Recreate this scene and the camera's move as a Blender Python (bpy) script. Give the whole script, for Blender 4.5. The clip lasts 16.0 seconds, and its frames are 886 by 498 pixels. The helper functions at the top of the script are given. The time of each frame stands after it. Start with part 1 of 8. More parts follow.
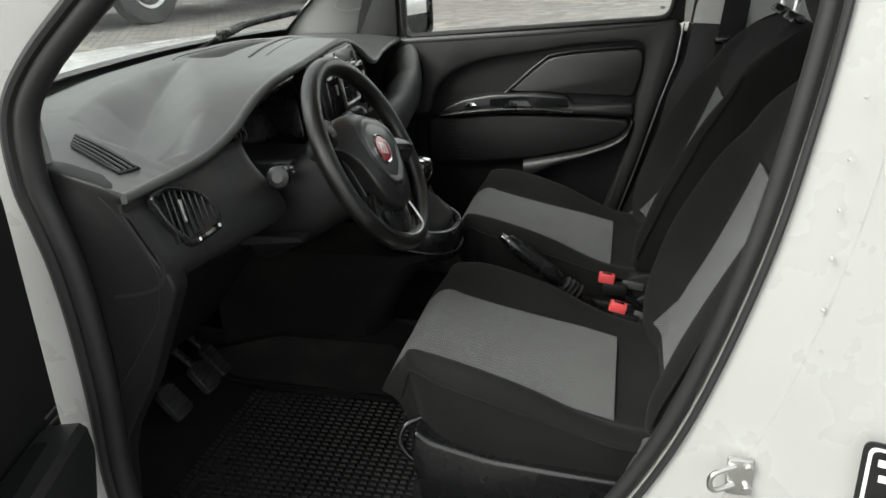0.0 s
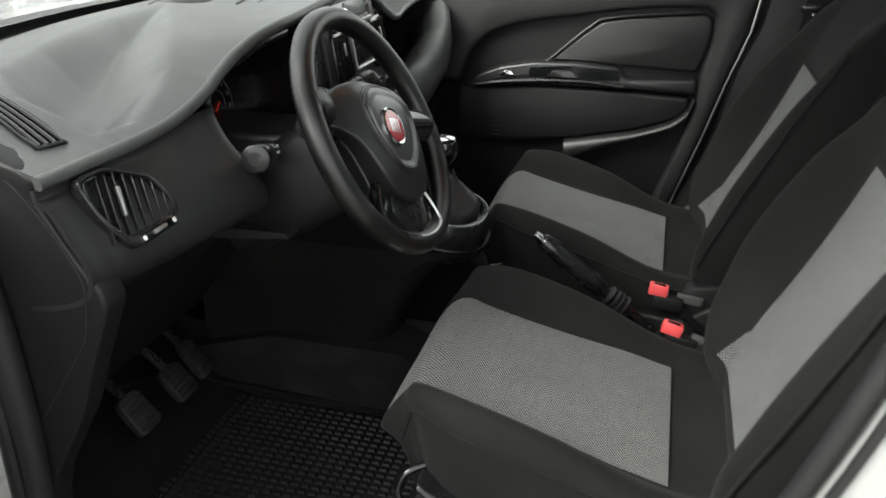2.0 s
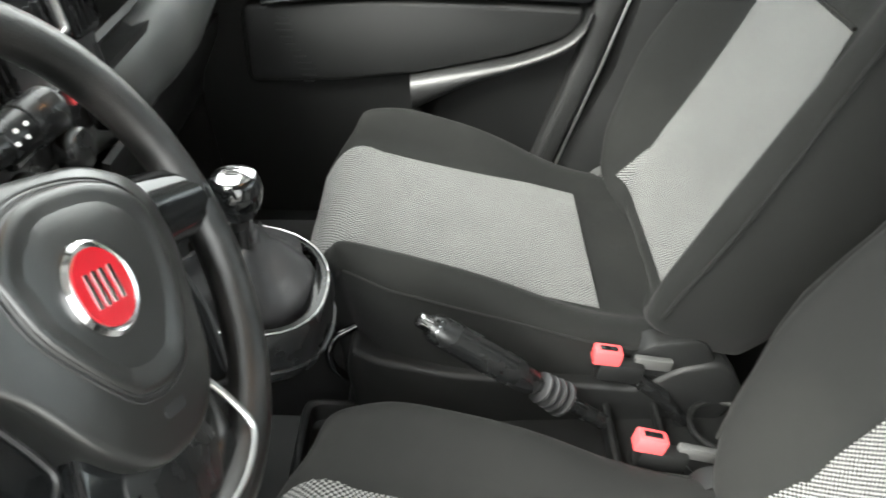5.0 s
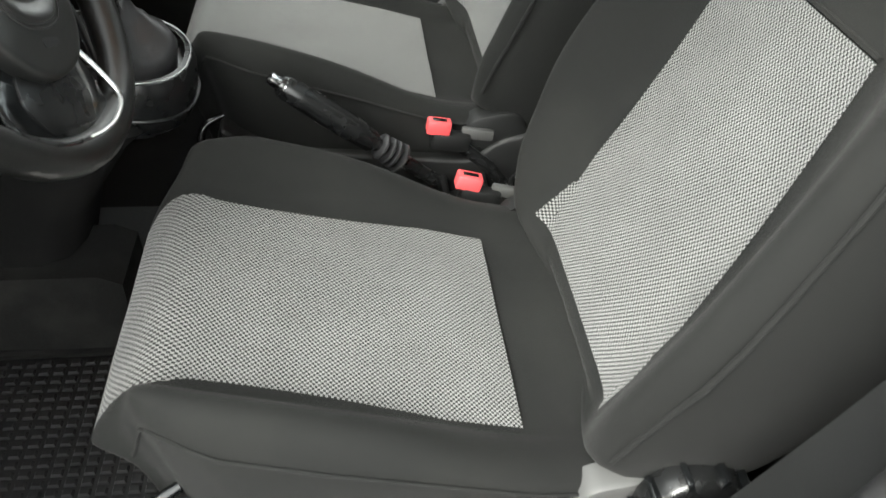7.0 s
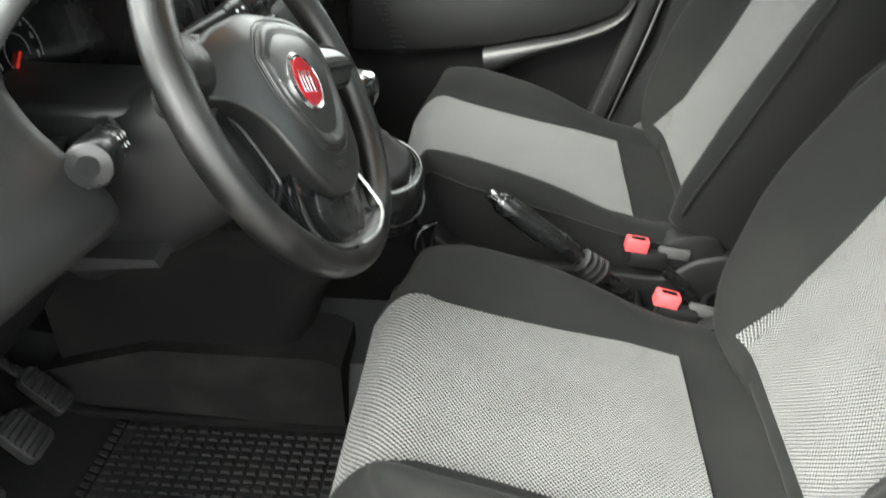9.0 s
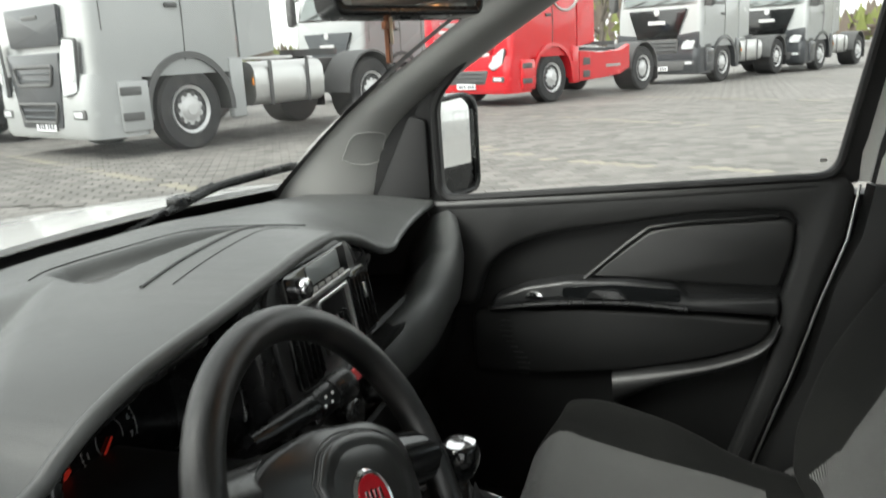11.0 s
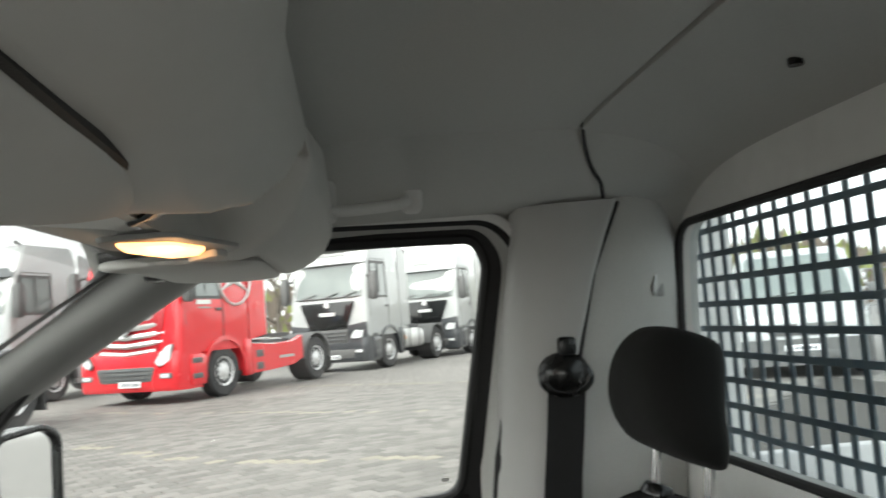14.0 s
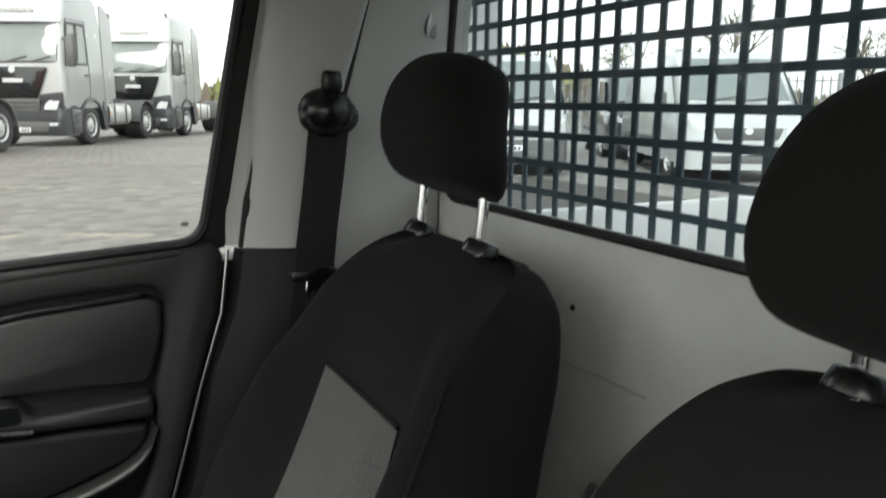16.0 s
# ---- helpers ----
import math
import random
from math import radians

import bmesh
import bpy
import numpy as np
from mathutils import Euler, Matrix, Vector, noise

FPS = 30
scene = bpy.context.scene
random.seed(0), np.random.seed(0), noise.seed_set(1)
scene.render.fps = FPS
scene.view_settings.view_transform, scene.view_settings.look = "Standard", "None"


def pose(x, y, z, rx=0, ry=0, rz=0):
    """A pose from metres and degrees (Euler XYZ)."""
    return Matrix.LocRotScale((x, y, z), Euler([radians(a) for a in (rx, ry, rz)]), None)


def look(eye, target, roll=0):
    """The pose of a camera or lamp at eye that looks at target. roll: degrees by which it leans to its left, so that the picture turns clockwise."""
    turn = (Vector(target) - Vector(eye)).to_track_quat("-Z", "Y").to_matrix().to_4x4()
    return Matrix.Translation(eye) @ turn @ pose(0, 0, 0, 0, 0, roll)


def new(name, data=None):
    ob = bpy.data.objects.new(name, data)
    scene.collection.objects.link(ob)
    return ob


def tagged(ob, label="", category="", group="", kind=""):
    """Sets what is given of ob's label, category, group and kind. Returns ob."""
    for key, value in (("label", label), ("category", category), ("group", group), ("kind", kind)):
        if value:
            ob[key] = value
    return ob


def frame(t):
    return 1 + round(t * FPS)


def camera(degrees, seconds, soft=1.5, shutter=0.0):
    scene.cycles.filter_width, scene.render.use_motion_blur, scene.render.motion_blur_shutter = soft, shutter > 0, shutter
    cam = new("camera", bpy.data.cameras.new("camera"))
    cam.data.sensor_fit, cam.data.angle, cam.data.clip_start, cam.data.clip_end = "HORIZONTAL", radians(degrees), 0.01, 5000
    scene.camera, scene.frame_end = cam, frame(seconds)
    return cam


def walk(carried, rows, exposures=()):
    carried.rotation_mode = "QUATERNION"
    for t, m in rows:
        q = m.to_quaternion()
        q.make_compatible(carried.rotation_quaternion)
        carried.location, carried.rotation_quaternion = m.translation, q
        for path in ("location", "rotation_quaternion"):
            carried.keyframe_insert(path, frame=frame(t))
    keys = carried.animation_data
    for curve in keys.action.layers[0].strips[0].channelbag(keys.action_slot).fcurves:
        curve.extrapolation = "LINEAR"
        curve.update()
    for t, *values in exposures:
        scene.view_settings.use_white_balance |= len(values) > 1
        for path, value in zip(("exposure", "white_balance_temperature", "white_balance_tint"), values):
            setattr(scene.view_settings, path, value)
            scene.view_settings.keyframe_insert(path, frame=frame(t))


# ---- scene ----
cam = camera(58.6, 16.0, soft=1.6, shutter=0.3)
PATH = [
    (0, (-1.624, 0.034, 1.496), (0.175, 0.466, 0.736), -2.2),
    (0.5, (-1.621, 0.029, 1.495), (0.168, 0.481, 0.725), -2.3),
    (1, (-1.605, 0.003, 1.484), (0.163, 0.492, 0.688), -2.2),
    (1.5, (-1.534, 0.005, 1.465), (0.224, 0.496, 0.648), -1.3),
    (2, (-1.343, 0.092, 1.442), (0.405, 0.582, 0.602), -0.2),
    (2.5, (-1.207, 0.158, 1.432), (0.51, 0.666, 0.543), -0.1),
    (3, (-0.985, 0.202, 1.413), (0.667, 0.798, 0.455), -1.2),
    (3.5, (-0.826, 0.236, 1.413), (0.775, 0.878, 0.401), -2.6),
    (4, (-0.721, 0.288, 1.416), (0.889, 0.786, 0.34), -2.6),
    (4.5, (-0.676, 0.296, 1.414), (0.953, 0.552, 0.283), -0.8),
    (5, (-0.658, 0.261, 1.407), (0.97, 0.265, 0.245), 0.9),
    (5.2, (-0.662, 0.245, 1.405), (0.961, 0.182, 0.238), 1.4),
    (7.3, (-0.969, 0.189, 1.338), (0.539, -0.04, 0.044), 3.8),
    (7.5, (-0.978, 0.191, 1.335), (0.521, -0.014, 0.026), 3.8),
    (8, (-0.99, 0.206, 1.343), (0.525, 0.103, 0.041), 2.7),
    (8.5, (-0.988, 0.241, 1.363), (0.587, 0.262, 0.131), 1.1),
    (9, (-0.997, 0.261, 1.397), (0.675, 0.418, 0.311), -0.3),
    (9.5, (-0.992, 0.267, 1.434), (0.764, 0.509, 0.507), -1.1),
    (10, (-0.974, 0.274, 1.483), (0.832, 0.595, 0.686), -1.4),
    (10.2, (-0.958, 0.279, 1.485), (0.86, 0.632, 0.728), -1.5),
    (12.3, (-0.756, 0.038, 1.524), (1.105, 0.772, 1.527), -5.3),
    (12.5, (-0.762, 0.027, 1.523), (1.11, 0.729, 1.569), -5.3),
    (13, (-0.749, 0.022, 1.521), (1.187, 0.508, 1.641), -5.0),
    (13.5, (-0.704, 0.052, 1.533), (1.28, 0.237, 1.695), -4.6),
    (14, (-0.668, 0.095, 1.543), (1.31, -0.151, 1.717), -4.3),
    (14.5, (-0.643, 0.104, 1.545), (1.259, -0.5, 1.669), -3.9),
    (15, (-0.609, 0.107, 1.526), (1.192, -0.763, 1.522), -2.8),
    (15.5, (-0.583, 0.108, 1.494), (1.179, -0.825, 1.34), -1.3),
    (16, (-0.55, 0.135, 1.456), (1.206, -0.747, 1.087), 0.4),
]
EXPOSURES = [(0, 1.68), (1, 1.71), (1.5, 1.76), (2, 2.07), (2.5, 2.76), (3, 2.92), (3.5, 3.12), (4, 3.2), (4.5, 4.2), (5, 4.0), (7.5, 3.18), (8, 3.30), (8.5, 3.68), (9, 3.6), (9.5, 2.95), (10.2, 2.25), (12.3, 1.7), (14, 1.98), (15, 2.05), (15.5, 1.88), (16, 1.60)]
walk(cam, [(t, look(eye, target, roll)) for t, eye, target, roll in PATH], EXPOSURES)

# ---------------------------------------------------------------- light
world = bpy.data.worlds.new("overcast_sky")
scene.world = world
world.use_nodes = True
wn, wl = world.node_tree.nodes, world.node_tree.links
sky = wn.new("ShaderNodeTexSky")
sky.sky_type = "NISHITA"
sky.sun_disc = False
sky.sun_elevation = radians(43)
sky.sun_rotation = radians(-50.5)
sky.dust_density = 2.0
grey_sky = wn.new("ShaderNodeHueSaturation")
grey_sky.inputs["Saturation"].default_value = 0.16
cloud = wn.new("ShaderNodeMix")
cloud.data_type = "RGBA"
cloud.inputs["Factor"].default_value = 0.45
cloud.inputs["B"].default_value = (3.7, 3.95, 4.4, 1)
wl.new(sky.outputs[0], cloud.inputs["A"])
wl.new(cloud.outputs["Result"], grey_sky.inputs["Color"])
tint = wn.new("ShaderNodeVectorMath")
tint.operation = "MULTIPLY"
tint.inputs[1].default_value = (0.99, 1.005, 0.955)
wl.new(grey_sky.outputs[0], tint.inputs[0])
wl.new(tint.outputs[0], wn["Background"].inputs["Color"])
wn["Background"].inputs["Strength"].default_value = 0.15
sun = new("sun", bpy.data.lights.new("sun", "SUN"))
sun.data.energy, sun.data.angle, sun.data.color = 1.2, radians(35), (0.985, 1.0, 0.93)
sun.matrix_world = look((-17.0, 14.0, 21.0), (0, 0, 0))

# ---------------------------------------------------------------- materials
def mat(name, col, rough=0.5, metal=0.0, var=0.12, scale=30.0, bump=0.0, bscale=400.0, coat=0.0, spec=0.5, dirt=None, dscale=6.0, damt=0.0, trans=0.0, emit=None, estr=0.0):
    """Principled material with a coarse and a fine variation of colour and roughness, and fine relief."""
    m = bpy.data.materials.new(name)
    m.use_nodes = True
    n, l = m.node_tree.nodes, m.node_tree.links
    b = n["Principled BSDF"]
    b.inputs["Roughness"].default_value = rough
    b.inputs["Metallic"].default_value = metal
    b.inputs["Specular IOR Level"].default_value = spec
    b.inputs["Coat Weight"].default_value = coat
    b.inputs["Transmission Weight"].default_value = trans
    tc = n.new("ShaderNodeTexCoord")
    fine = n.new("ShaderNodeTexNoise")
    fine.inputs["Scale"].default_value, fine.inputs["Detail"].default_value = scale, 4
    l.new(tc.outputs["Object"], fine.inputs["Vector"])
    ramp = n.new("ShaderNodeMapRange")
    ramp.inputs["To Min"].default_value, ramp.inputs["To Max"].default_value = 1 - var, 1 + var
    l.new(fine.outputs["Fac"], ramp.inputs["Value"])
    mul = n.new("ShaderNodeVectorMath")
    mul.operation = "SCALE"
    mul.inputs[0].default_value = col[:3]
    l.new(ramp.outputs[0], mul.inputs["Scale"])
    out = mul.outputs[0]
    if dirt:
        big = n.new("ShaderNodeTexNoise")
        big.inputs["Scale"].default_value, big.inputs["Detail"].default_value = dscale, 6
        l.new(tc.outputs["Object"], big.inputs["Vector"])
        mr = n.new("ShaderNodeMapRange")
        mr.inputs["From Min"].default_value, mr.inputs["From Max"].default_value = 0.48, 0.72
        mr.inputs["To Max"].default_value = damt
        l.new(big.outputs["Fac"], mr.inputs["Value"])
        mix = n.new("ShaderNodeMix")
        mix.data_type = "RGBA"
        l.new(mr.outputs[0], mix.inputs["Factor"])
        l.new(out, mix.inputs["A"])
        mix.inputs["B"].default_value = (*dirt, 1)
        out = mix.outputs["Result"]
    l.new(out, b.inputs["Base Color"])
    rr = n.new("ShaderNodeMapRange")
    rr.inputs["To Min"].default_value, rr.inputs["To Max"].default_value = max(0.0, rough - 0.06), min(1.0, rough + 0.06)
    l.new(fine.outputs["Fac"], rr.inputs["Value"])
    l.new(rr.outputs[0], b.inputs["Roughness"])
    if bump:
        g = n.new("ShaderNodeTexNoise")
        g.inputs["Scale"].default_value, g.inputs["Detail"].default_value = bscale, 3
        l.new(tc.outputs["Object"], g.inputs["Vector"])
        bp = n.new("ShaderNodeBump")
        bp.inputs["Strength"].default_value, bp.inputs["Distance"].default_value = bump, 0.001
        l.new(g.outputs["Fac"], bp.inputs["Height"])
        l.new(bp.outputs[0], b.inputs["Normal"])
    if emit:
        b.inputs["Emission Color"].default_value = (*emit, 1)
        b.inputs["Emission Strength"].default_value = estr
    return m


def woven(name, dark, light, pitch):
    """Two-tone woven cloth: light threads crossing a dark ground."""
    m = bpy.data.materials.new(name)
    m.use_nodes = True
    n, l = m.node_tree.nodes, m.node_tree.links
    b = n["Principled BSDF"]
    b.inputs["Roughness"].default_value = 0.92
    b.inputs["Specular IOR Level"].default_value = 0.2
    b.inputs["Sheen Weight"].default_value = 0.15
    tc = n.new("ShaderNodeTexCoord")
    mp = n.new("ShaderNodeMapping")
    mp.inputs["Rotation"].default_value = (0, 0, radians(4))
    l.new(tc.outputs["UV"], mp.inputs["Vector"])
    ch = n.new("ShaderNodeTexChecker")
    ch.inputs["Scale"].default_value = 1.0 / pitch
    ch.inputs["Color1"].default_value = (*dark, 1)
    ch.inputs["Color2"].default_value = (*light, 1)
    l.new(mp.outputs[0], ch.inputs["Vector"])
    big = n.new("ShaderNodeTexNoise")
    big.inputs["Scale"].default_value = 14.0
    l.new(tc.outputs["Object"], big.inputs["Vector"])
    mr = n.new("ShaderNodeMapRange")
    mr.inputs["To Min"].default_value, mr.inputs["To Max"].default_value = 0.82, 1.15
    l.new(big.outputs["Fac"], mr.inputs["Value"])
    sc = n.new("ShaderNodeVectorMath")
    sc.operation = "SCALE"
    l.new(ch.outputs["Color"], sc.inputs[0])
    l.new(mr.outputs[0], sc.inputs["Scale"])
    l.new(sc.outputs[0], b.inputs["Base Color"])
    bp = n.new("ShaderNodeBump")
    bp.inputs["Strength"].default_value, bp.inputs["Distance"].default_value = 0.4, 0.0006
    l.new(ch.outputs["Fac"], bp.inputs["Height"])
    l.new(bp.outputs[0], b.inputs["Normal"])
    return m


def glass(name, tint=(1, 1, 1), gloss=0.035):
    m = bpy.data.materials.new(name)
    m.use_nodes = True
    n, l = m.node_tree.nodes, m.node_tree.links
    n.remove(n["Principled BSDF"])
    tr, gl, mx, fr = n.new("ShaderNodeBsdfTransparent"), n.new("ShaderNodeBsdfGlossy"), n.new("ShaderNodeMixShader"), n.new("ShaderNodeLayerWeight")
    tr.inputs[0].default_value = (*tint, 1)
    gl.inputs["Roughness"].default_value = 0.02
    pw, mr = n.new("ShaderNodeMath"), n.new("ShaderNodeMapRange")
    pw.operation = "POWER"
    pw.inputs[1].default_value = 5.0
    mr.inputs["To Min"].default_value, mr.inputs["To Max"].default_value = gloss, 0.6
    l.new(fr.outputs["Facing"], pw.inputs[0])
    l.new(pw.outputs[0], mr.inputs["Value"])
    l.new(mr.outputs[0], mx.inputs[0])
    l.new(tr.outputs[0], mx.inputs[1])
    l.new(gl.outputs[0], mx.inputs[2])
    l.new(mx.outputs[0], n["Material Output"].inputs[0])
    return m


# Base grey raised to hold the sky's sheen on the pad; the plastic is blacker.
DASH = mat("grained_plastic_sheen_grey", (0.060, 0.0625, 0.0615), 0.40, bump=0.35, bscale=900, var=0.10, spec=0.6, dirt=(0.10, 0.10, 0.097), damt=0.25, dscale=9)
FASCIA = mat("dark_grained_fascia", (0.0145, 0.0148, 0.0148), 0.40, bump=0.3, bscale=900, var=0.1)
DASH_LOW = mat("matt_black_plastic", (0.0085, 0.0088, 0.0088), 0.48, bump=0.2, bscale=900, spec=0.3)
TRIM = mat("grey_black_trim", (0.014, 0.0145, 0.015), 0.36, bump=0.15, bscale=700)
HUBSKIN = mat("grey_black_airbag_skin", (0.0095, 0.0098, 0.0095), 0.33, spec=0.8, bump=0.12, bscale=1400, var=0.08)
GREYTAB = mat("grey_plastic_tab", (0.06, 0.06, 0.059), 0.45)
GLOSS = mat("gloss_black_plastic", (0.006, 0.0066, 0.007), 0.12, var=0.05, coat=0.3)
SATIN = mat("satin_black_plastic", (0.008, 0.0083, 0.0085), 0.27, bump=0.03)
LEATHER = mat("worn_black_rim_skin", (0.0035, 0.0037, 0.0035), 0.34, spec=0.6, bump=0.35, bscale=900, dirt=(0.030, 0.027, 0.026), damt=0.5, dscale=22)
BOOT = mat("black_leatherette", (0.02, 0.02, 0.021), 0.38, bump=0.3, bscale=500)
CLOTH = mat("black_seat_cloth", (0.0105, 0.0108, 0.0104), 0.95, spec=0.15, var=0.14, scale=260, bump=0.5, bscale=1600, dirt=(0.024, 0.024, 0.022), damt=0.35, dscale=5)
CLOTH.node_tree.nodes["Principled BSDF"].inputs["Sheen Weight"].default_value = 0.035
CLOTH.node_tree.nodes["Principled BSDF"].inputs["Sheen Roughness"].default_value = 0.35
WEAVE = woven("grey_woven_cloth", (0.010, 0.0102, 0.0102), (0.185, 0.186, 0.182), 0.0029)
RUBBER = mat("black_rubber", (0.015, 0.015, 0.0152), 0.45, bump=0.2, bscale=300, dirt=(0.035, 0.032, 0.03), damt=0.3, dscale=12)
CARPET = mat("dark_carpet", (0.008, 0.008, 0.008), 1.0, spec=0.1, var=0.4, scale=350, bump=0.9, bscale=700, dirt=(0.022, 0.021, 0.02), damt=0.4, dscale=8)
WORN_CARPET = mat("worn_grey_carpet", (0.013, 0.013, 0.0127), 1.0, spec=0.1, var=0.4, scale=350, bump=0.9, bscale=700, dirt=(0.036, 0.035, 0.033), damt=0.5, dscale=9)
SEAL = mat("black_door_seal", (0.010, 0.010, 0.0105), 0.55, bump=0.3, bscale=500)
WHITE = mat("white_car_paint", (0.62, 0.62, 0.61), 0.25, var=0.015, coat=0.6, dirt=(0.52, 0.51, 0.49), damt=0.30, dscale=5)
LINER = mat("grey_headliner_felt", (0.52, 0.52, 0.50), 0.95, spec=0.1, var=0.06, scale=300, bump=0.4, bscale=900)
PILLAR = mat("light_grey_trim_plastic", (0.25, 0.25, 0.243), 0.5, bump=0.15, bscale=800, var=0.03)
VISOR = mat("grey_visor_vinyl", (0.56, 0.555, 0.53), 0.75, bump=0.2, bscale=900, var=0.04)
POSTW = mat("pale_grey_post_plastic", (0.46, 0.456, 0.445), 0.55, bump=0.15, bscale=800, var=0.04, dirt=(0.47, 0.46, 0.44), damt=0.4, dscale=6)
# Van's white at about half tone; the jamb's dimmer light is in the colour.
JAMB = mat("white_paint_jamb_tone", (0.33, 0.33, 0.323), 0.28, var=0.02, scale=12, coat=0.5, dirt=(0.27, 0.26, 0.245), damt=0.22, dscale=6)
PANELW = mat("pale_grey_felt", (0.70, 0.695, 0.675), 0.9, spec=0.15, bump=0.3, bscale=700, var=0.05, dirt=(0.52, 0.51, 0.49), damt=0.3, dscale=7)
CHROME = mat("polished_chrome", (0.75, 0.75, 0.76), 0.12, 1.0, var=0.03)
STEEL = mat("dull_zinc_steel", (0.55, 0.55, 0.54), 0.35, 1.0, var=0.12, scale=60)
RED = mat("deep_red_enamel", (0.42, 0.012, 0.02), 0.2, coat=0.7, var=0.04)
BUCKLE = mat("coral_red_button", (0.75, 0.085, 0.09), 0.4, var=0.05)
WHITEINK = mat("white_print", (0.75, 0.75, 0.73), 0.6)
GREYINK = mat("grey_print", (0.35, 0.35, 0.34), 0.6)
ORANGEINK = mat("orange_print", (0.8, 0.28, 0.04), 0.6)
YELLOWINK = mat("yellow_print", (0.8, 0.65, 0.06), 0.6)
WARN = mat("red_warning_light", (0.4, 0.02, 0.01), 0.4, emit=(1.0, 0.06, 0.03), estr=0.03)
BULB = mat("warm_bulb_lens", (0.9, 0.6, 0.3), 0.4, emit=(1.0, 0.42, 0.12), estr=1.4)
GLASS = glass("clear_glass", (0.93, 0.95, 0.94))
REARGLASS = glass("green_tinted_glass", (0.78, 0.85, 0.87), 0.05)
MIRROR = mat("mirror_silver", (0.85, 0.86, 0.86), 0.02, 1.0, var=0.0)
SCREEN = mat("grey_display", (0.28, 0.30, 0.30), 0.25, var=0.02)
WOOD = mat("brown_varnished_wood", (0.20, 0.075, 0.035), 0.4, var=0.3, scale=90)
BRASS = mat("pale_metal", (0.6, 0.5, 0.38), 0.35, 0.8)
SCUFF = mat("scuffed_grey_skin", (0.045, 0.043, 0.041), 0.6, var=0.5, scale=260, bump=0.6, bscale=500)
BELT = mat("black_webbing", (0.007, 0.007, 0.0075), 0.8, bump=0.5, bscale=900)

# ---------------------------------------------------------------- mesh helpers
def thing(name, label, category, at=(0, 0, 0), group="", kind=""):
    ob = new(name)
    ob.location = at
    ob.empty_display_size = 0.05
    return tagged(ob, label, category, group, kind)


def base_of(ob):
    while ob.parent:
        ob = ob.parent
    return ob.location.copy()


def part(name, bm, material, parent=None, label="", sharp=40, kind="", smooth=True):
    """Links a bmesh, given in place, as one mesh object under a thing or a part."""
    bmesh.ops.recalc_face_normals(bm, faces=bm.faces)
    if parent:
        bm.transform(Matrix.Translation(-base_of(parent)))
    for f in bm.faces:
        f.smooth = smooth
    me = bpy.data.meshes.new(name)
    bm.to_mesh(me)
    bm.free()
    if smooth:
        me.set_sharp_from_angle(angle=radians(sharp))
    me.materials.append(material)
    ob = new(name, me)
    if parent:
        ob.parent = parent
    if label or kind:
        tagged(ob, label, kind=kind)
    return ob


def solo(name, bm, material, label, category, sharp=40, kind="", group=""):
    """A thing of one mesh."""
    return tagged(part(name, bm, material, None, sharp=sharp), label, category, group, kind)


def box(c, s, bev=0.0, seg=2, m=None):
    bm = bmesh.new()
    bmesh.ops.create_cube(bm, size=1)
    bmesh.ops.scale(bm, vec=s, verts=bm.verts)
    if bev:
        bmesh.ops.bevel(bm, geom=list(bm.edges), offset=bev, segments=seg, affect="EDGES", profile=0.5)
    if m is not None:
        bm.transform(m)
    bmesh.ops.translate(bm, vec=c, verts=bm.verts)
    return bm


def cyl(a, b, r, r2=None, n=20, bev=0.0):
    a, b = Vector(a), Vector(b)
    bm = bmesh.new()
    bmesh.ops.create_cone(bm, cap_ends=True, segments=n, radius1=r, radius2=r if r2 is None else r2, depth=(b - a).length)
    if bev:
        rim = [e for e in bm.edges if abs(e.verts[0].co.z - e.verts[1].co.z) < 1e-6]
        bmesh.ops.bevel(bm, geom=rim, offset=bev, segments=2, affect="EDGES", profile=0.5)
    bm.transform(Matrix.Translation((a + b) / 2) @ (b - a).to_track_quat("Z", "Y").to_matrix().to_4x4())
    return bm


def loft(rings, closed=True, cap=True):
    """Skin over rings of equally many points."""
    bm = bmesh.new()
    rows = [[bm.verts.new(p) for p in r] for r in rings]
    n = len(rows[0])
    for a, b in zip(rows, rows[1:]):
        for i in range(n if closed else n - 1):
            j = (i + 1) % n
            bm.faces.new((a[i], a[j], b[j], b[i]))
    if cap and closed:
        bm.faces.new(rows[0][::-1])
        bm.faces.new(rows[-1])
    return bm


def sheet(f, nu, nv, thick=0.0, uv=None):
    """Grid over f(u, v), u and v from 0 to 1; thick: given a back as well. uv: metres along u and v for the cloth pattern."""
    bm = bmesh.new()
    g = [[bm.verts.new(f(i / nu, j / nv)) for j in range(nv + 1)] for i in range(nu + 1)]
    lay = bm.loops.layers.uv.new("UVMap") if uv else None
    for i in range(nu):
        for j in range(nv):
            fc = bm.faces.new((g[i][j], g[i + 1][j], g[i + 1][j + 1], g[i][j + 1]))
            if lay:
                for lp, (a, b) in zip(fc.loops, ((i, j), (i + 1, j), (i + 1, j + 1), (i, j + 1))):
                    lp[lay].uv = (a / nu * uv[0], b / nv * uv[1])
    if thick:
        bmesh.ops.recalc_face_normals(bm, faces=bm.faces)
        bmesh.ops.solidify(bm, geom=list(bm.faces), thickness=thick)
    return bm


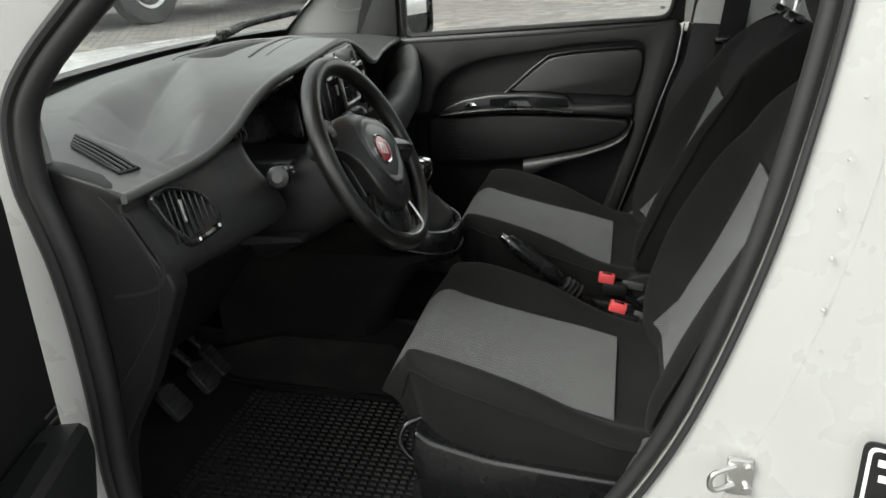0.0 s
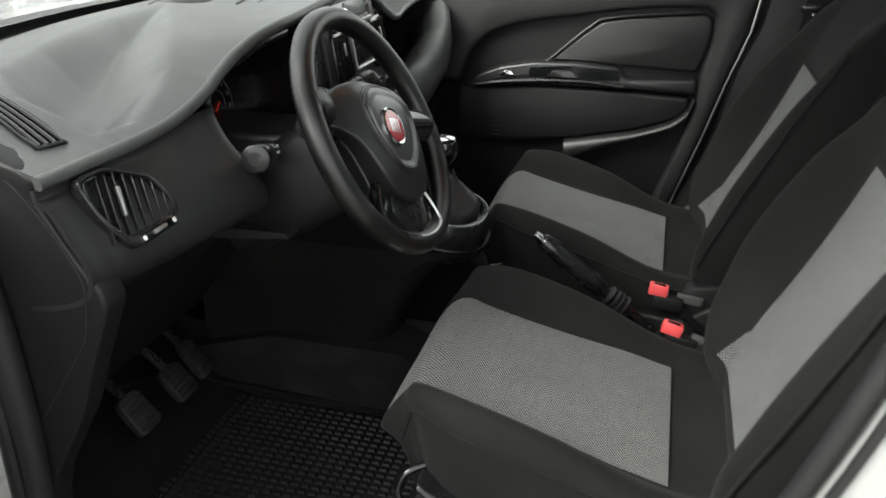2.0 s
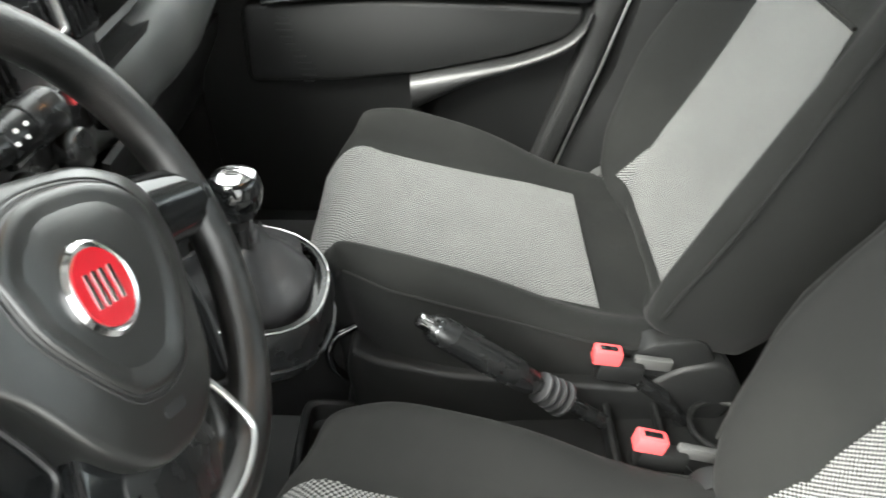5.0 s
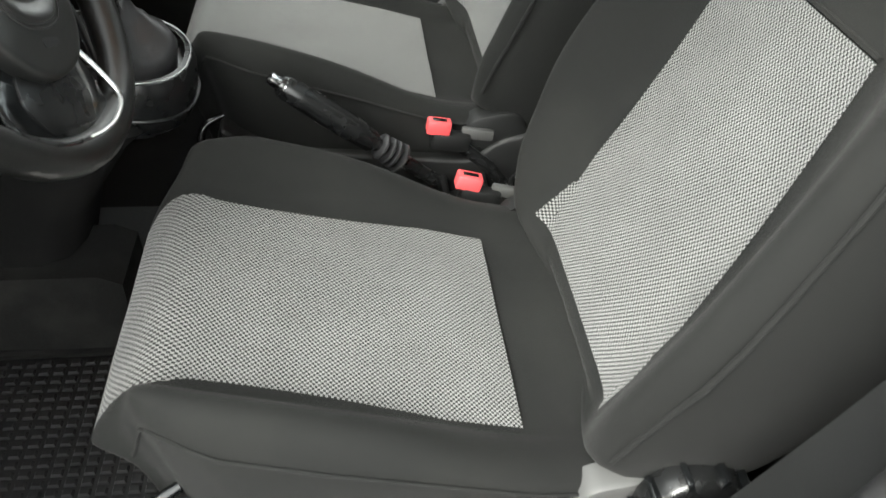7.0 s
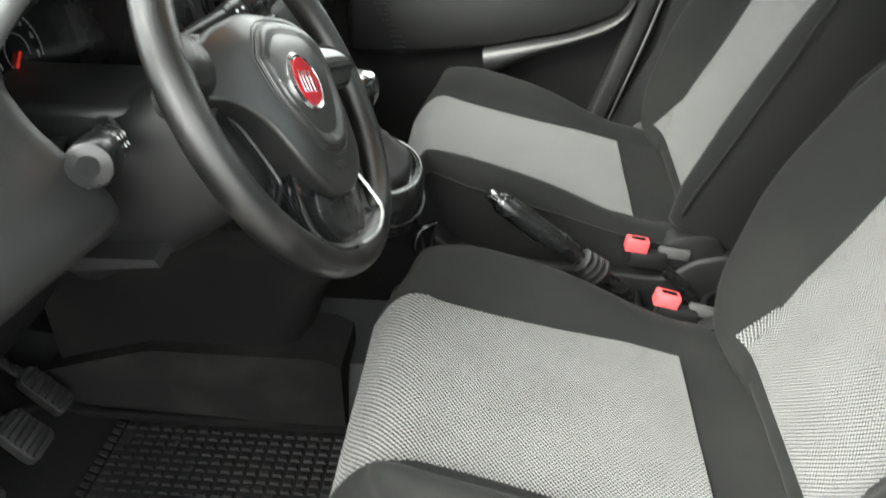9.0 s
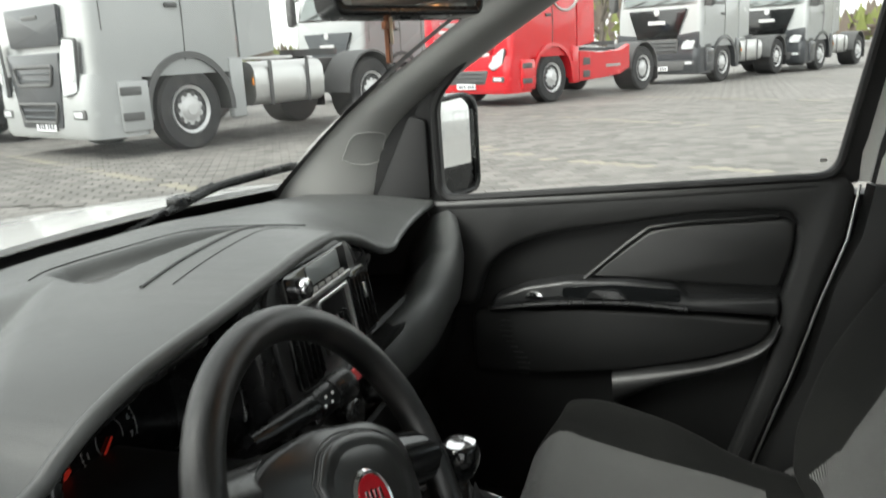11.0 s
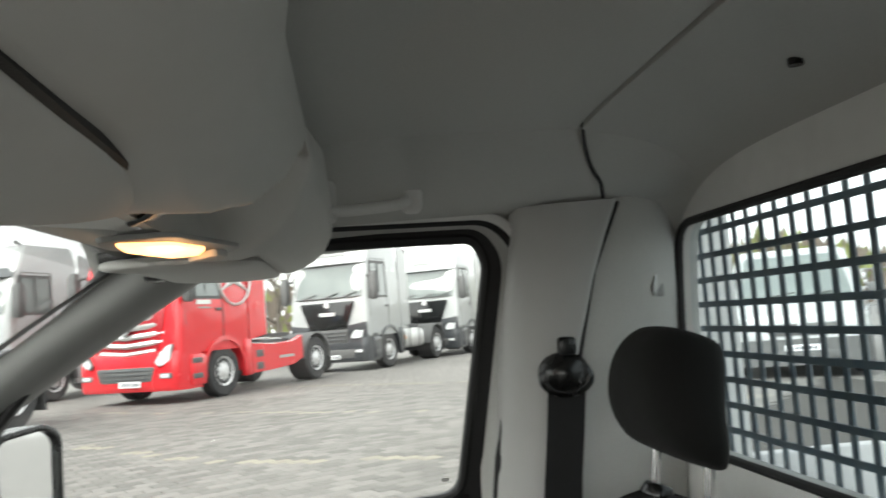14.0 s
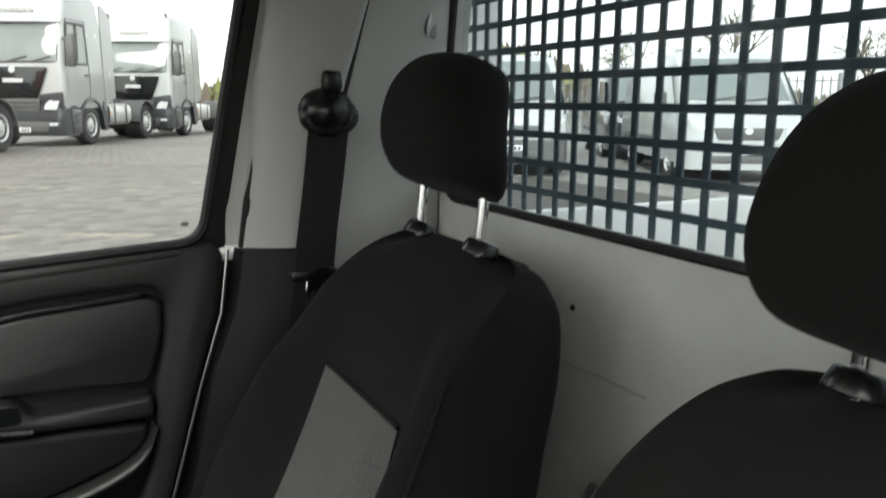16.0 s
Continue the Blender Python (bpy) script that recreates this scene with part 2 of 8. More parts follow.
def tube(path, r, n=10, closed=False):
    """A round bar along a path; r: one radius or one for each point."""
    path = [Vector(p) for p in path]
    rs = r if isinstance(r, (list, tuple)) else [r] * len(path)
    rings, up = [], None
    for i, p in enumerate(path):
        a = path[i - 1] if i or closed else path[0]
        b = path[(i + 1) % len(path)] if i < len(path) - 1 or closed else path[-1]
        d = (b - a).normalized()
        if up is None:
            up = d.orthogonal().normalized()
        up = (up - d * up.dot(d)).normalized()
        side = d.cross(up)
        rings.append([p + rs[i] * (math.cos(q) * up + math.sin(q) * side) for q in (2 * math.pi * k / n for k in range(n))])
    if closed:
        rings.append(rings[0])
        bm = loft(rings, cap=False)
        bmesh.ops.remove_doubles(bm, verts=bm.verts, dist=1e-5)
        return bm
    return loft(rings)


def curve(pts, n=8):
    """Catmull-Rom line through points."""
    p = [Vector(q) for q in pts]
    p = [2 * p[0] - p[1]] + p + [2 * p[-1] - p[-2]]
    out = []
    for i in range(1, len(p) - 2):
        for k in range(n):
            t = k / n
            out.append(0.5 * (2 * p[i] + (p[i + 1] - p[i - 1]) * t + (2 * p[i - 1] - 5 * p[i] + 4 * p[i + 1] - p[i + 2]) * t * t + (3 * p[i] - p[i - 1] - 3 * p[i + 1] + p[i + 2]) * t ** 3))
    return out + [p[-2]]


def slab(outline, depth, m=None, bev=0.0, seg=2, hole=None):
    """A flat shape given by a 2D outline, thickened along z, its rims rounded, then moved by m."""
    bm = bmesh.new()
    vs = [bm.verts.new((x, y, 0)) for x, y in outline]
    if hole:
        hs = [bm.verts.new((x, y, 0)) for x, y in hole]
        es = [bm.edges.new((a, b)) for ring in (vs, hs) for a, b in zip(ring, ring[1:] + ring[:1])]
        bmesh.ops.triangle_fill(bm, use_beauty=True, edges=es)
    else:
        bm.faces.new(vs)
    ext = bmesh.ops.extrude_face_region(bm, geom=list(bm.faces))
    top = [v for v in ext["geom"] if isinstance(v, bmesh.types.BMVert)]
    bmesh.ops.translate(bm, vec=(0, 0, depth), verts=top)
    if bev:
        rim = [e for e in bm.edges if all(abs(v.co.z - depth) < 1e-7 for v in e.verts) and any(abs(f.normal.z) < 0.5 or f.calc_center_median().z < depth - 1e-6 for f in e.link_faces)]
        bmesh.ops.bevel(bm, geom=rim, offset=bev, segments=seg, affect="EDGES", profile=0.5)
    if m is not None:
        bm.transform(m)
    return bm


def flat(pts):
    bm = bmesh.new()
    bm.faces.new([bm.verts.new(p) for p in pts])
    return bm


def rounded(pts, r, n=4):
    """2D outline with its corners rounded by r."""
    out, k = [], len(pts)
    for i in range(k):
        a, p, b = Vector(pts[i - 1]), Vector(pts[i]), Vector(pts[(i + 1) % k])
        ra = min(r, (a - p).length * 0.45, (b - p).length * 0.45)
        s, e = p + (a - p).normalized() * ra, p + (b - p).normalized() * ra
        for j in range(n + 1):
            t = j / n
            out.append(tuple((1 - t) ** 2 * s + 2 * t * (1 - t) * p + t * t * e))
    return out


def rect(w, h, r=0.0, cx=0.0, cy=0.0):
    q = [(cx - w / 2, cy - h / 2), (cx + w / 2, cy - h / 2), (cx + w / 2, cy + h / 2), (cx - w / 2, cy + h / 2)]
    return rounded(q, r) if r else q


def basis(o, ex, ey):
    """The pose whose x and y lie along ex and ey."""
    ex = Vector(ex).normalized()
    ez = ex.cross(Vector(ey)).normalized()
    ey = ez.cross(ex)
    return Matrix.Translation(o) @ Matrix((ex, ey, ez)).transposed().to_4x4()


def lerp(a, b, t):
    return a + (b - a) * t


def smooth_step(a, b, x):
    t = max(0.0, min(1.0, (x - a) / (b - a)))
    return t * t * (3 - 2 * t)


def table(x, rows):
    """Smooth reading between rows of (x, value...)."""
    if x <= rows[0][0]:
        return list(rows[0][1:])
    for a, b in zip(rows, rows[1:]):
        if x <= b[0]:
            t = (x - a[0]) / (b[0] - a[0])
            t = t * t * (3 - 2 * t)
            return [lerp(p, q, t) for p, q in zip(a[1:], b[1:])]
    return list(rows[-1][1:])


def lettering(text, size, m, material, parent, name="lettering", depth=0.0004):
    cu = bpy.data.curves.new(name, "FONT")
    cu.body, cu.size, cu.extrude, cu.align_x, cu.align_y = text, size, depth, "CENTER", "CENTER"
    tmp = new(name, cu)
    me = bpy.data.meshes.new_from_object(tmp.evaluated_get(bpy.context.evaluated_depsgraph_get()))
    bpy.data.objects.remove(tmp)
    bm = bmesh.new()
    bm.from_mesh(me)
    bm.transform(m)
    bpy.data.meshes.remove(me)
    return part(name, bm, material, parent, smooth=False)

# ---------------------------------------------------------------- ground
def ground_z(x):
    return 0.38 - 0.0055 * x


def paving(name):
    """Grey concrete block paving with dark joints, for the yard past the blocks built one by one."""
    m = bpy.data.materials.new(name)
    m.use_nodes = True
    n, l = m.node_tree.nodes, m.node_tree.links
    b = n["Principled BSDF"]
    b.inputs["Roughness"].default_value = 0.7
    tc = n.new("ShaderNodeTexCoord")
    mp = n.new("ShaderNodeMapping")
    mp.inputs["Rotation"].default_value = (0, 0, radians(62))
    l.new(tc.outputs["Object"], mp.inputs["Vector"])
    br = n.new("ShaderNodeTexBrick")
    br.inputs["Scale"].default_value = 1.0
    br.inputs["Brick Width"].default_value, br.inputs["Row Height"].default_value = 0.2, 0.16
    br.inputs["Mortar Size"].default_value = 0.008
    br.inputs["Color1"].default_value = (0.145, 0.138, 0.13, 1)
    br.inputs["Color2"].default_value = (0.20, 0.19, 0.178, 1)
    br.inputs["Mortar"].default_value = (0.04, 0.038, 0.035, 1)
    l.new(mp.outputs[0], br.inputs["Vector"])
    big = n.new("ShaderNodeTexNoise")
    big.inputs["Scale"].default_value, big.inputs["Detail"].default_value = 0.35, 8
    l.new(tc.outputs["Object"], big.inputs["Vector"])
    mr = n.new("ShaderNodeMapRange")
    mr.inputs["To Min"].default_value, mr.inputs["To Max"].default_value = 0.7, 1.3
    l.new(big.outputs["Fac"], mr.inputs["Value"])
    sc = n.new("ShaderNodeVectorMath")
    sc.operation = "SCALE"
    l.new(br.outputs["Color"], sc.inputs[0])
    l.new(mr.outputs[0], sc.inputs["Scale"])
    l.new(sc.outputs[0], b.inputs["Base Color"])
    return m


PAVING = paving("block_paving")
bm = bmesh.new()
R = 600
vs = [bm.verts.new((x, y, ground_z(x))) for x, y in ((-R, -R), (R, -R), (R, R), (-R, R))]
bm.faces.new(vs)
solo("ground", bm, PAVING, "grey concrete block paving of a large vehicle yard", "ground", kind="structure")

# ---------------------------------------------------------------- van shell
van_body = thing("van_body", "white painted van body with scuffed door openings", "van", (0, 0, 0.2), kind="structure")


def yz_slab(outline, x0, x1, bev=0.0, hole=None, seg=2):
    """A shape given in (y, z), reaching from x0 to x1; the rounded rim is on the x1 side."""
    m = Matrix(((0, 0, 1 if x1 > x0 else -1, x0), (1, 0, 0, 0), (0, 1, 0, 0), (0, 0, 0, 1)))
    return slab(outline, abs(x1 - x0), m, bev, seg, hole)


def xz_slab(outline, y0, y1, bev=0.0, hole=None):
    m = Matrix(((1, 0, 0, 0), (0, 0, 1 if y1 > y0 else -1, y0), (0, 1, 0, 0), (0, 0, 0, 1)))
    return slab(outline, abs(y1 - y0), m, bev, 2, hole)


# driver's door opening: edge of the hole, from the roof down the front, along the sill and up the rear post
OPENING = [(0.10, 1.70), (0.36, 1.655), (0.54, 1.53), (0.667, 1.427), (0.76, 1.346), (0.806, 1.279), (0.813, 1.19), (0.800, 1.13), (0.787, 1.07), (0.779, 0.985), (0.778, 0.865), (0.785, 0.70), (0.76, 0.57), (0.68, 0.515), (0.34, 0.50), (0.20, 0.55),
           (0.10, 0.65), (0.013, 0.787), (-0.052, 0.928), (-0.112, 1.126), (-0.142, 1.276), (-0.161, 1.414), (-0.172, 1.55), (-0.16, 1.65), (-0.10, 1.695)]


def inset(pts, d):
    c = Vector((0.35, 1.08))
    return [tuple(Vector(p) + (Vector(p) - c).normalized() * d) for p in pts]


ring0 = [tuple(v.xy) for v in curve([(y, z, 0) for y, z in OPENING + OPENING[:1]], 5)[:-1]]
rows = []
for x, d in ((-0.735, 0.010), (-0.752, 0.016), (-0.761, 0.045), (-0.7725, 0.093), (-0.7765, 0.0945), (-0.778, 0.10), (-0.785, 0.14), (-0.795, 0.18), (-0.808, 0.22), (-0.826, 0.26), (-0.842, 0.31), (-0.848, 0.37), (-0.85, 0.62)):
    rows.append([(x, y, z) for y, z in inset(ring0, d)])
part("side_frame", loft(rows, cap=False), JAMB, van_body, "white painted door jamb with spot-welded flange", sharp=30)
part("door_seal", tube([(-0.742, y, z) for y, z in ring0], [0.011 + 0.007 * smooth_step(0.15, 0.5, y) for y, z in ring0], 12, closed=True), SEAL, van_body, "black ribbed rubber door seal")
part("seal_lip", tube([(-0.758, y, z) for y, z in inset(ring0, 0.016)], [0.005 + 0.004 * smooth_step(0.15, 0.5, y) for y, z in ring0], 8, closed=True), SEAL, van_body)
for x, y, z in ((-0.789, -0.198, 1.324), (-0.789, -0.192, 1.26), (-0.789, -0.190, 1.205), (-0.789, -0.190, 1.15), (-0.789, -0.190, 1.089), (-0.789, -0.194, 1.039), (-0.789, -0.195, 0.981)):
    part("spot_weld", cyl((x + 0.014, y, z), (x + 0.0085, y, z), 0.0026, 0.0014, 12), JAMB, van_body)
part("roof_skin", sheet(lambda u, v: (lerp(-0.72, 0.72, u), lerp(0.42, -0.62, v), 1.83 - 0.11 * abs(2 * u - 1) ** 3 - 0.03 * v * 0), 24, 6, 0.01), WHITE, van_body)
def hood_at(x, v):
    k = (x / 0.8) ** 2
    return (x, lerp(1.24 - 0.18 * k, 2.19 - 0.23 * k, v), 1.226 - 0.050 * v - 0.07 * v * v - 0.012 * abs(x / 0.8) ** 4)


part("hood", sheet(lambda u, v: hood_at(lerp(-0.80, 0.80, u), v), 24, 16, 0.01), WHITE, van_body, "white bonnet")
part("cowl", sheet(lambda u, v: Vector(hood_at(lerp(-0.80, 0.80, u), 0.0)) + Vector((0, 0.012, -0.014 - 0.16 * v)), 24, 3, 0.008), SATIN, van_body, "black cowl under the bonnet edge")
for sx in (-1, 1):
    part("front_wing", yz_slab([(0.86, 0.55), (0.95, 0.75), (0.97, 1.2), (1.05, 1.16), (2.1, 0.9), (2.2, 0.55)], sx * 0.80, sx * 0.85, 0.01), WHITE, van_body)
# passenger side: outer skin behind the door
part("side_frame_far", yz_slab([(-0.62, 0.4), (-0.13, 0.4), (-0.10, 0.62), (-0.16, 0.94), (-0.21, 1.2), (-0.20, 1.70), (-0.62, 1.72)], 0.73, 0.80, 0.01), WHITE, van_body)
part("scuttle", loft([[(x, 1.13 - 0.2 * (x / 0.72) ** 2 + dy, z) for dy, z in ((0.0, 1.178), (0.10, 1.195), (0.20, 1.19), (0.22, 1.13), (0.0, 1.13))] for x in [i * 0.09 - 0.72 for i in range(17)]]), SATIN, van_body, "black plastic scuttle panel")

# striker and sticker on the rear door post
striker = thing("door_striker", "bright zinc door striker bolted to the white post", "striker", (-0.80, -0.13, 0.80))
part("plate", box((-0.784, -0.124, 0.862), (0.008, 0.030, 0.052), 0.003), STEEL, striker)
part("loop", tube(curve([(-0.787, -0.118, 0.877), (-0.802, -0.094, 0.876), (-0.804, -0.088, 0.864), (-0.802, -0.094, 0.851), (-0.787, -0.118, 0.850)], 6), 0.0036, 10), STEEL, striker)
for z in (0.830, 0.860):
    part("bolt", cyl((-0.784, -0.134, z + 0.017), (-0.794, -0.134, z + 0.017), 0.0055, n=8), STEEL, striker)

sticker = thing("sticker", "black sticker with coloured print on the white door post", "sticker", (-0.8235, -0.344, 0.86))
ST = basis((-0.842, -0.340, 0.882), (-0.287, -0.958, 0), (0, 0, 1))
part("film", slab(rect(0.20, 0.14, 0.012), 0.0025, ST), GLOSS, sticker)
part("border", slab(rect(0.188, 0.128, 0.010), 0.0005, ST @ Matrix.Translation((0, 0, 0.0025)), 0.0, hole=rect(0.180, 0.120, 0.008)), WHITEINK, sticker)
for w, y, z, mm in ((0.05, -0.342, 0.975, WHITEINK), (0.04, -0.340, 0.955, WHITEINK), (0.06, -0.347, 0.912, ORANGEINK), (0.05, -0.35, 0.888, YELLOWINK), (0.06, -0.43, 0.975, WHITEINK), (0.05, -0.44, 0.912, ORANGEINK)):
    part("print_bar", slab(rect(w, 0.009, 0.0, -0.40 - y, z - 0.93), 0.0008, ST @ Matrix.Translation((0, 0, 0.0025))), mm, sticker)

# ---------------------------------------------------------------- floor, bulkhead, ceiling, pillars
part_floor = box((0, 0.25, 0.43), (1.52, 1.9, 0.04))
solo("floor", part_floor, CARPET, "dark grey worn carpet of the footwell", "floor", kind="structure")
solo("wall_front", sheet(lambda u, v: (lerp(-0.74, 0.74, u), table(v, [(0, 0.86), (0.3, 1.14), (1, 1.22)])[0], table(v, [(0, 0.452), (0.3, 0.58), (1, 1.16)])[0]), 8, 10, 0.01), CARPET, "dark carpeted toe board and bulkhead", "wall", kind="structure")
solo("wall_sill", loft([[(x, y, z) for x, z in ((-0.76, 0.40), (-0.76, 0.52), (-0.70, 0.535), (-0.66, 0.50), (-0.64, 0.40))] for y in (-0.4, 0.9)]), DASH_LOW, "black plastic sill trim", "sill", kind="structure")
solo("wall_sill_far", loft([[(x, y, z) for x, z in ((0.76, 0.40), (0.76, 0.50), (0.70, 0.505), (0.66, 0.47), (0.64, 0.40))] for y in (-0.4, 0.95)]), DASH_LOW, "black plastic sill trim", "sill", kind="structure")

WINDOW_REAR = rounded([(-0.645, 1.296), (0.645, 1.296), (0.633, 1.516), (0.608, 1.671), (-0.608, 1.671), (-0.633, 1.516)], 0.05, 5)
rear_wall = solo("wall_rear", xz_slab([(-0.76, 0.42), (0.76, 0.42), (0.76, 1.5), (0.70, 1.86), (-0.70, 1.86), (-0.76, 1.5)], -0.50, -0.47, 0.0, hole=[(x, z) for x, z in WINDOW_REAR]), PANELW, "pale grey felt-covered partition behind the seats", "wall", kind="structure")
part("seam", tube([(0.300, -0.4695, 1.112), (0.283, -0.4695, 1.112), (0.210, -0.4695, 1.1145), (0.125, -0.4695, 1.116)], 0.0016, 6), LINER, rear_wall, "thin pressed seam in the felt")
part("plug", cyl((0.272, -0.472, 1.190), (0.272, -0.4665, 1.190), 0.004, 0.0035, 16, 0.0005), TRIM, rear_wall, "small dark plug")
window_rear = thing("window_rear", "rear cab window in a black rubber surround", "window", (0, -0.49, 1.28), kind="structure")
part("window_rubber", tube([(x, -0.468, z) for x, z in WINDOW_REAR], 0.007, 8, closed=True), SEAL, window_rear)
pane = part("pane", flat([(x, -0.487, z) for x, z in WINDOW_REAR]), REARGLASS, window_rear)
pane.visible_shadow = False

guard = thing("window_guard", "dusty blue-grey steel mesh guard with square holes behind the cab window", "window guard", (0, -0.52, 1.27))
MESHBAR = mat("dusty_blue_grey_steel", (0.095, 0.125, 0.148), 0.6, var=0.25, scale=40, dirt=(0.25, 0.25, 0.24), damt=0.35, dscale=45)
vbar = box((0, 0, 0), (0.0118, 0.004, 0.42), 0.001, 1)
hbar = box((0, 0, 0), (1.33, 0.004, 0.0105), 0.001, 1)
meshes = {}
for key, b in (("v", vbar), ("h", hbar)):
    meshes[key] = bpy.data.meshes.new("guard_bar")
    b.to_mesh(meshes[key])
    b.free()
    meshes[key].materials.append(MESHBAR)
for i in range(32):
    ob = new("upright_bar", meshes["v"])
    ob.parent, ob.location = guard, (-0.6415 + 0.0414 * i, 0, 0.215)
for i in range(11):
    ob = new("cross_bar", meshes["h"])
    ob.parent, ob.location = guard, (0, 0.0025, 0.0135 + 0.0415 * i)

# bare seam hook and buttons on the right corner
hook = thing("coat_hook", "small grey metal hook slot in the corner trim", "hook", (0.60, -0.42, 1.57))
part("slot", box((0.601, -0.418, 1.577), (0.012, 0.022, 0.052), 0.005, m=Matrix.Rotation(radians(18), 4, "Z")), PILLAR, hook)
part("tongue", tube(curve([(0.597, -0.414, 1.595), (0.588, -0.410, 1.583), (0.584, -0.405, 1.566), (0.592, -0.408, 1.556)], 5), 0.0035, 8), STEEL, hook)


def head_z(x, y):
    """Height of the cloth ceiling."""
    return 1.815 - 0.045 * max(0.0, (y - 0.0)) - 0.13 * min(1.0, abs(x) / 0.66) ** 6


solo("ceiling", sheet(lambda u, v: (lerp(-0.70, 0.70, u), lerp(-0.243, 0.50, v), head_z(lerp(-0.70, 0.70, u), lerp(-0.243, 0.50, v))), 40, 14, 0.012), LINER, "grey felt headlining", "ceiling", kind="structure")
solo("ceiling_rear", sheet(lambda u, v: (lerp(-0.70, 0.70, u), lerp(-0.50, -0.247, v), head_z(lerp(-0.70, 0.70, u), -0.3) - 0.004 - 0.06 * (1 - v) ** 2), 40, 8, 0.012), LINER, "grey felt panel over the partition", "ceiling", kind="structure")
solo("trim_seam", tube(curve([(-0.53, -0.312, 1.705), (-0.505, -0.29, 1.757), (-0.46, -0.262, 1.796)] + [(x, -0.245, head_z(x, -0.245) - 0.004) for x in (-0.38, -0.2, 0.0, 0.2, 0.36)] + [(0.40, -0.250, 1.792), (0.44, -0.266, 1.764), (0.468, -0.282, 1.745), (0.49, -0.299, 1.731), (0.516, -0.310, 1.712)], 6), 0.003, 6), SEAL, "dark seam across the headlining", "seam", kind="structure")
solo("plug", cyl((0.08, -0.38, 1.798), (0.08, -0.38, 1.776), 0.008, n=12), SATIN, "small black plug in the headlining", "plug")

# roof rails along both sides, under the headlining
for sx, nm in ((-1, "trim_roof_near"), (1, "trim_roof_far")):
    solo(nm, loft([[(sx * 0.735, y, z0 + 0.03)] + [(sx * 0.735, y, z0 + 0.11), (sx * 0.67, y, z0 + 0.115), (sx * 0.37, y, z0 + 0.135), (sx * 0.38, y, z0 + 0.112), (sx * 0.415, y, z0 + 0.092), (sx * 0.45, y, z0 + 0.066), (sx * 0.485, y, z0 + 0.044), (sx * 0.52, y, z0 + 0.030), (sx * 0.56, y, z0 + 0.019), (sx * 0.62, y, z0 + 0.006), (sx * 0.69, y, z0 - 0.004)] for y, z0 in ((-0.45, 1.695), (-0.14, 1.697), (0.2, 1.692), (0.42, 1.665))]), LINER, "grey felt-covered roof rail above the door", "trim", sharp=60, kind="structure")


WS_EDGE = curve([(0.70, 1.13, 1.11), (0.69, 1.06, 1.19), (0.66, 0.93, 1.335), (0.62, 0.66, 1.51), (0.58, 0.43, 1.66), (0.57, 0.38, 1.69)], 6)
WIN_EDGE = curve([(0.74, 0.86, 1.11), (0.735, 0.83, 1.19), (0.72, 0.76, 1.35), (0.69, 0.55, 1.50), (0.64, 0.31, 1.64), (0.63, 0.26, 1.67)], 6)


def pillar_point(i, u, lift=0.0):
    """Place on the rounded inner face of the far windscreen pillar, row i, u from the glass to the door."""
    k = min(int(i), len(WS_EDGE) - 2)
    a, b = WS_EDGE[k].lerp(WS_EDGE[k + 1], i - k), WIN_EDGE[k].lerp(WIN_EDGE[k + 1], i - k)
    return a.lerp(b, u) + Vector((-0.85, -0.40, -0.25)).normalized() * (0.026 * math.sin(math.pi * u) ** 0.7 + lift)


def pillar_on(y, z, lift):
    """Nearest place on that face to a given (y, z)."""
    return min((pillar_point(i / 8, k / 50, lift) for i in range(40, 130) for k in range(51)), key=lambda p: (p.y - y) ** 2 + (p.z - z) ** 2)


pillar_rings = [[pillar_point(i, k / 16) for k in range(17)] + [WIN_EDGE[i] + Vector((0.02, 0.02, 0.01)), WS_EDGE[i] + Vector((0.035, 0.0, -0.01))] for i in range(len(WS_EDGE))]
solo("trim_pillar_front_far", loft(pillar_rings), PILLAR, "light grey plastic windscreen pillar trim", "trim", sharp=55, kind="structure")
near_line = curve([(-0.700, 0.835, 1.16), (-0.700, 0.832, 1.22), (-0.700, 0.828, 1.275), (-0.698, 0.80, 1.335), (-0.695, 0.74, 1.390), (-0.69, 0.66, 1.440), (-0.672, 0.40, 1.66)], 8)
solo("trim_pillar_front_near", tube(near_line, [0.017 - 0.008 * min(1.0, i / 16) for i in range(len(near_line))], 12), PILLAR, "light grey plastic windscreen pillar trim", "trim", kind="structure")
airbag_outline = curve([(0, y, z) for y, z in ((0.888, 1.282), (0.859, 1.327), (0.838, 1.34), (0.796, 1.333), (0.805, 1.305), (0.815, 1.278), (0.835, 1.269), (0.865, 1.272), (0.888, 1.282))], 5)[:-1]
solo("airbag_cover", tube([pillar_on(p.y, p.z, 0.0006) for p in airbag_outline], 0.0011, 6, closed=True), GREYINK, "fine outline of the cap set in the pillar trim", "cap")

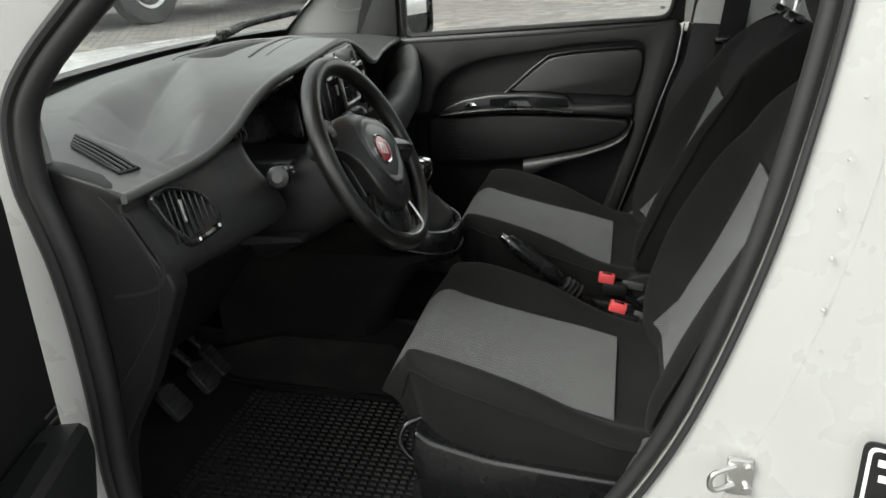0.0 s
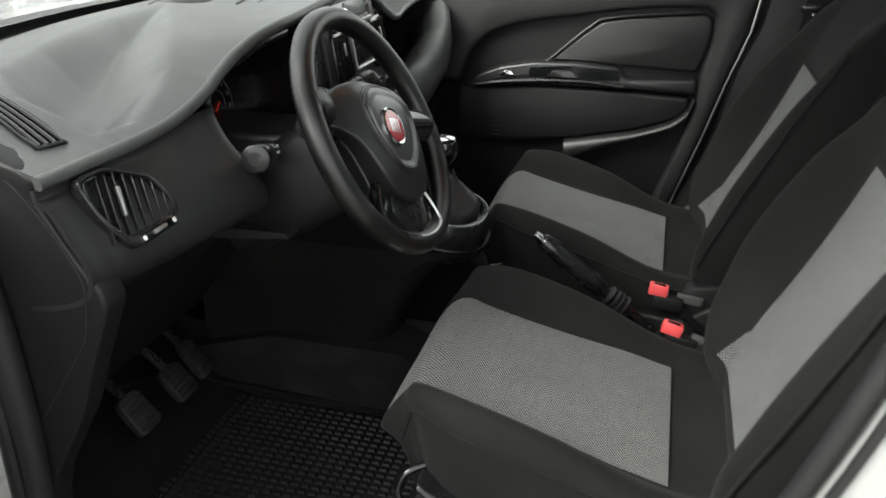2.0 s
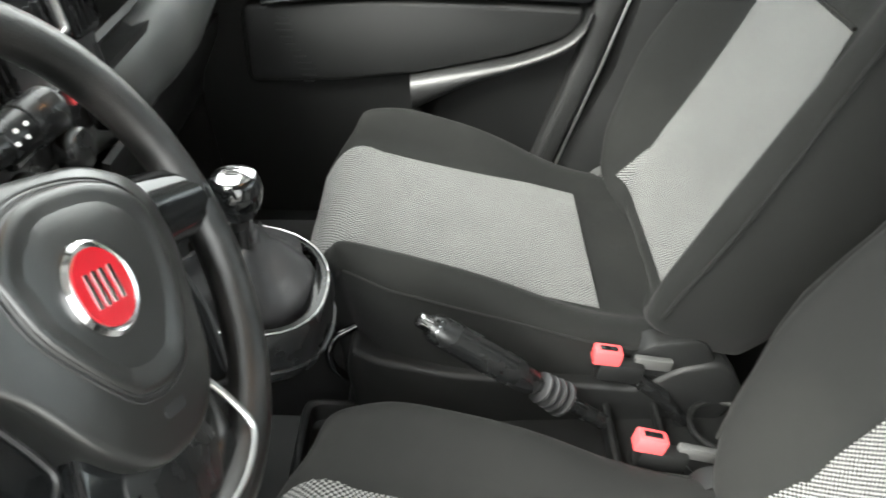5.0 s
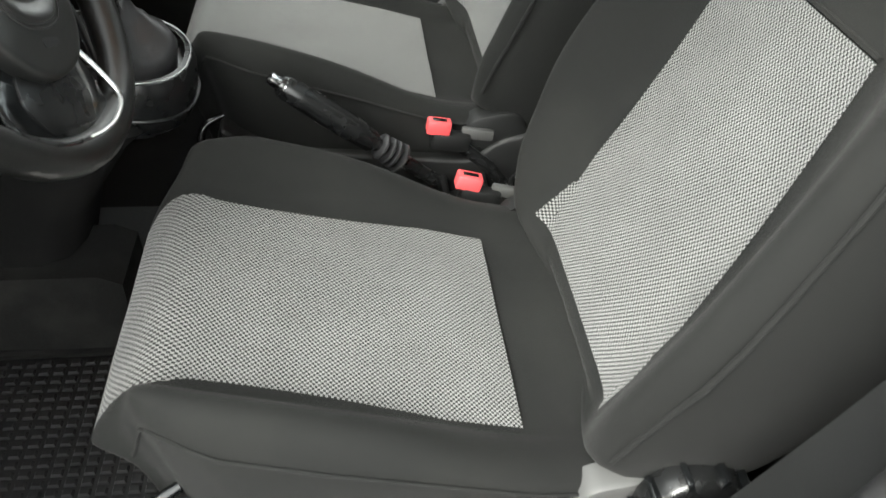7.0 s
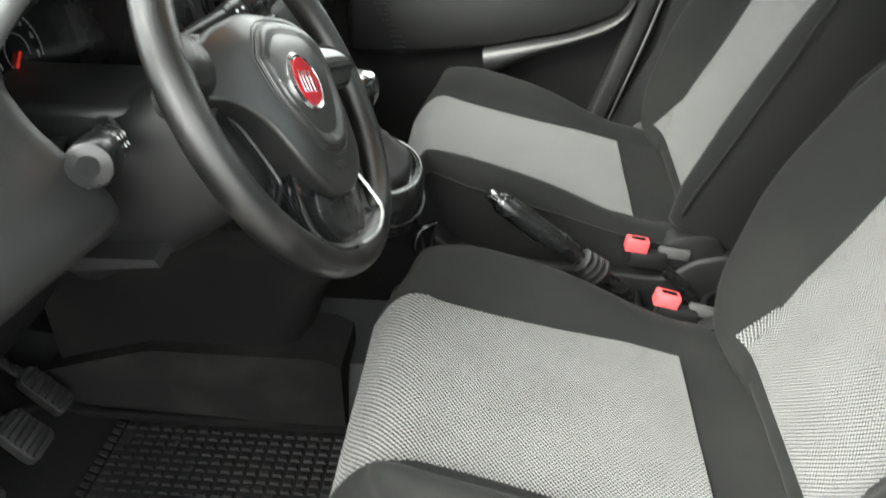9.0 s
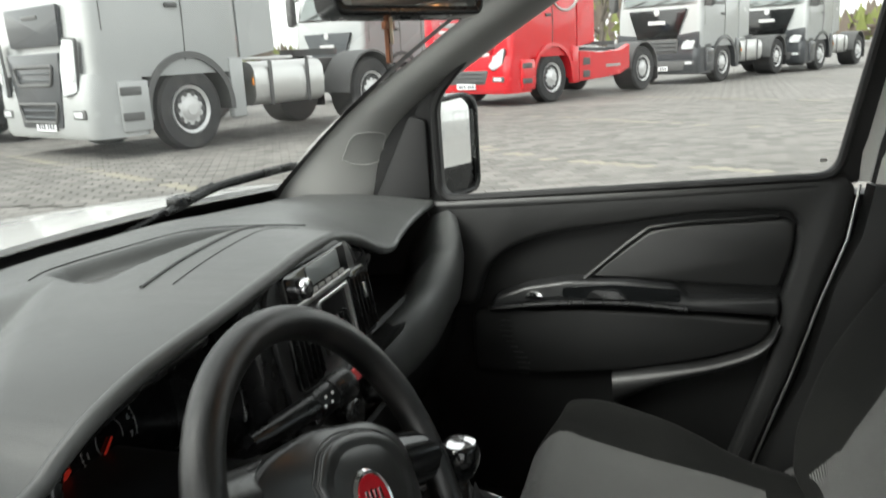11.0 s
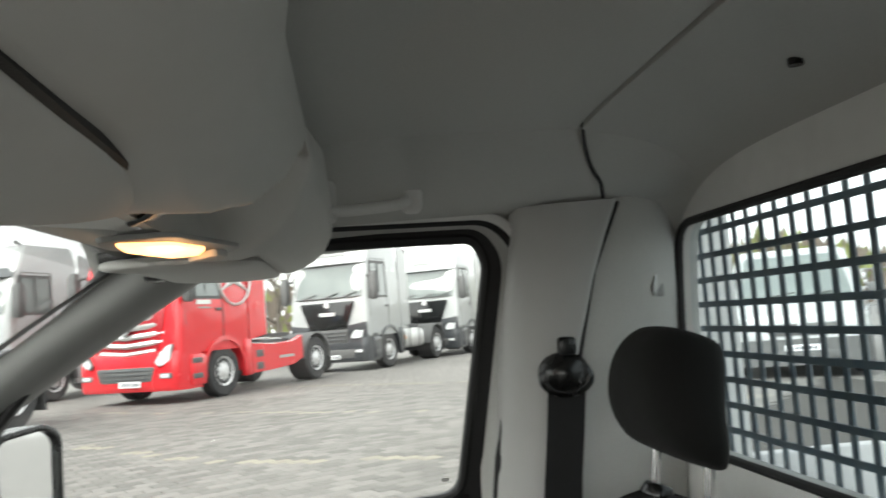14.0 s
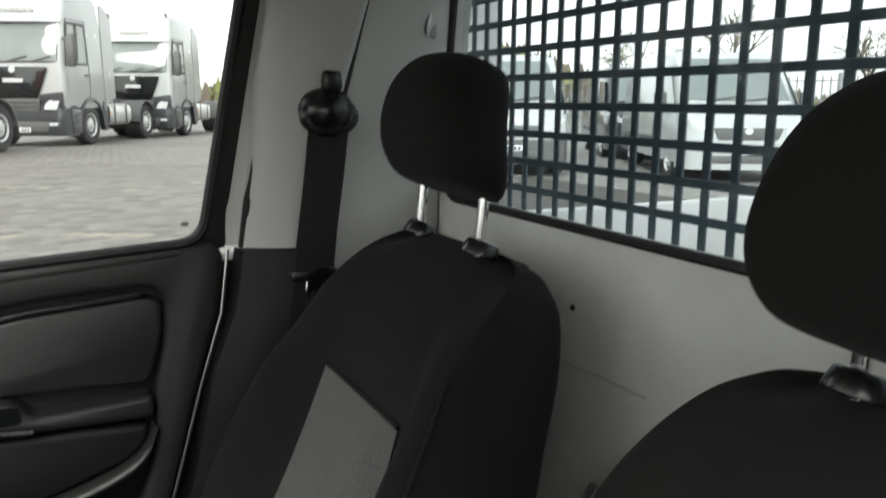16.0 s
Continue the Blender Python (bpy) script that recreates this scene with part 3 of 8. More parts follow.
# rear door post, passenger side: light upper trim, dark lower trim
def post(z0, z1, k=8):
    rings = []
    for i in range(k + 1):
        z = lerp(z0, z1, i / k)
        dx = table(z, [(0.5, 0.735), (1.2, 0.69), (1.72, 0.585)])[0]
        yf = table(z, [(0.5, 0.08), (0.94, -0.055), (1.2, -0.125), (1.45, -0.150), (1.70, -0.178)])[0]
        yr = table(z, [(0.5, yf - 0.12), (1.25, -0.244), (1.455, -0.268), (1.60, -0.296), (1.711, -0.340)])[0]
        rings.append([(dx + 0.03, yf, z), (dx - 0.004, yf - 0.008, z), (dx - 0.020, yf - 0.035, z), (dx - 0.034, yf - 0.060, z), (dx - 0.050, yr + 0.010, z), (dx - 0.044, yr, z), (dx - 0.01, yr - 0.008, z), (dx + 0.03, yr, z)])
    return loft(rings)


solo("trim_post_upper", post(1.226, 1.712), POSTW, "light grey plastic door post trim", "trim", sharp=50, kind="structure")
solo("trim_post_gap", tube([(x, y, z) for x, y, z in ((0.638, -0.248, 1.23), (0.597, -0.272, 1.455), (0.565, -0.300, 1.60), (0.542, -0.342, 1.708))], 0.0035, 6), SEAL, "dark gap behind the door post trim", "trim", kind="structure")
solo("trim_post_lower", post(0.45, 1.222), DASH_LOW, "black plastic lower door post trim", "trim", sharp=25, kind="structure")
# Headlining grey instead of the paler partition felt: the corner's shade in the colour.
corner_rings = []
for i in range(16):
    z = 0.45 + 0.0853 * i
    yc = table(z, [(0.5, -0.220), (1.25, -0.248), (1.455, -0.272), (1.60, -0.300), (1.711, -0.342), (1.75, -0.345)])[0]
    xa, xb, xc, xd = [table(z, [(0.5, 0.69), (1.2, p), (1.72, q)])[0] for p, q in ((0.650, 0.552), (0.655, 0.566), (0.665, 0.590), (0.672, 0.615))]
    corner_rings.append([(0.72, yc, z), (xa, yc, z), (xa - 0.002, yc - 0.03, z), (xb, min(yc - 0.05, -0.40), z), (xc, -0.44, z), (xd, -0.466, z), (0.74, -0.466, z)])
solo("trim_corner", loft(corner_rings), LINER, "felt corner trim beside the partition, greyed for shade", "trim", kind="structure")
solo("trim_post_near", loft([[(-0.735, table(z, [(0.5, 0.08), (0.79, -0.01), (1.1, -0.14), (1.34, -0.20), (1.7, -0.21)])[0] - 0.01, z), (-0.66, table(z, [(0.5, 0.04), (0.79, -0.04), (1.1, -0.16), (1.34, -0.22), (1.7, -0.23)])[0], z), (-0.60, -0.40, z), (-0.60, -0.466, z), (-0.735, -0.466, z)] for z in [0.45 + 0.0845 * i for i in range(16)]]), DASH_LOW, "black plastic door post trim", "trim", kind="structure")

# windscreen
windscreen = thing("window_front", "raked clear windscreen with dotted upper edge", "window", (0, 1.1, 1.2), kind="structure")


def screen(u, v):
    x = lerp(-0.70, 0.70, u) * lerp(1.0, 0.825, v)
    k = (2 * u - 1) ** 2
    return (x, lerp(1.22 - 0.15 * k, 0.395 + 0.01 * k, v) + 0.02 * math.sin(math.pi * v), lerp(1.205, 1.690, v) + 0.025 * math.sin(math.pi * v) - 0.01 * k)


pane = part("pane", sheet(screen, 24, 10), GLASS, windscreen)
pane.visible_shadow = False
band = mat("black_glass_frit", (0.012, 0.012, 0.013), 0.3)
part("lower_band", sheet(lambda u, v: Vector(screen(u, 0.0 + 0.055 * v)) + Vector((0, -0.004, -0.006)), 24, 2), band, windscreen)
part("upper_band", sheet(lambda u, v: Vector(screen(u, 0.972 + 0.028 * v)) + Vector((0, -0.004, -0.006)), 24, 2), band, windscreen)
for sx in (0, 1):
    part("side_band", sheet(lambda u, v: Vector(screen(abs(sx - 0.020 * u), v)) + Vector((0, -0.004, -0.006)), 2, 12), band, windscreen)
bm = bmesh.new()
for i in range(300):
    u = 0.06 + 0.88 * i / 300
    f = [Vector(screen(u + du, v)) + Vector((0, -0.004, -0.006)) for du, v in ((0, 0.972), (0.0016, 0.972), (0.0012, 0.925), (0.0004, 0.925))]
    bm.faces.new([bm.verts.new(q) for q in f])
part("dotted_edge", bm, band, windscreen, "fine printed lines fading from the upper band", kind="stuff")
wiper = thing("wiper", "black windscreen wiper resting along the glass base", "wiper", (0.3, 1.1, 1.25))
part("blade", tube(curve([(0.38, 1.122, 1.228), (0.46, 1.114, 1.241), (0.53, 1.100, 1.252), (0.63, 1.048, 1.262), (0.70, 1.000, 1.270)], 4), [0.006] + [0.0095] * 15 + [0.004], 8), SATIN, wiper)
part("arm", tube(curve([(0.30, 1.150, 1.212), (0.38, 1.136, 1.226), (0.46, 1.122, 1.246), (0.52, 1.106, 1.257)], 4), 0.006, 8), SATIN, wiper)
part("pivot", box((0.425, 1.122, 1.243), (0.05, 0.03, 0.018), 0.006), SATIN, wiper)

for sx, nm in ((-1, "wall_side_near"), (1, "wall_side_far")):
    solo(nm, yz_slab([(0.70 if sx > 0 else 0.875, 0.45), (1.25, 0.45), (1.25, 1.16), (0.98, 1.19), (0.88, 1.16), (0.74 if sx > 0 else 0.88, 0.9)], sx * 0.73, sx * 0.755), CARPET, "dark lining beside the footwell", "wall", kind="structure")

# ---------------------------------------------------------------- seats
def seat_top(y):
    """Height of the middle of the cushion, from its rear edge forwards."""
    z = 0.262 * max(y, -0.02)
    if y > 0.325:
        z -= 0.100 * ((y - 0.325) / 0.085) ** 2.2
    return z


CUSHION = [(0.0, None), (0.14, None), (0.190, -0.13), (0.214, -0.10), (0.226, -0.055), (0.231, -0.012), (0.232, 0.022), (0.224, 0.046), (0.211, 0.059), (0.196, 0.060), (0.180, 0.048), (0.166, 0.027), (0.153, 0.006), (0.08, 0.002), (0.0, 0.0)]


def cushion_ring(y):
    t = table(y, [(-0.15, 0.93, 0.1, -0.13), (0.0, 0.97, 0.35, -0.13), (0.17, 1.0, 0.95, -0.132), (0.27, 0.99, 1.0, -0.135), (0.335, 0.96, 0.85, -0.155), (0.38, 0.90, 0.55, -0.15), (0.41, 0.80, 0.25, -0.13)])
    slim = 1 - 0.58 * smooth_step(0.27, 0.42, y)
    tuck = smooth_step(0.16, 0.40, y)
    half = []
    for i, (x, z) in enumerate(CUSHION):
        zz = t[2] if z is None else (z * t[1] if z > 0 else z * (-t[2] / 0.13))
        top = seat_top(y)
        if z is None or z < -0.05:
            top *= 0.6
        w = x * t[0]
        if w > 0.155:
            w = 0.155 + (w - 0.155) * slim
        under = 1.0 if z is None else (0.058 - z) / 0.188 if i < 8 else 0.0
        half.append((w, y - 0.055 * tuck * under - 0.030 * smooth_step(0.150, 0.172, w) * smooth_step(0.33, 0.41, y), zz + top))
    return half + [(-x, yy, z) for x, yy, z in half[-2:0:-1]]


BACK_O = Vector((0, -0.075, 0.0))
BUP, BFW = Vector((0, 0, 1)), Vector((0, 1, 0))
BACK_T = [(0.0, 0.215, 0.03, -0.12), (0.08, 0.245, 0.065, -0.13), (0.22, 0.268, 0.08, -0.14), (0.36, 0.255, 0.065, -0.15), (0.47, 0.222, 0.028, -0.15), (0.55, 0.205, 0.010, -0.145), (0.605, 0.180, -0.010, -0.130), (0.630, 0.150, -0.035, -0.110), (0.640, 0.110, -0.055, -0.090)]
BPROF = [(0.0, 0.0, 0), (0.45, 0.0, 0), (0.60, 0.06, 0), (0.72, 0.55, 0), (0.82, 0.95, 0), (0.90, 1.0, 0), (0.97, 0.72, 0), (1.0, 0.1, 0), (1.0, 0, 0.3), (0.99, 0, 0.6), (0.95, 0, 0.85), (0.85, 0, 0.97), (0.6, 0, 1.0), (0.0, 0, 1.0)]


def back_crown(s):
    return -0.012 * math.sin(math.pi * min(1, s / 0.5)) - (0.05 * ((s - 0.5) / 0.135) ** 2 if s > 0.5 else 0)


def back_ring(s, push=0.0):
    w, bol, rear = table(s, BACK_T)
    half = []
    for fx, fb, fr in BPROF:
        d = bol * fb + back_crown(s) * (1 - fr) + rear * fr
        half.append((fx * w, d))
    pts = [BACK_O + BUP * s + BFW * d + Vector((x, 0, 0)) for x, d in half]
    return pts + [Vector((-p.x, p.y, p.z)) for p in pts[-2:0:-1]]


def make_seat(at, label, adjuster_side, recline, rest, forward=0.0):
    global BUP, BFW
    BUP = Vector((0, -math.sin(radians(recline)), math.cos(radians(recline))))
    BFW = Vector((0, math.cos(radians(recline)), math.sin(radians(recline))))
    seat = thing("car_seat", label, "car seat", (0, 0, 0), group="front seats")
    ys = [-0.15, -0.10, -0.05, 0.0, 0.06, 0.12, 0.18, 0.24, 0.28, 0.305, 0.325, 0.345, 0.360, 0.372, 0.382, 0.390, 0.397, 0.403, 0.407, 0.41]
    cushion = part("cushion", loft([cushion_ring(y) for y in ys]), CLOTH, seat, "black cloth cushion with raised bolsters", sharp=60)

    def ins(u, v):
        y = -0.002 + 0.403 * (v if v < 0.8 else 0.8 + 0.2 * (1 - (1 - (v - 0.8) / 0.2) ** 1.6))
        w = lerp(0.148, 0.150, v) * (1 - 0.04 * max(0, (v - 0.86) / 0.14) ** 2)
        x = lerp(-w, w, u)
        k = abs(x) / 0.15
        return (x, y + 0.002 * v, seat_top(y) + 0.0075 + 0.0015 * math.sin(9 * u + 5 * v) * (1 - k))
    part("cushion_insert", sheet(ins, 16, 48, 0.0, uv=(0.30, 0.45)), WEAVE, cushion, "light grey woven centre panel")
    part("rear_panel", sheet(lambda u, v: (lerp(-0.15, 0.15, u), lerp(-0.10, -0.006, v), seat_top(lerp(-0.10, -0.006, v)) + 0.003), 8, 4, 0.0), CLOTH, cushion)
    for sx in (-1, 1):
        line = [cushion_ring(y)[6] for y in ys[1:-2]]
        part("seam", tube([(sx * x, y, z) for x, y, z in line], 0.0022, 6), CLOTH, cushion)
        part("insert_seam", tube(curve([(sx * 0.152, 0.0, 0.004), (sx * 0.154, 0.15, seat_top(0.15) + 0.005), (sx * 0.157, 0.30, seat_top(0.30) + 0.004), (sx * 0.154, 0.365, seat_top(0.365) + 0.003)], 5), 0.002, 6), CLOTH, cushion)
    back = part("backrest", loft([back_ring(s) for s in [0, 0.03, 0.08, 0.14, 0.20, 0.27, 0.34, 0.40, 0.45, 0.50, 0.54, 0.575, 0.605, 0.620, 0.630, 0.636, 0.640]]), CLOTH, seat, "black cloth backrest with wide side bolsters", sharp=60)

    def bins(u, v):
        s = lerp(0.035, 0.418, v)
        w = lerp(0.156, 0.122, v)
        x = lerp(-w, w, u)
        bw, bol, _ = table(s, BACK_T)
        f = abs(x) / bw
        d = back_crown(s)
        for a, b in zip(BPROF, BPROF[1:]):
            if a[0] <= f <= b[0] and b[2] == 0:
                t = (f - a[0]) / max(1e-6, b[0] - a[0])
                d += bol * lerp(a[1], b[1], t)
                break
        return BACK_O + BUP * s + BFW * (d + 0.0035) + Vector((x, 0, 0))
    part("backrest_insert", sheet(bins, 20, 20, 0.0, uv=(0.31, 0.37)), WEAVE, back, "light grey woven centre panel")
    for sx in (-1, 1):
        part("seam", tube([BACK_O + BUP * s + BFW * (table(s, BACK_T)[1] * 0.72 + back_crown(s) + 0.001) + Vector((sx * table(s, BACK_T)[0] * 0.975, 0, 0)) for s in [0.05 + 0.045 * i for i in range(11)]], 0.0028, 6), CLOTH, back)
    part("yoke_seam", tube([Vector(bins(u, 1.0)) + BUP * 0.004 for u in [i / 12 for i in range(13)]], 0.0028, 6), CLOTH, back)
    # headrest on two chrome posts
    hrc = BACK_O + BUP * rest + BFW * forward
    rings = []
    for i in range(13):
        q = -1 + 2 * i / 12
        prof = max(0.0, 1 - abs(q) ** 2.8) ** 0.45
        if i in (0, 12):
            prof = 0.35
        w = (0.118 - 0.027 * q) * (0.55 + 0.45 * prof)
        dep = 0.055 * (0.45 + 0.55 * prof)
        c = hrc + BUP * (0.078 * q) + BFW * (0.022 * (1 - q * q) + 0.018 * q)
        rings.append([c + Vector((w * math.copysign(abs(math.cos(a)) ** 0.7, math.cos(a)), 0, 0)) + BFW * dep * math.copysign(abs(math.sin(a)) ** 0.8, math.sin(a)) for a in (2 * math.pi * k / 24 for k in range(24))])
    headrest = part("headrest", loft(rings), CLOTH, seat, "rounded black cloth headrest", sharp=70)
    for sx in (-1, 1):
        foot = BACK_O + BUP * 0.628 + BFW * -0.045 + Vector((sx * 0.081, 0, 0))
        part("headrest_post", cyl(foot, foot + BUP * 0.10 + BFW * 0.03, 0.0065, n=14), CHROME, headrest, "chrome post")
        part("post_collar", cyl(foot + BUP * 0.0, foot + BUP * 0.018, 0.024, 0.019, 20, 0.003), SATIN, headrest)
    # plastic side shields, adjuster wheel, rails
    for sx in (-1, 1):
        sh = [(-0.19, -0.06), (-0.15, -0.005), (-0.09, -0.02), (-0.05, -0.055), (0.20, -0.035), (0.30, -0.01), (0.325, 0.012), (0.334, -0.03), (0.31, -0.20), (-0.12, -0.20)]
        part("side_shield", yz_slab(rounded(sh, 0.02), sx * 0.200, sx * 0.238, 0.008), SATIN if sx == adjuster_side else DASH_LOW, seat, "black plastic seat base shield", sharp=50)
        part("hinge_cover", yz_slab(rounded([(-0.17, -0.06), (-0.02, -0.045), (-0.045, 0.015), (-0.12, 0.03)], 0.02), sx * 0.200, sx * 0.232, 0.008), GREYTAB if sx == adjuster_side else DASH_LOW, seat)
    o = Vector((adjuster_side * 0.236, -0.135, 0.02))
    knob = part("recline_wheel", cyl(o, o + Vector((adjuster_side * 0.03, 0, 0)), 0.052, 0.047, 24, 0.006), SATIN, seat, "black ribbed adjuster wheel")
    for i in range(10):
        q = 2 * math.pi * i / 10
        part("rib", box(o + Vector((adjuster_side * 0.017, 0.05 * math.cos(q), 0.05 * math.sin(q))), (0.026, 0.014, 0.006), 0.002, m=Matrix.Rotation(q, 4, "X")), GLOSS, knob)
    part("slide_bar", tube(curve([(-0.21, 0.27, -0.075), (-0.212, 0.33, -0.07), (-0.21, 0.358, -0.040), (-0.20, 0.352, -0.010), (-0.185, 0.325, 0.0)], 6), 0.006, 10), GLOSS, seat, "bent black slide lever")
    for sx in (-1, 1):
        part("rail", box((sx * 0.19, 0.10, -0.235), (0.045, 0.52, 0.03), 0.004), SATIN, seat)
    part("base_pan", box((0, 0.10, -0.165), (0.44, 0.48, 0.10), 0.01), DASH_LOW, seat)
    for ob in (cushion, back, headrest):
        soft_skin = ob.modifiers.new("soft_skin", "SUBSURF")
        soft_skin.levels = soft_skin.render_levels = 2
    seat.matrix_basis = pose(*at)
    return seat


make_seat((-0.320, 0.028, 0.702), "black driver seat with grey woven centre beside the open door", -1, 21.5, 0.730, 0.022)
make_seat((0.316, 0.052, 0.716), "black passenger seat with grey woven centre by the closed door", 1, 22.5, 0.766)

# ---------------------------------------------------------------- steering wheel
WA = radians(27)
WC = Vector((-0.304, 0.478, 1.118))
CU, CV = Vector((1, 0, 0)), Vector((0, math.sin(WA), math.cos(WA)))
WT = radians(22)  # the wheel stands turned a little to the right
WU, WV = CU * math.cos(WT) - CV * math.sin(WT), CU * math.sin(WT) + CV * math.cos(WT)
WN = Vector((0, -math.cos(WA), math.sin(WA)))
wheel = thing("steering_wheel", "worn black three-spoke steering wheel with scuffed rim", "steering wheel", WC)


def W(u, v, d=0.0):
    return WC + WU * u + WV * v + WN * d


def C(u, v, d=0.0):
    """The same for the column, which does not turn."""
    return WC + CU * u + CV * v + WN * d


WM = basis(WC, WU, WV)
part("rim", tube([W(0.172 * math.cos(q), 0.172 * math.sin(q), 0.0) for q in (2 * math.pi * i / 72 for i in range(72))], 0.0165, 14, closed=True), LEATHER, wheel, "worn rim skin with pale scuffs along the lower edge")


def scuff_patch(q0, q1, a0, a1, seed):
    """Ragged worn patch lying on the rim, from angle q0 to q1 along it and a0 to a1 round its section."""
    rnd = random.Random(seed)
    ph = [rnd.uniform(0, 6) for _ in range(4)]

    def at(u, v):
        e = 0.5 + 0.22 * math.sin(9 * u + ph[0]) + 0.16 * math.sin(23 * u + ph[1]) + 0.10 * math.sin(51 * u + ph[2])
        e *= math.sin(math.pi * u) ** 0.5
        q, a = lerp(q0, q1, u), lerp(a0, a1, 0.5 + (v - 0.5) * max(0.04, e))
        rr = 0.172 + 0.01668 * math.cos(a)
        return W(rr * math.cos(q), rr * math.sin(q), 0.01668 * math.sin(a))
    part("scuff", sheet(at, 40, 6), SCUFF, wheel, "pale worn patch")


for q0, q1, a0, a1, sd in ((264, 284, 5, 60, 1), (288, 297, 15, 55, 2), (243, 254, 0, 40, 3)):
    scuff_patch(radians(q0), radians(q1), radians(a0), radians(a1), sd)
PAD = [(-0.138, 0.000), (-0.132, 0.030), (-0.100, 0.054), (-0.045, 0.069), (0.045, 0.069), (0.088, 0.053), (0.112, 0.030), (0.118, 0.000), (0.098, -0.016), (0.083, -0.038), (0.064, -0.076), (0.040, -0.103), (0.015, -0.113), (-0.015, -0.113), (-0.040, -0.103), (-0.064, -0.076), (-0.085, -0.034), (-0.108, -0.012)]


def dome(u, v):
    """How far the airbag cover stands out of the rim's plane."""
    return 0.0265 - 2.9 * max(0.0, abs(u) - 0.030) ** 2 - 9.0 * max(0.0, v - 0.030) ** 2 - 2.2 * max(0.0, -v - 0.055) ** 2


pad_line = rounded(PAD, 0.014, 4)
pad_rings = []
for k, d in ((0.955, -0.050), (0.99, -0.014), (1.0, -0.006), (0.995, -0.002), (0.98, 0.0), (0.94, 0.0), (0.86, 0.0), (0.75, 0.0), (0.62, 0.0), (0.48, 0.0), (0.32, 0.0), (0.15, 0.0)):
    pad_rings.append([W(x * k, y * k, dome(x * k, y * k) + d) for x, y in pad_line])
hub = part("hub", loft(pad_rings), HUBSKIN, wheel, "smooth black domed airbag cover with side wings", sharp=55)
SHIELD = [(-0.070, 0.022), (-0.052, 0.046), (-0.020, 0.057), (0.024, 0.057), (0.056, 0.046), (0.075, 0.022), (0.066, -0.018), (0.034, -0.060), (0.014, -0.070), (-0.010, -0.070), (-0.030, -0.060), (-0.060, -0.018)]
shield_line = [tuple(p) for p in curve([(x, y, 0) for x, y in SHIELD + SHIELD[:1]], 4)[:-1]]
boss_rings = []
for k, d in ((1.0, -0.004), (1.0, 0.0008), (0.98, 0.0030), (0.94, 0.0034), (0.86, 0.0014), (0.74, -0.0004), (0.55, -0.0012), (0.30, -0.0012)):
    boss_rings.append([W(x * k, y * k, dome(x * k, y * k) + d) for x, y, _ in shield_line])
part("raised_panel", loft(boss_rings), HUBSKIN, hub, "shield panel with a rounded raised border", sharp=60)
for k, r in ((1.0, 0.0014), (1.06, 0.0009)):
    part("shield_groove", tube([W(x * k, y * k, dome(x * k, y * k) + 0.0002) for x, y, _ in shield_line], r, 6, closed=True), RUBBER, hub)
EM = basis(W(-0.008, -0.004, 0.0255), WU, WV)
emblem = part("emblem", loft([[EM @ Vector((r * math.cos(q), r * math.sin(q), d)) for q in (2 * math.pi * k / 36 for k in range(36))] for r, d in ((0.029, 0), (0.029, 0.003), (0.0265, 0.0055), (0.024, 0.0045))]), CHROME, hub, "round chrome ring around a red badge")
part("badge_face", loft([[EM @ Vector((r * math.cos(q), r * math.sin(q), d)) for q in (2 * math.pi * k / 36 for k in range(36))] for r, d in ((0.0245, 0.002), (0.0235, 0.0052))]), RED, emblem, "red enamel face with pale upright bars")
for x in (-0.0115, -0.0045, 0.0025, 0.0105):
    part("badge_bar", slab(rounded([(x - 0.0016, -0.0105), (x + 0.0016, -0.0105), (x + 0.0016, 0.0105), (x - 0.0016, 0.0105)], 0.0006, 2), 0.0006, EM @ Matrix.Translation((0, 0, 0.0052))), CHROME, emblem)
part("airbag_mark", slab(rect(0.022, 0.008, 0.003), 0.0006, basis(W(0.004, -0.086, dome(0.004, -0.086) - 0.0002), WU, WV)), TRIM, hub)
for sx in (-1, 1):
    rings = []
    for i in range(7):
        t = i / 6
        u = lerp(0.085, 0.170, t)
        h = lerp(0.032, 0.026, t)
        rings.append([W(sx * u, lerp(0.026, 0.024, t) + h * math.cos(q), lerp(-0.012, 0.002, t ** 1.4) + 0.015 * math.sin(q)) for q in (2 * math.pi * k / 14 for k in range(14))])
    part("side_spoke", loft(rings), GLOSS if sx > 0 else SATIN, wheel, "broad black spoke cover")
    panel = rounded([(sx * 0.110, -0.004), (sx * 0.128, -0.022), (sx * 0.135, -0.060), (sx * 0.120, -0.112), (sx * 0.090, -0.104), (sx * 0.060, -0.085), (sx * 0.070, -0.060), (sx * 0.086, -0.030)], 0.010)
    part("spoke_panel", slab(panel, 0.010, WM @ Matrix.Translation((0, 0, -0.020)), 0.003), GLOSS, wheel, "gloss black lower spoke panel", sharp=50)
    part("panel_edge", tube([WM @ Vector((x, y, -0.010)) for x, y in panel], 0.0024, 6, closed=True), TRIM, wheel)
    part("spoke_trim", tube(curve([W(sx * 0.056, -0.078, 0.000), W(sx * 0.070, -0.094, 0.006), W(sx * 0.082, -0.122, 0.010), W(sx * 0.081, -0.142, 0.013), W(sx * 0.054, -0.157, 0.014), W(sx * 0.026, -0.163, 0.013), W(0, -0.164, 0.012)], 6), 0.0026, 8), STEEL if sx > 0 else SATIN, wheel, "thin edge trim round the lower spoke")
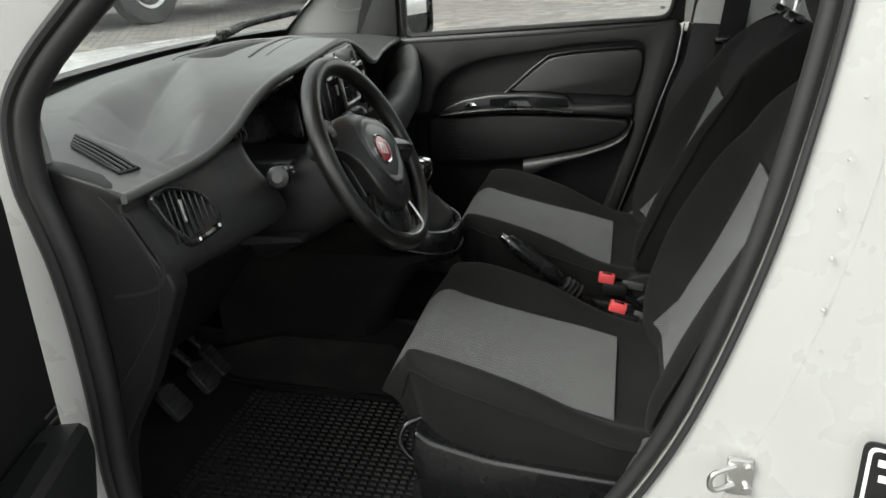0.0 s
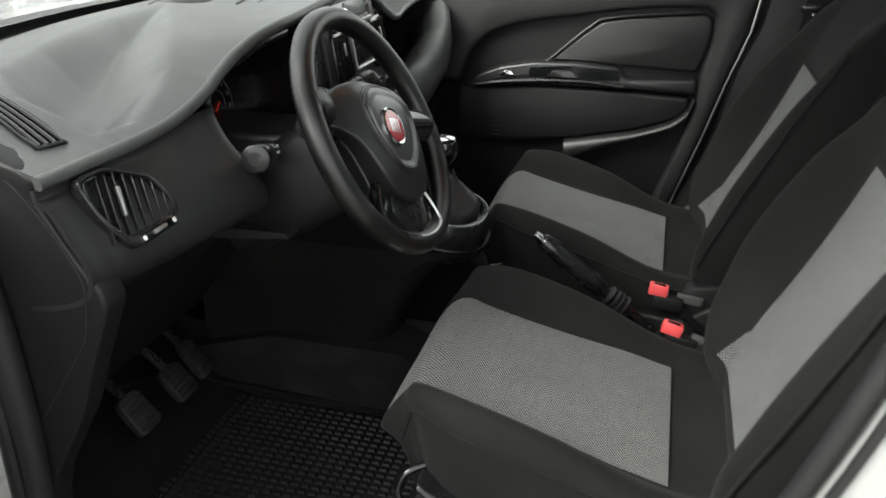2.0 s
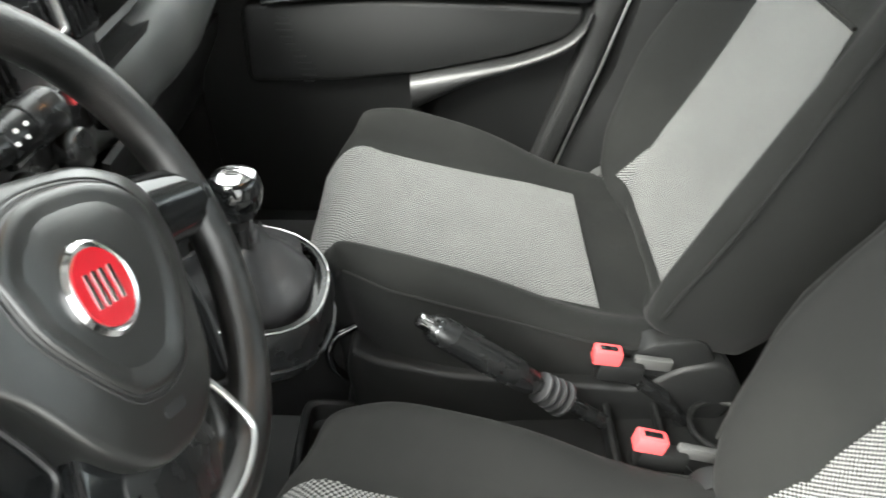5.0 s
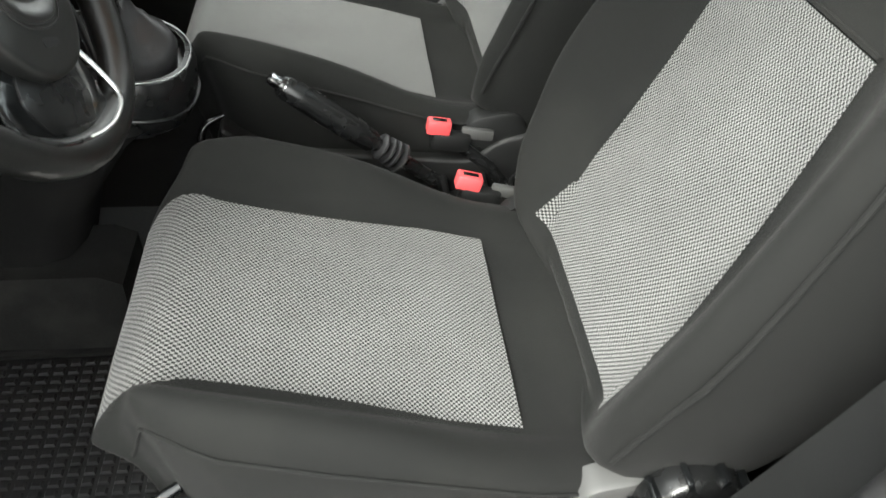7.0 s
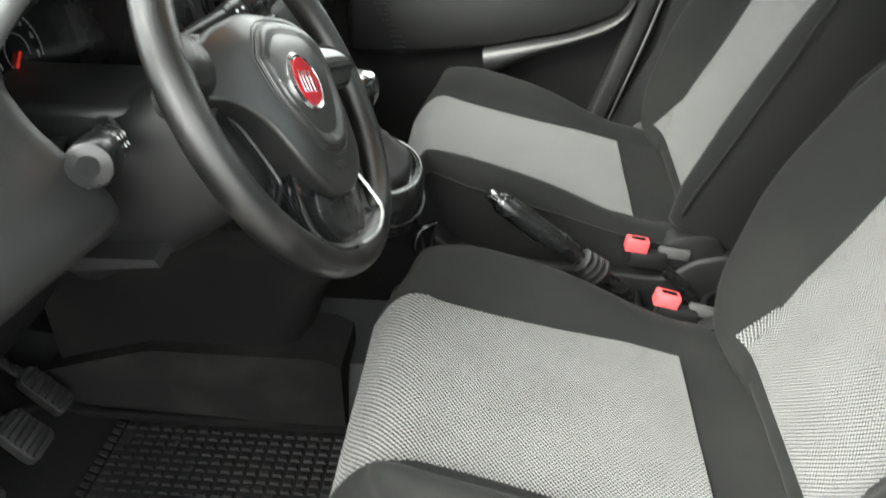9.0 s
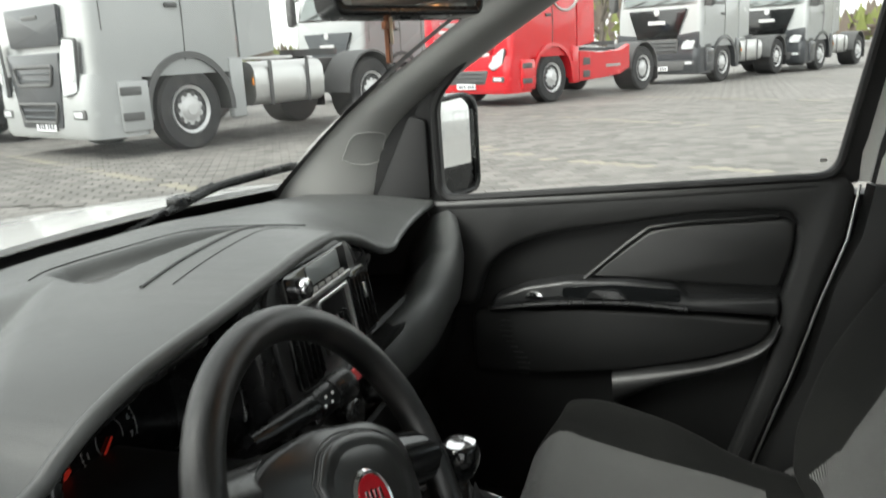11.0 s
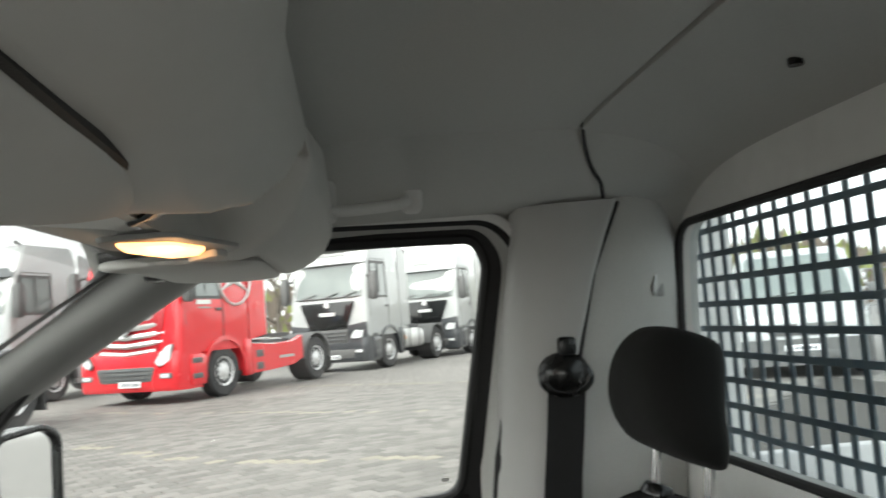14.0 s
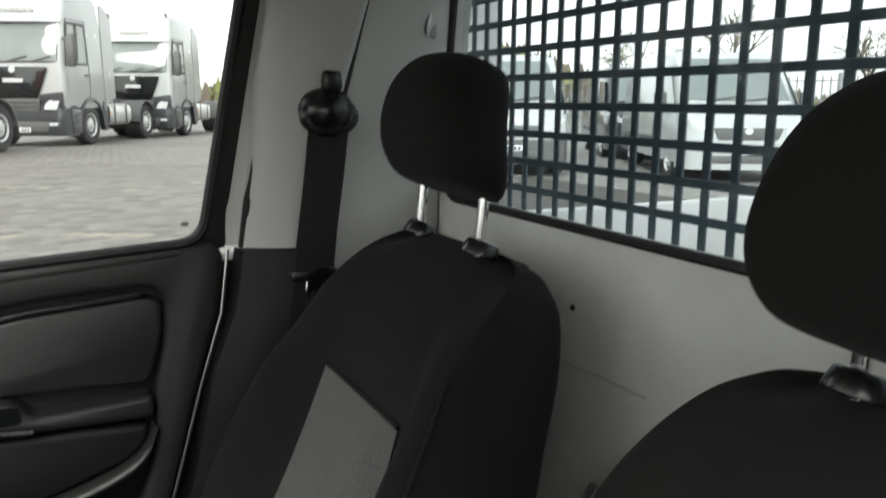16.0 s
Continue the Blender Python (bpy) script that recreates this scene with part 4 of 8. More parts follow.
part("bottom_spoke", slab(rounded([(-0.045, -0.06), (-0.068, -0.092), (-0.075, -0.118), (-0.07, -0.150), (-0.04, -0.172), (0.04, -0.172), (0.07, -0.150), (0.075, -0.118), (0.068, -0.092), (0.045, -0.06)], 0.012), 0.016, WM @ Matrix.Translation((0, 0, -0.010)), 0.004), GLOSS, wheel, "gloss black lower spoke")
part("spoke_recess", slab(rounded([(-0.04, -0.10), (-0.05, -0.125), (-0.035, -0.152), (0.035, -0.152), (0.05, -0.125), (0.04, -0.10)], 0.008), 0.002, WM @ Matrix.Translation((0, 0, 0.006)), 0.001), SATIN, wheel)
part("column_collar", cyl(W(0, 0, -0.10), W(0, 0, -0.03), 0.075, 0.065, 28, 0.008), DASH_LOW, wheel)

column = thing("steering_column", "black plastic steering column shroud", "column shroud", C(0, 0, -0.15))
part("shroud", loft([[C(0.075 * kx * math.copysign(abs(math.cos(q)) ** 0.6, math.cos(q)), -0.012 + 0.075 * ky * math.copysign(abs(math.sin(q)) ** 0.6, math.sin(q)), d) for q in (2 * math.pi * k / 24 for k in range(24))] for d, kx, ky in ((-0.055, 0.9, 0.8), (-0.07, 1.05, 0.95), (-0.16, 1.15, 1.05), (-0.27, 1.05, 1.0))]), DASH_LOW, column, sharp=50)
part("lower_shroud", loft([[(x, 0.604 - 0.26 * (1.121 - z) + dy, z) for x, z in rounded([(-0.360 - o, 1.118), (-0.360 - o, 1.000 - o), (-0.345, 0.984 - o), (-0.262, 0.984 - o), (-0.245 + o, 1.000 - o), (-0.245 + o, 1.118)], 0.010, 3)] for dy, o in ((0.004, -0.005), (0.0, -0.001), (0.006, 0.002), (0.20, 0.004))]), TRIM, column, "boxy lower shroud under the wheel", sharp=45)
part("shroud_ledge", loft([[(x, y, z) for y, z in ((0.585, 0.992), (0.580, 0.984), (0.70, 0.972), (0.70, 0.990))] for x in (-0.415, -0.33, -0.25)]), FASCIA, column, "thin ledge below the shroud", sharp=30)
part("ignition", cyl(C(0.06, -0.035, -0.14), C(0.105, -0.04, -0.12), 0.017, 0.016, 18, 0.003), SATIN, column)


def stalk(name, label, a, b, c, marks):
    st = thing(name, label, "control stalk", a)
    part("arm", tube(curve([a, lerp(Vector(a), Vector(b), 0.5), b], 6), [0.011 + 0.004 * i / 12 for i in range(13)], 12), SATIN, st)
    d = (Vector(c) - Vector(b)).normalized()
    e = Vector(b).lerp(Vector(c), 0.45)
    k = part("twist_grip", cyl(b, e, 0.0165, 0.0178, 24, 0.002), SATIN, st)
    for i in range(18):
        q = 2 * math.pi * i / 18
        s1 = d.orthogonal().normalized()
        s2 = d.cross(s1)
        p = s1 * math.cos(q) * 0.0180 + s2 * math.sin(q) * 0.0180
        part("ridge", cyl(Vector(e) + p, Vector(e) + p + d * 0.012, 0.0012, n=5), TRIM, k)
    part("end_cap", cyl(e, c, 0.0195, 0.0190, 24, 0.004), SATIN, st)
    part("end_button", cyl(c, Vector(c) + d * 0.002, 0.009, n=20), GLOSS, st)
    side = (Vector((-0.35, -0.85, 0.4)) - d * Vector((-0.35, -0.85, 0.4)).dot(d)).normalized()
    for i in range(marks):
        across = side.cross(d) * (0.0045 if i % 2 else -0.0035)
        o = Vector(b).lerp(e, 0.12 + 0.8 * i / marks) + side * 0.0168 + across
        part("symbol", slab(rect(0.0034, 0.0032, 0.001), 0.0005, basis(o, d, side.cross(d))), WHITEINK, k)
    return st


stalk("indicator_stalk", "black light and indicator stalk with white symbols", (-0.365, 0.628, 1.102), (-0.428, 0.592, 1.116), (-0.490, 0.577, 1.127), 5)
stalk("wiper_stalk", "black wiper stalk with white symbols", (-0.25, 0.605, 1.135), (-0.170, 0.575, 1.140), (-0.118, 0.556, 1.147), 4)

# ---------------------------------------------------------------- dashboard
dash = thing("dashboard", "grained black plastic dashboard with a deep storage tray", "dashboard", (0, 0.8, 1.0))
EDGE = [(-0.722, 0.693, 1.170), (-0.60, 0.668, 1.178), (-0.52, 0.660, 1.186), (-0.46, 0.652, 1.205), (-0.42, 0.642, 1.232), (-0.37, 0.630, 1.255), (-0.31, 0.622, 1.266), (-0.25, 0.620, 1.270), (-0.12, 0.626, 1.276), (-0.03, 0.633, 1.278), (0.06, 0.640, 1.272), (0.15, 0.645, 1.248), (0.24, 0.655, 1.214), (0.31, 0.664, 1.192), (0.36, 0.668, 1.184), (0.44, 0.682, 1.186), (0.52, 0.690, 1.190), (0.60, 0.695, 1.192), (0.70, 0.700, 1.190)]
EDGE = [tuple(p) for p in curve(EDGE, 5)]
CROWN = [(-0.73, 1.20), (-0.5, 1.228), (-0.3, 1.252), (-0.1, 1.264), (0.05, 1.263), (0.25, 1.246), (0.45, 1.226), (0.72, 1.202)]


def inside(x, y, poly, soft):
    """1 well inside a convex outline (anticlockwise), 0 outside, rising over each side's own width."""
    d = 9.0
    for (ax, ay), (bx, by), w in zip(poly, poly[1:] + poly[:1], soft):
        d = min(d, ((bx - ax) * (y - ay) - (by - ay) * (x - ax)) / math.hypot(bx - ax, by - ay) / w)
    return smooth_step(0.0, 1.0, d)


HOLLOW = [(-0.625, 0.700), (-0.56, 0.680), (-0.43, 0.712), (-0.29, 0.800), (-0.14, 0.900), (-0.22, 0.970), (-0.40, 0.965), (-0.53, 0.915), (-0.595, 0.83)]
HOLLOW_W = [0.06, 0.09, 0.11, 0.12, 0.14, 0.12, 0.10, 0.06, 0.055]
TRAY = [(-0.175, 0.765), (0.185, 0.790), (0.255, 0.785), (0.10, 0.862), (-0.09, 0.940), (-0.125, 0.935), (-0.165, 0.86)]


def dash_v(x, y):
    """How far a place lies from the screen base towards the rear edge."""
    yb = 1.20 - 0.24 * (x / 0.71) ** 2
    return (yb - y) / (yb - table(x, EDGE)[0])


def dash_top(x, v):
    """v from the screen base (0) to the rear edge (1)."""
    ye, ze = table(x, EDGE)
    yb = 1.20 - 0.24 * (x / 0.71) ** 2
    y = lerp(yb, ye, v)
    zc = table(x, CROWN)[0]
    z = 1.207 * (2 * v - 1) * (v - 1) + zc * 4 * v * (1 - v) + ze * v * (2 * v - 1)
    z -= 0.056 * inside(x, y, HOLLOW, HOLLOW_W)
    z -= 0.024 * inside(x, y, TRAY, [0.020] * 7)
    return (x, y, z)


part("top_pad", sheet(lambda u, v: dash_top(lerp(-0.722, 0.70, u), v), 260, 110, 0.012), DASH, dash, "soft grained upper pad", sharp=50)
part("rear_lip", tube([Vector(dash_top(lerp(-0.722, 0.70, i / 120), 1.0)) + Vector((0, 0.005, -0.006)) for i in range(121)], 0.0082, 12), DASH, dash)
rib_line = [(lerp(-0.19, 0.20, i / 14), lerp(0.750, 0.800, i / 14)) for i in range(15)]
part("tray_rib", tube([(x, y, dash_top(x, dash_v(x, y))[2] + 0.001) for x, y in rib_line], 0.0024, 6), DASH, dash, "raised rib behind the tray")
part("tray_groove", tube([(x + 0.01, y - 0.032, dash_top(x + 0.01, dash_v(x + 0.01, y - 0.032))[2]) for x, y in rib_line], 0.0010, 6), DASH_LOW, dash, "fine dark seam")
part("tray_lip", tube(curve([(x, y, dash_top(x, dash_v(x, y))[2]) for x, y in ((0.26, 0.780), (0.20, 0.825), (0.10, 0.876), (0.0, 0.918), (-0.09, 0.954), (-0.14, 0.945))], 5), 0.0018, 6), DASH_LOW, dash)

# driver's face, left of the column, with vents
def face_left(u, v):
    k = min(1.0, u / 0.86)
    turn = max(0.0, (u - 0.86) / 0.14)
    x = lerp(-0.724, -0.448, k) + 0.030 * math.sin(turn * 1.57)
    ye, ze = table(x, EDGE)
    zt, out = min(ze, 1.190) - 0.014, 0.85 + 0.45 * smooth_step(0.2, 1.0, k)
    prof = curve([(ye + 0.014, zt, 0), (ye + 0.012, zt - 0.014, 0), (ye - 0.002 * out, 1.132, 0), (ye - 0.022 * out, 1.100, 0), (ye - 0.038 * out, 1.074, 0), (ye - 0.040 * out, 1.052, 0), (ye - 0.022 * out, 1.034, 0), (ye + 0.015, 1.022, 0), (ye + 0.05, 1.016, 0)], 6)
    q = prof[min(len(prof) - 1, int(round(v * (len(prof) - 1))))]
    return (x, q.x + 0.11 * turn ** 1.7, q.y)


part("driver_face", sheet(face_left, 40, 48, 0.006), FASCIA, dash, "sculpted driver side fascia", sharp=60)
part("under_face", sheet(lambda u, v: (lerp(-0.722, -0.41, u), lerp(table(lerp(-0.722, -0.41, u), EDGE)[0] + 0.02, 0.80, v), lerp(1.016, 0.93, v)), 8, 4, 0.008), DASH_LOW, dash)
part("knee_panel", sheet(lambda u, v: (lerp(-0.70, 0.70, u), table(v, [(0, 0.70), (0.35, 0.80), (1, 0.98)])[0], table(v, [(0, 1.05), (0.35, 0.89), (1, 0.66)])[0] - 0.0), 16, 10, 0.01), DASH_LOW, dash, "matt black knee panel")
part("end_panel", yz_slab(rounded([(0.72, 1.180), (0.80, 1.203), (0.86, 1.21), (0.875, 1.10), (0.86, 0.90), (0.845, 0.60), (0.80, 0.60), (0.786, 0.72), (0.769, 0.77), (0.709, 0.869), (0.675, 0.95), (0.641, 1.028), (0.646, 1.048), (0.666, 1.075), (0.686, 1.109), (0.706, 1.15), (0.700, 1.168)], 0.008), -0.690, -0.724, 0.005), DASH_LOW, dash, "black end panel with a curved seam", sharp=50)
part("end_seam", tube(curve([(-0.7245, y, z) for y, z in ((0.735, 1.166), (0.72, 1.151), (0.690, 1.109), (0.668, 1.065), (0.665, 1.042), (0.677, 0.987), (0.705, 0.943), (0.731, 0.907), (0.765, 0.86))], 6), 0.0013, 6), BELT, dash)

# top demister slots
def on_dash(x, y, lift=0.0):
    """A place on the upper pad."""
    p = dash_top(x, dash_v(x, y))
    return Vector((p[0], p[1], p[2] + lift))


def demister_at(u, v, lift):
    """u from its front end to its rear end, v across."""
    return on_dash(lerp(lerp(-0.634, -0.682, u), lerp(-0.598, -0.650, u), v), lerp(lerp(0.832, 0.728, u), lerp(0.848, 0.712, u), v), lift)


dv = part("demister", sheet(lambda u, v: demister_at(u, v, 0.002), 10, 4, 0.003), GLOSS, dash, "slotted demister outlet")
part("demister_rim", tube([demister_at(u, v, 0.003) for u, v in [(0, 0), (0.25, 0), (0.5, 0), (0.75, 0), (1, 0.1), (1, 0.9), (0.75, 1), (0.5, 1), (0.25, 1), (0, 1)]], 0.0022, 6, closed=True), TRIM, dv)
for i in range(4):
    part("slat", tube([demister_at(u / 8, 0.14 + 0.24 * i, 0.0045) for u in range(9)], 0.0022, 6), TRIM, dv)

# side outlet with upright vanes and a thumb wheel
VO, VX, VZ = Vector((-0.637, 0.661, 1.116)), Vector((0.99, -0.10, 0.06)).normalized(), Vector((-0.09, 0.40, 0.91)).normalized()
VM = basis(VO, VX, VZ) @ Matrix.Diagonal((0.82, 0.95, 1.0, 1.0))
vent = part("side_vent", slab(rounded([(-0.072, 0.05), (-0.02, 0.052), (0.05, 0.018), (0.072, -0.03), (0.055, -0.052), (-0.04, -0.052), (-0.066, 0.0)], 0.018), 0.012, VM, 0.004, hole=rounded([(-0.064, 0.044), (-0.02, 0.045), (0.043, 0.014), (0.062, -0.026), (0.045, -0.036), (-0.035, -0.036), (-0.058, 0.0)], 0.014)), SATIN, dash, "air vent with upright vanes")
part("vent_box", slab(rounded([(-0.066, 0.046), (-0.02, 0.047), (0.045, 0.016), (0.065, -0.028), (0.05, -0.046), (-0.035, -0.046), (-0.06, 0.0)], 0.014), -0.004, VM, 0.0), GLOSS, vent)
for i in range(8):
    x = -0.048 + 0.0145 * i
    h0, h1 = -0.036, min(0.044, 0.044 - max(0, (x + 0.02)) * 0.55)
    part("vane", box((0, 0, 0), (0.0025, h1 - h0, 0.012), 0.0008, 1, m=VM @ Matrix.Translation((x, (h0 + h1) / 2, 0.004)) @ Matrix.Rotation(radians(-18), 4, "Z")), SATIN, vent)
part("vane_tab", box((0, 0, 0), (0.006, 0.036, 0.006), 0.002, 2, m=VM @ Matrix.Translation((-0.022, 0.006, 0.014)) @ Matrix.Rotation(radians(-18), 4, "Z")), STEEL, vent, "bright silver tab")
part("thumb_wheel", slab(rect(0.075, 0.013, 0.005), 0.008, VM @ Matrix.Translation((0.012, -0.0445, 0.006)), 0.002), GLOSS, vent)
part("thumb_grip", box((0, 0, 0), (0.026, 0.006, 0.006), 0.002, 2, m=VM @ Matrix.Translation((0.012, -0.0445, 0.016))), STEEL, vent)
for x in (-0.018, 0.044):
    part("symbol", slab(rect(0.006, 0.006, 0.002), 0.0006, VM @ Matrix.Translation((x, -0.0445, 0.0141))), WHITEINK, vent)

# instrument cluster under the hood
CM = basis((-0.272, 0.785, 1.160), (1, 0, 0), (0, 0.16, 0.985))
cluster = part("instrument_panel", slab(rounded([(-0.150, -0.085), (0.13, -0.085), (0.135, 0.01), (0.09, 0.055), (-0.06, 0.050), (-0.130, 0.010)], 0.03), 0.01, CM), GLOSS, dash, "dark instrument cluster")
frame_o = rounded([(-0.164, -0.10), (0.15, -0.10), (0.155, 0.02), (0.10, 0.066), (-0.07, 0.060), (-0.146, 0.018)], 0.04)
frame_i = rounded([(-0.150, -0.085), (0.13, -0.085), (0.135, 0.01), (0.09, 0.055), (-0.06, 0.050), (-0.130, 0.010)], 0.03)
part("cluster_frame", slab(frame_o, 0.105, CM, 0.006, hole=frame_i), SATIN, cluster, "satin black binnacle frame", sharp=50)
part("warning_wedge", slab([(-0.053, -0.050), (-0.036, -0.040), (-0.047, -0.018)], 0.0012, CM @ Matrix.Translation((0, 0, 0.0105))), WARN, cluster, "red warning wedge")
part("binnacle_rim", tube([Vector((x, table(x, EDGE)[0] + 0.022, table(x, EDGE)[1] - 0.026)) for x in [-0.452 + 0.0125 * i for i in range(17)]], 0.0075, 10), SATIN, cluster, "satin inner rim under the hood")
part("column_surround", sheet(lambda u, v: (lerp(-0.44, -0.06, u), table(v, [(0, 0.700), (0.4, 0.69), (1, 0.74)])[0] - 0.02 * math.sin(math.pi * u), lerp(1.09, 0.95, v)), 10, 6, 0.01), DASH_LOW, dash)
GM = CM @ Matrix.Translation((0.020, -0.034, 0.0105)) @ Matrix.Scale(1.15, 4)
dial = part("rev_counter", slab([(0.040 * math.cos(q), 0.040 * math.sin(q)) for q in (2 * math.pi * i / 40 for i in range(40))], 0.0015, GM), GLOSS, cluster)
part("dial_arc", tube([GM @ Vector((0.036 * math.cos(radians(q)), 0.036 * math.sin(radians(q)), 0.002)) for q in range(-20, 221, 10)], 0.0004, 5), GREYINK, dial)
for i in range(8):
    q = radians(220 - i * 240 / 7)
    lettering(str(i), 0.0085, GM @ Matrix.Translation((0.029 * math.cos(q), 0.029 * math.sin(q), 0.0022)), GREYINK, dial, "numeral")
for i in range(29):
    q = radians(220 - i * 240 / 28)
    part("tick", box((0, 0, 0), (0.003, 0.0007, 0.0005), m=GM @ Matrix.Translation((0.0355 * math.cos(q), 0.0355 * math.sin(q), 0.002)) @ Matrix.Rotation(q, 4, "Z")), GREYINK, dial)
part("needle", box((0, 0, 0), (0.026, 0.0016, 0.0015), m=GM @ Matrix.Rotation(radians(218), 4, "Z") @ Matrix.Translation((0.012, 0, 0.004))), WARN, dial, "red needle")
part("inner_ring", tube([GM @ Vector((0.017 * math.cos(radians(q)), 0.017 * math.sin(radians(q)), 0.002)) for q in range(-20, 221, 12)], 0.0004, 5), GREYINK, dial)


# middle stack: surround, radio, pocket, vents, switch row
SM = basis((-0.026, 0.657, 1.171), (1, 0.0, 0.0), (0.0, 0.16, 0.98)) @ Matrix.Diagonal((1.10, 0.95, 1.0, 1.0))
stack = part("centre_panel", slab(rounded([(-0.135, -0.125), (0.13, -0.14), (0.135, 0.07), (0.095, 0.104), (-0.09, 0.104), (-0.128, 0.08)], 0.03), 0.03, SM, 0.008), SATIN, dash, "satin black centre stack", sharp=50)
part("bezel", slab(rounded([(-0.105, -0.10), (0.105, -0.10), (0.112, 0.065), (0.075, 0.098), (-0.075, 0.098), (-0.108, 0.075)], 0.02), 0.006, SM @ Matrix.Translation((0, 0, 0.03)), 0.002), TRIM, stack)
radio = part("radio", slab(rect(0.155, 0.048, 0.004, 0, 0.066), 0.008, SM @ Matrix.Translation((0, 0, 0.036)), 0.002), GLOSS, stack, "car radio with a silver fascia")
part("radio_display", slab(rect(0.080, 0.026, 0.003, 0.012, 0.074), 0.002, SM @ Matrix.Translation((0, 0, 0.044)), 0.0006), SCREEN, radio)
part("radio_trim", slab(rect(0.150, 0.008, 0.002, 0, 0.047), 0.002, SM @ Matrix.Translation((0, 0, 0.044)), 0.0006), STEEL, radio)
part("volume_knob", cyl(SM @ Vector((-0.055, 0.068, 0.044)), SM @ Vector((-0.055, 0.068, 0.060)), 0.013, 0.012, 22, 0.002), CHROME, radio)
for i in range(5):
    part("radio_button", slab(rect(0.014, 0.006, 0.001, 0.0 + 0.018 * i - 0.02, 0.0555), 0.002, SM @ Matrix.Translation((0, 0, 0.044))), GREYINK, radio)
part("pocket_frame", slab(rect(0.085, 0.075, 0.006, 0.028, 0.0), 0.006, SM @ Matrix.Translation((0, 0, 0.036)), 0.002, hole=rect(0.072, 0.062, 0.004, 0.028, 0.0)), STEEL, stack, "silver framed slot")
part("pocket_back", slab(rect(0.074, 0.064, 0.0, 0.028, 0.0), 0.001, SM @ Matrix.Translation((0, 0, 0.0362))), GLOSS, stack)
for i in range(5):
    part("rib", slab(rect(0.004, 0.03, 0.001, 0.004 + 0.012 * i, -0.012), 0.004, SM @ Matrix.Translation((0, 0, 0.037))), SATIN, stack)
for cx in (-0.062, 0.098):
    cv = part("centre_vent", slab(rounded([(cx - 0.028, -0.05), (cx + 0.028, -0.055), (cx + 0.028, 0.045), (cx - 0.022, 0.045)], 0.012), 0.005, SM @ Matrix.Translation((0, 0, 0.036)), 0.0015), GLOSS, stack)
    for i in range(5):
        part("vane", box((0, 0, 0), (0.002, 0.082, 0.008), 0.0006, 1, m=SM @ Matrix.Translation((cx - 0.02 + 0.0105 * i, -0.004, 0.043))), SATIN, cv)
    part("vane_tab", box((0, 0, 0), (0.005, 0.022, 0.004), 0.001, 1, m=SM @ Matrix.Translation((cx, 0.012, 0.048))), STEEL, cv)
part("switch_panel", slab(rect(0.17, 0.026, 0.006, 0.0, -0.082), 0.008, SM @ Matrix.Translation((0, 0, 0.036)), 0.002), GLOSS, stack)
part("hazard_button", slab(rounded([(-0.012, -0.009), (0.012, -0.009), (0.012, 0.009), (-0.012, 0.009)], 0.003), 0.003, SM @ Matrix.Translation((0.03, -0.082, 0.044)), 0.001), BUCKLE, stack, "red hazard button")
for x in (-0.06, -0.03, 0.06):
    part("switch", slab(rect(0.020, 0.014, 0.003, x, -0.082), 0.003, SM @ Matrix.Translation((0, 0, 0.044)), 0.001), SATIN, stack)
for i in range(3):
    k = SM @ Vector((-0.075 + 0.075 * i, -0.125, 0.03))
    part("heater_knob", cyl(k, SM @ Vector((-0.075 + 0.075 * i, -0.125, 0.052)), 0.022, 0.019, 24, 0.003), SATIN, stack)
part("stack_hood", loft([[Vector((x, table(x, EDGE)[0] + dy, table(x, EDGE)[1] + dz)) for dy, dz in ((0.016, -0.010), (0.010, -0.020), (0.018, -0.038), (0.040, -0.040), (0.045, -0.02))] for x in [-0.20 + 0.0125 * i for i in range(37)]]), SATIN, dash, "dark underside of the pad edge", sharp=60)

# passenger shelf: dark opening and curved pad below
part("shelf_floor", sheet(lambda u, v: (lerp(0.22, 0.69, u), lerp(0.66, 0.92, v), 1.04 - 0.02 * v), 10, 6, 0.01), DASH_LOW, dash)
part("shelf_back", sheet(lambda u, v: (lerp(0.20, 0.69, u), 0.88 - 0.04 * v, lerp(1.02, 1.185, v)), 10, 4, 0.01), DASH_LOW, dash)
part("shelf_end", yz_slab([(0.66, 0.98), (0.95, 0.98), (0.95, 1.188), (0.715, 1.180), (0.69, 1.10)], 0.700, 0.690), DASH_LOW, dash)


def pad_ring(x):
    y0, zt, zb = table(x, [(0.215, 0.690, 1.02, 0.90), (0.32, 0.655, 1.035, 0.90), (0.45, 0.622, 1.065, 0.93), (0.58, 0.612, 1.115, 0.965), (0.65, 0.622, 1.155, 0.985), (0.69, 0.640, 1.172, 1.0)])
    zm = (zt + zb) / 2
    return [(x, y0 + 0.06, zt - 0.01), (x, y0 + 0.025, zt), (x, y0 + 0.008, zt - 0.012), (x, y0, zm + 0.01), (x, y0 + 0.008, zm - 0.03), (x, y0 + 0.04, zb), (x, y0 + 0.10, zb - 0.01), (x, y0 + 0.12, zm)]


part("passenger_pad", loft([pad_ring(0.215 + 0.025 * i) for i in range(20)]), DASH, dash, "curved passenger side pad", sharp=60)
part("glove_panel", sheet(lambda u, v: (lerp(0.16, 0.69, u), table(v, [(0, 0.67), (0.5, 0.72), (1, 0.86)])[0], lerp(0.94, 0.66, v)), 8, 8, 0.01), DASH_LOW, dash)

PLATED = mat("dark_engraving", (0.03, 0.03, 0.03), 0.5)
# gear lever pod below the stack
pod = thing("gear_lever", "gear lever with a pleated leatherette boot on a black pod", "gear lever", (0.015, 0.47, 0.72))
PC = Vector((0.020, 0.478, 0.0))


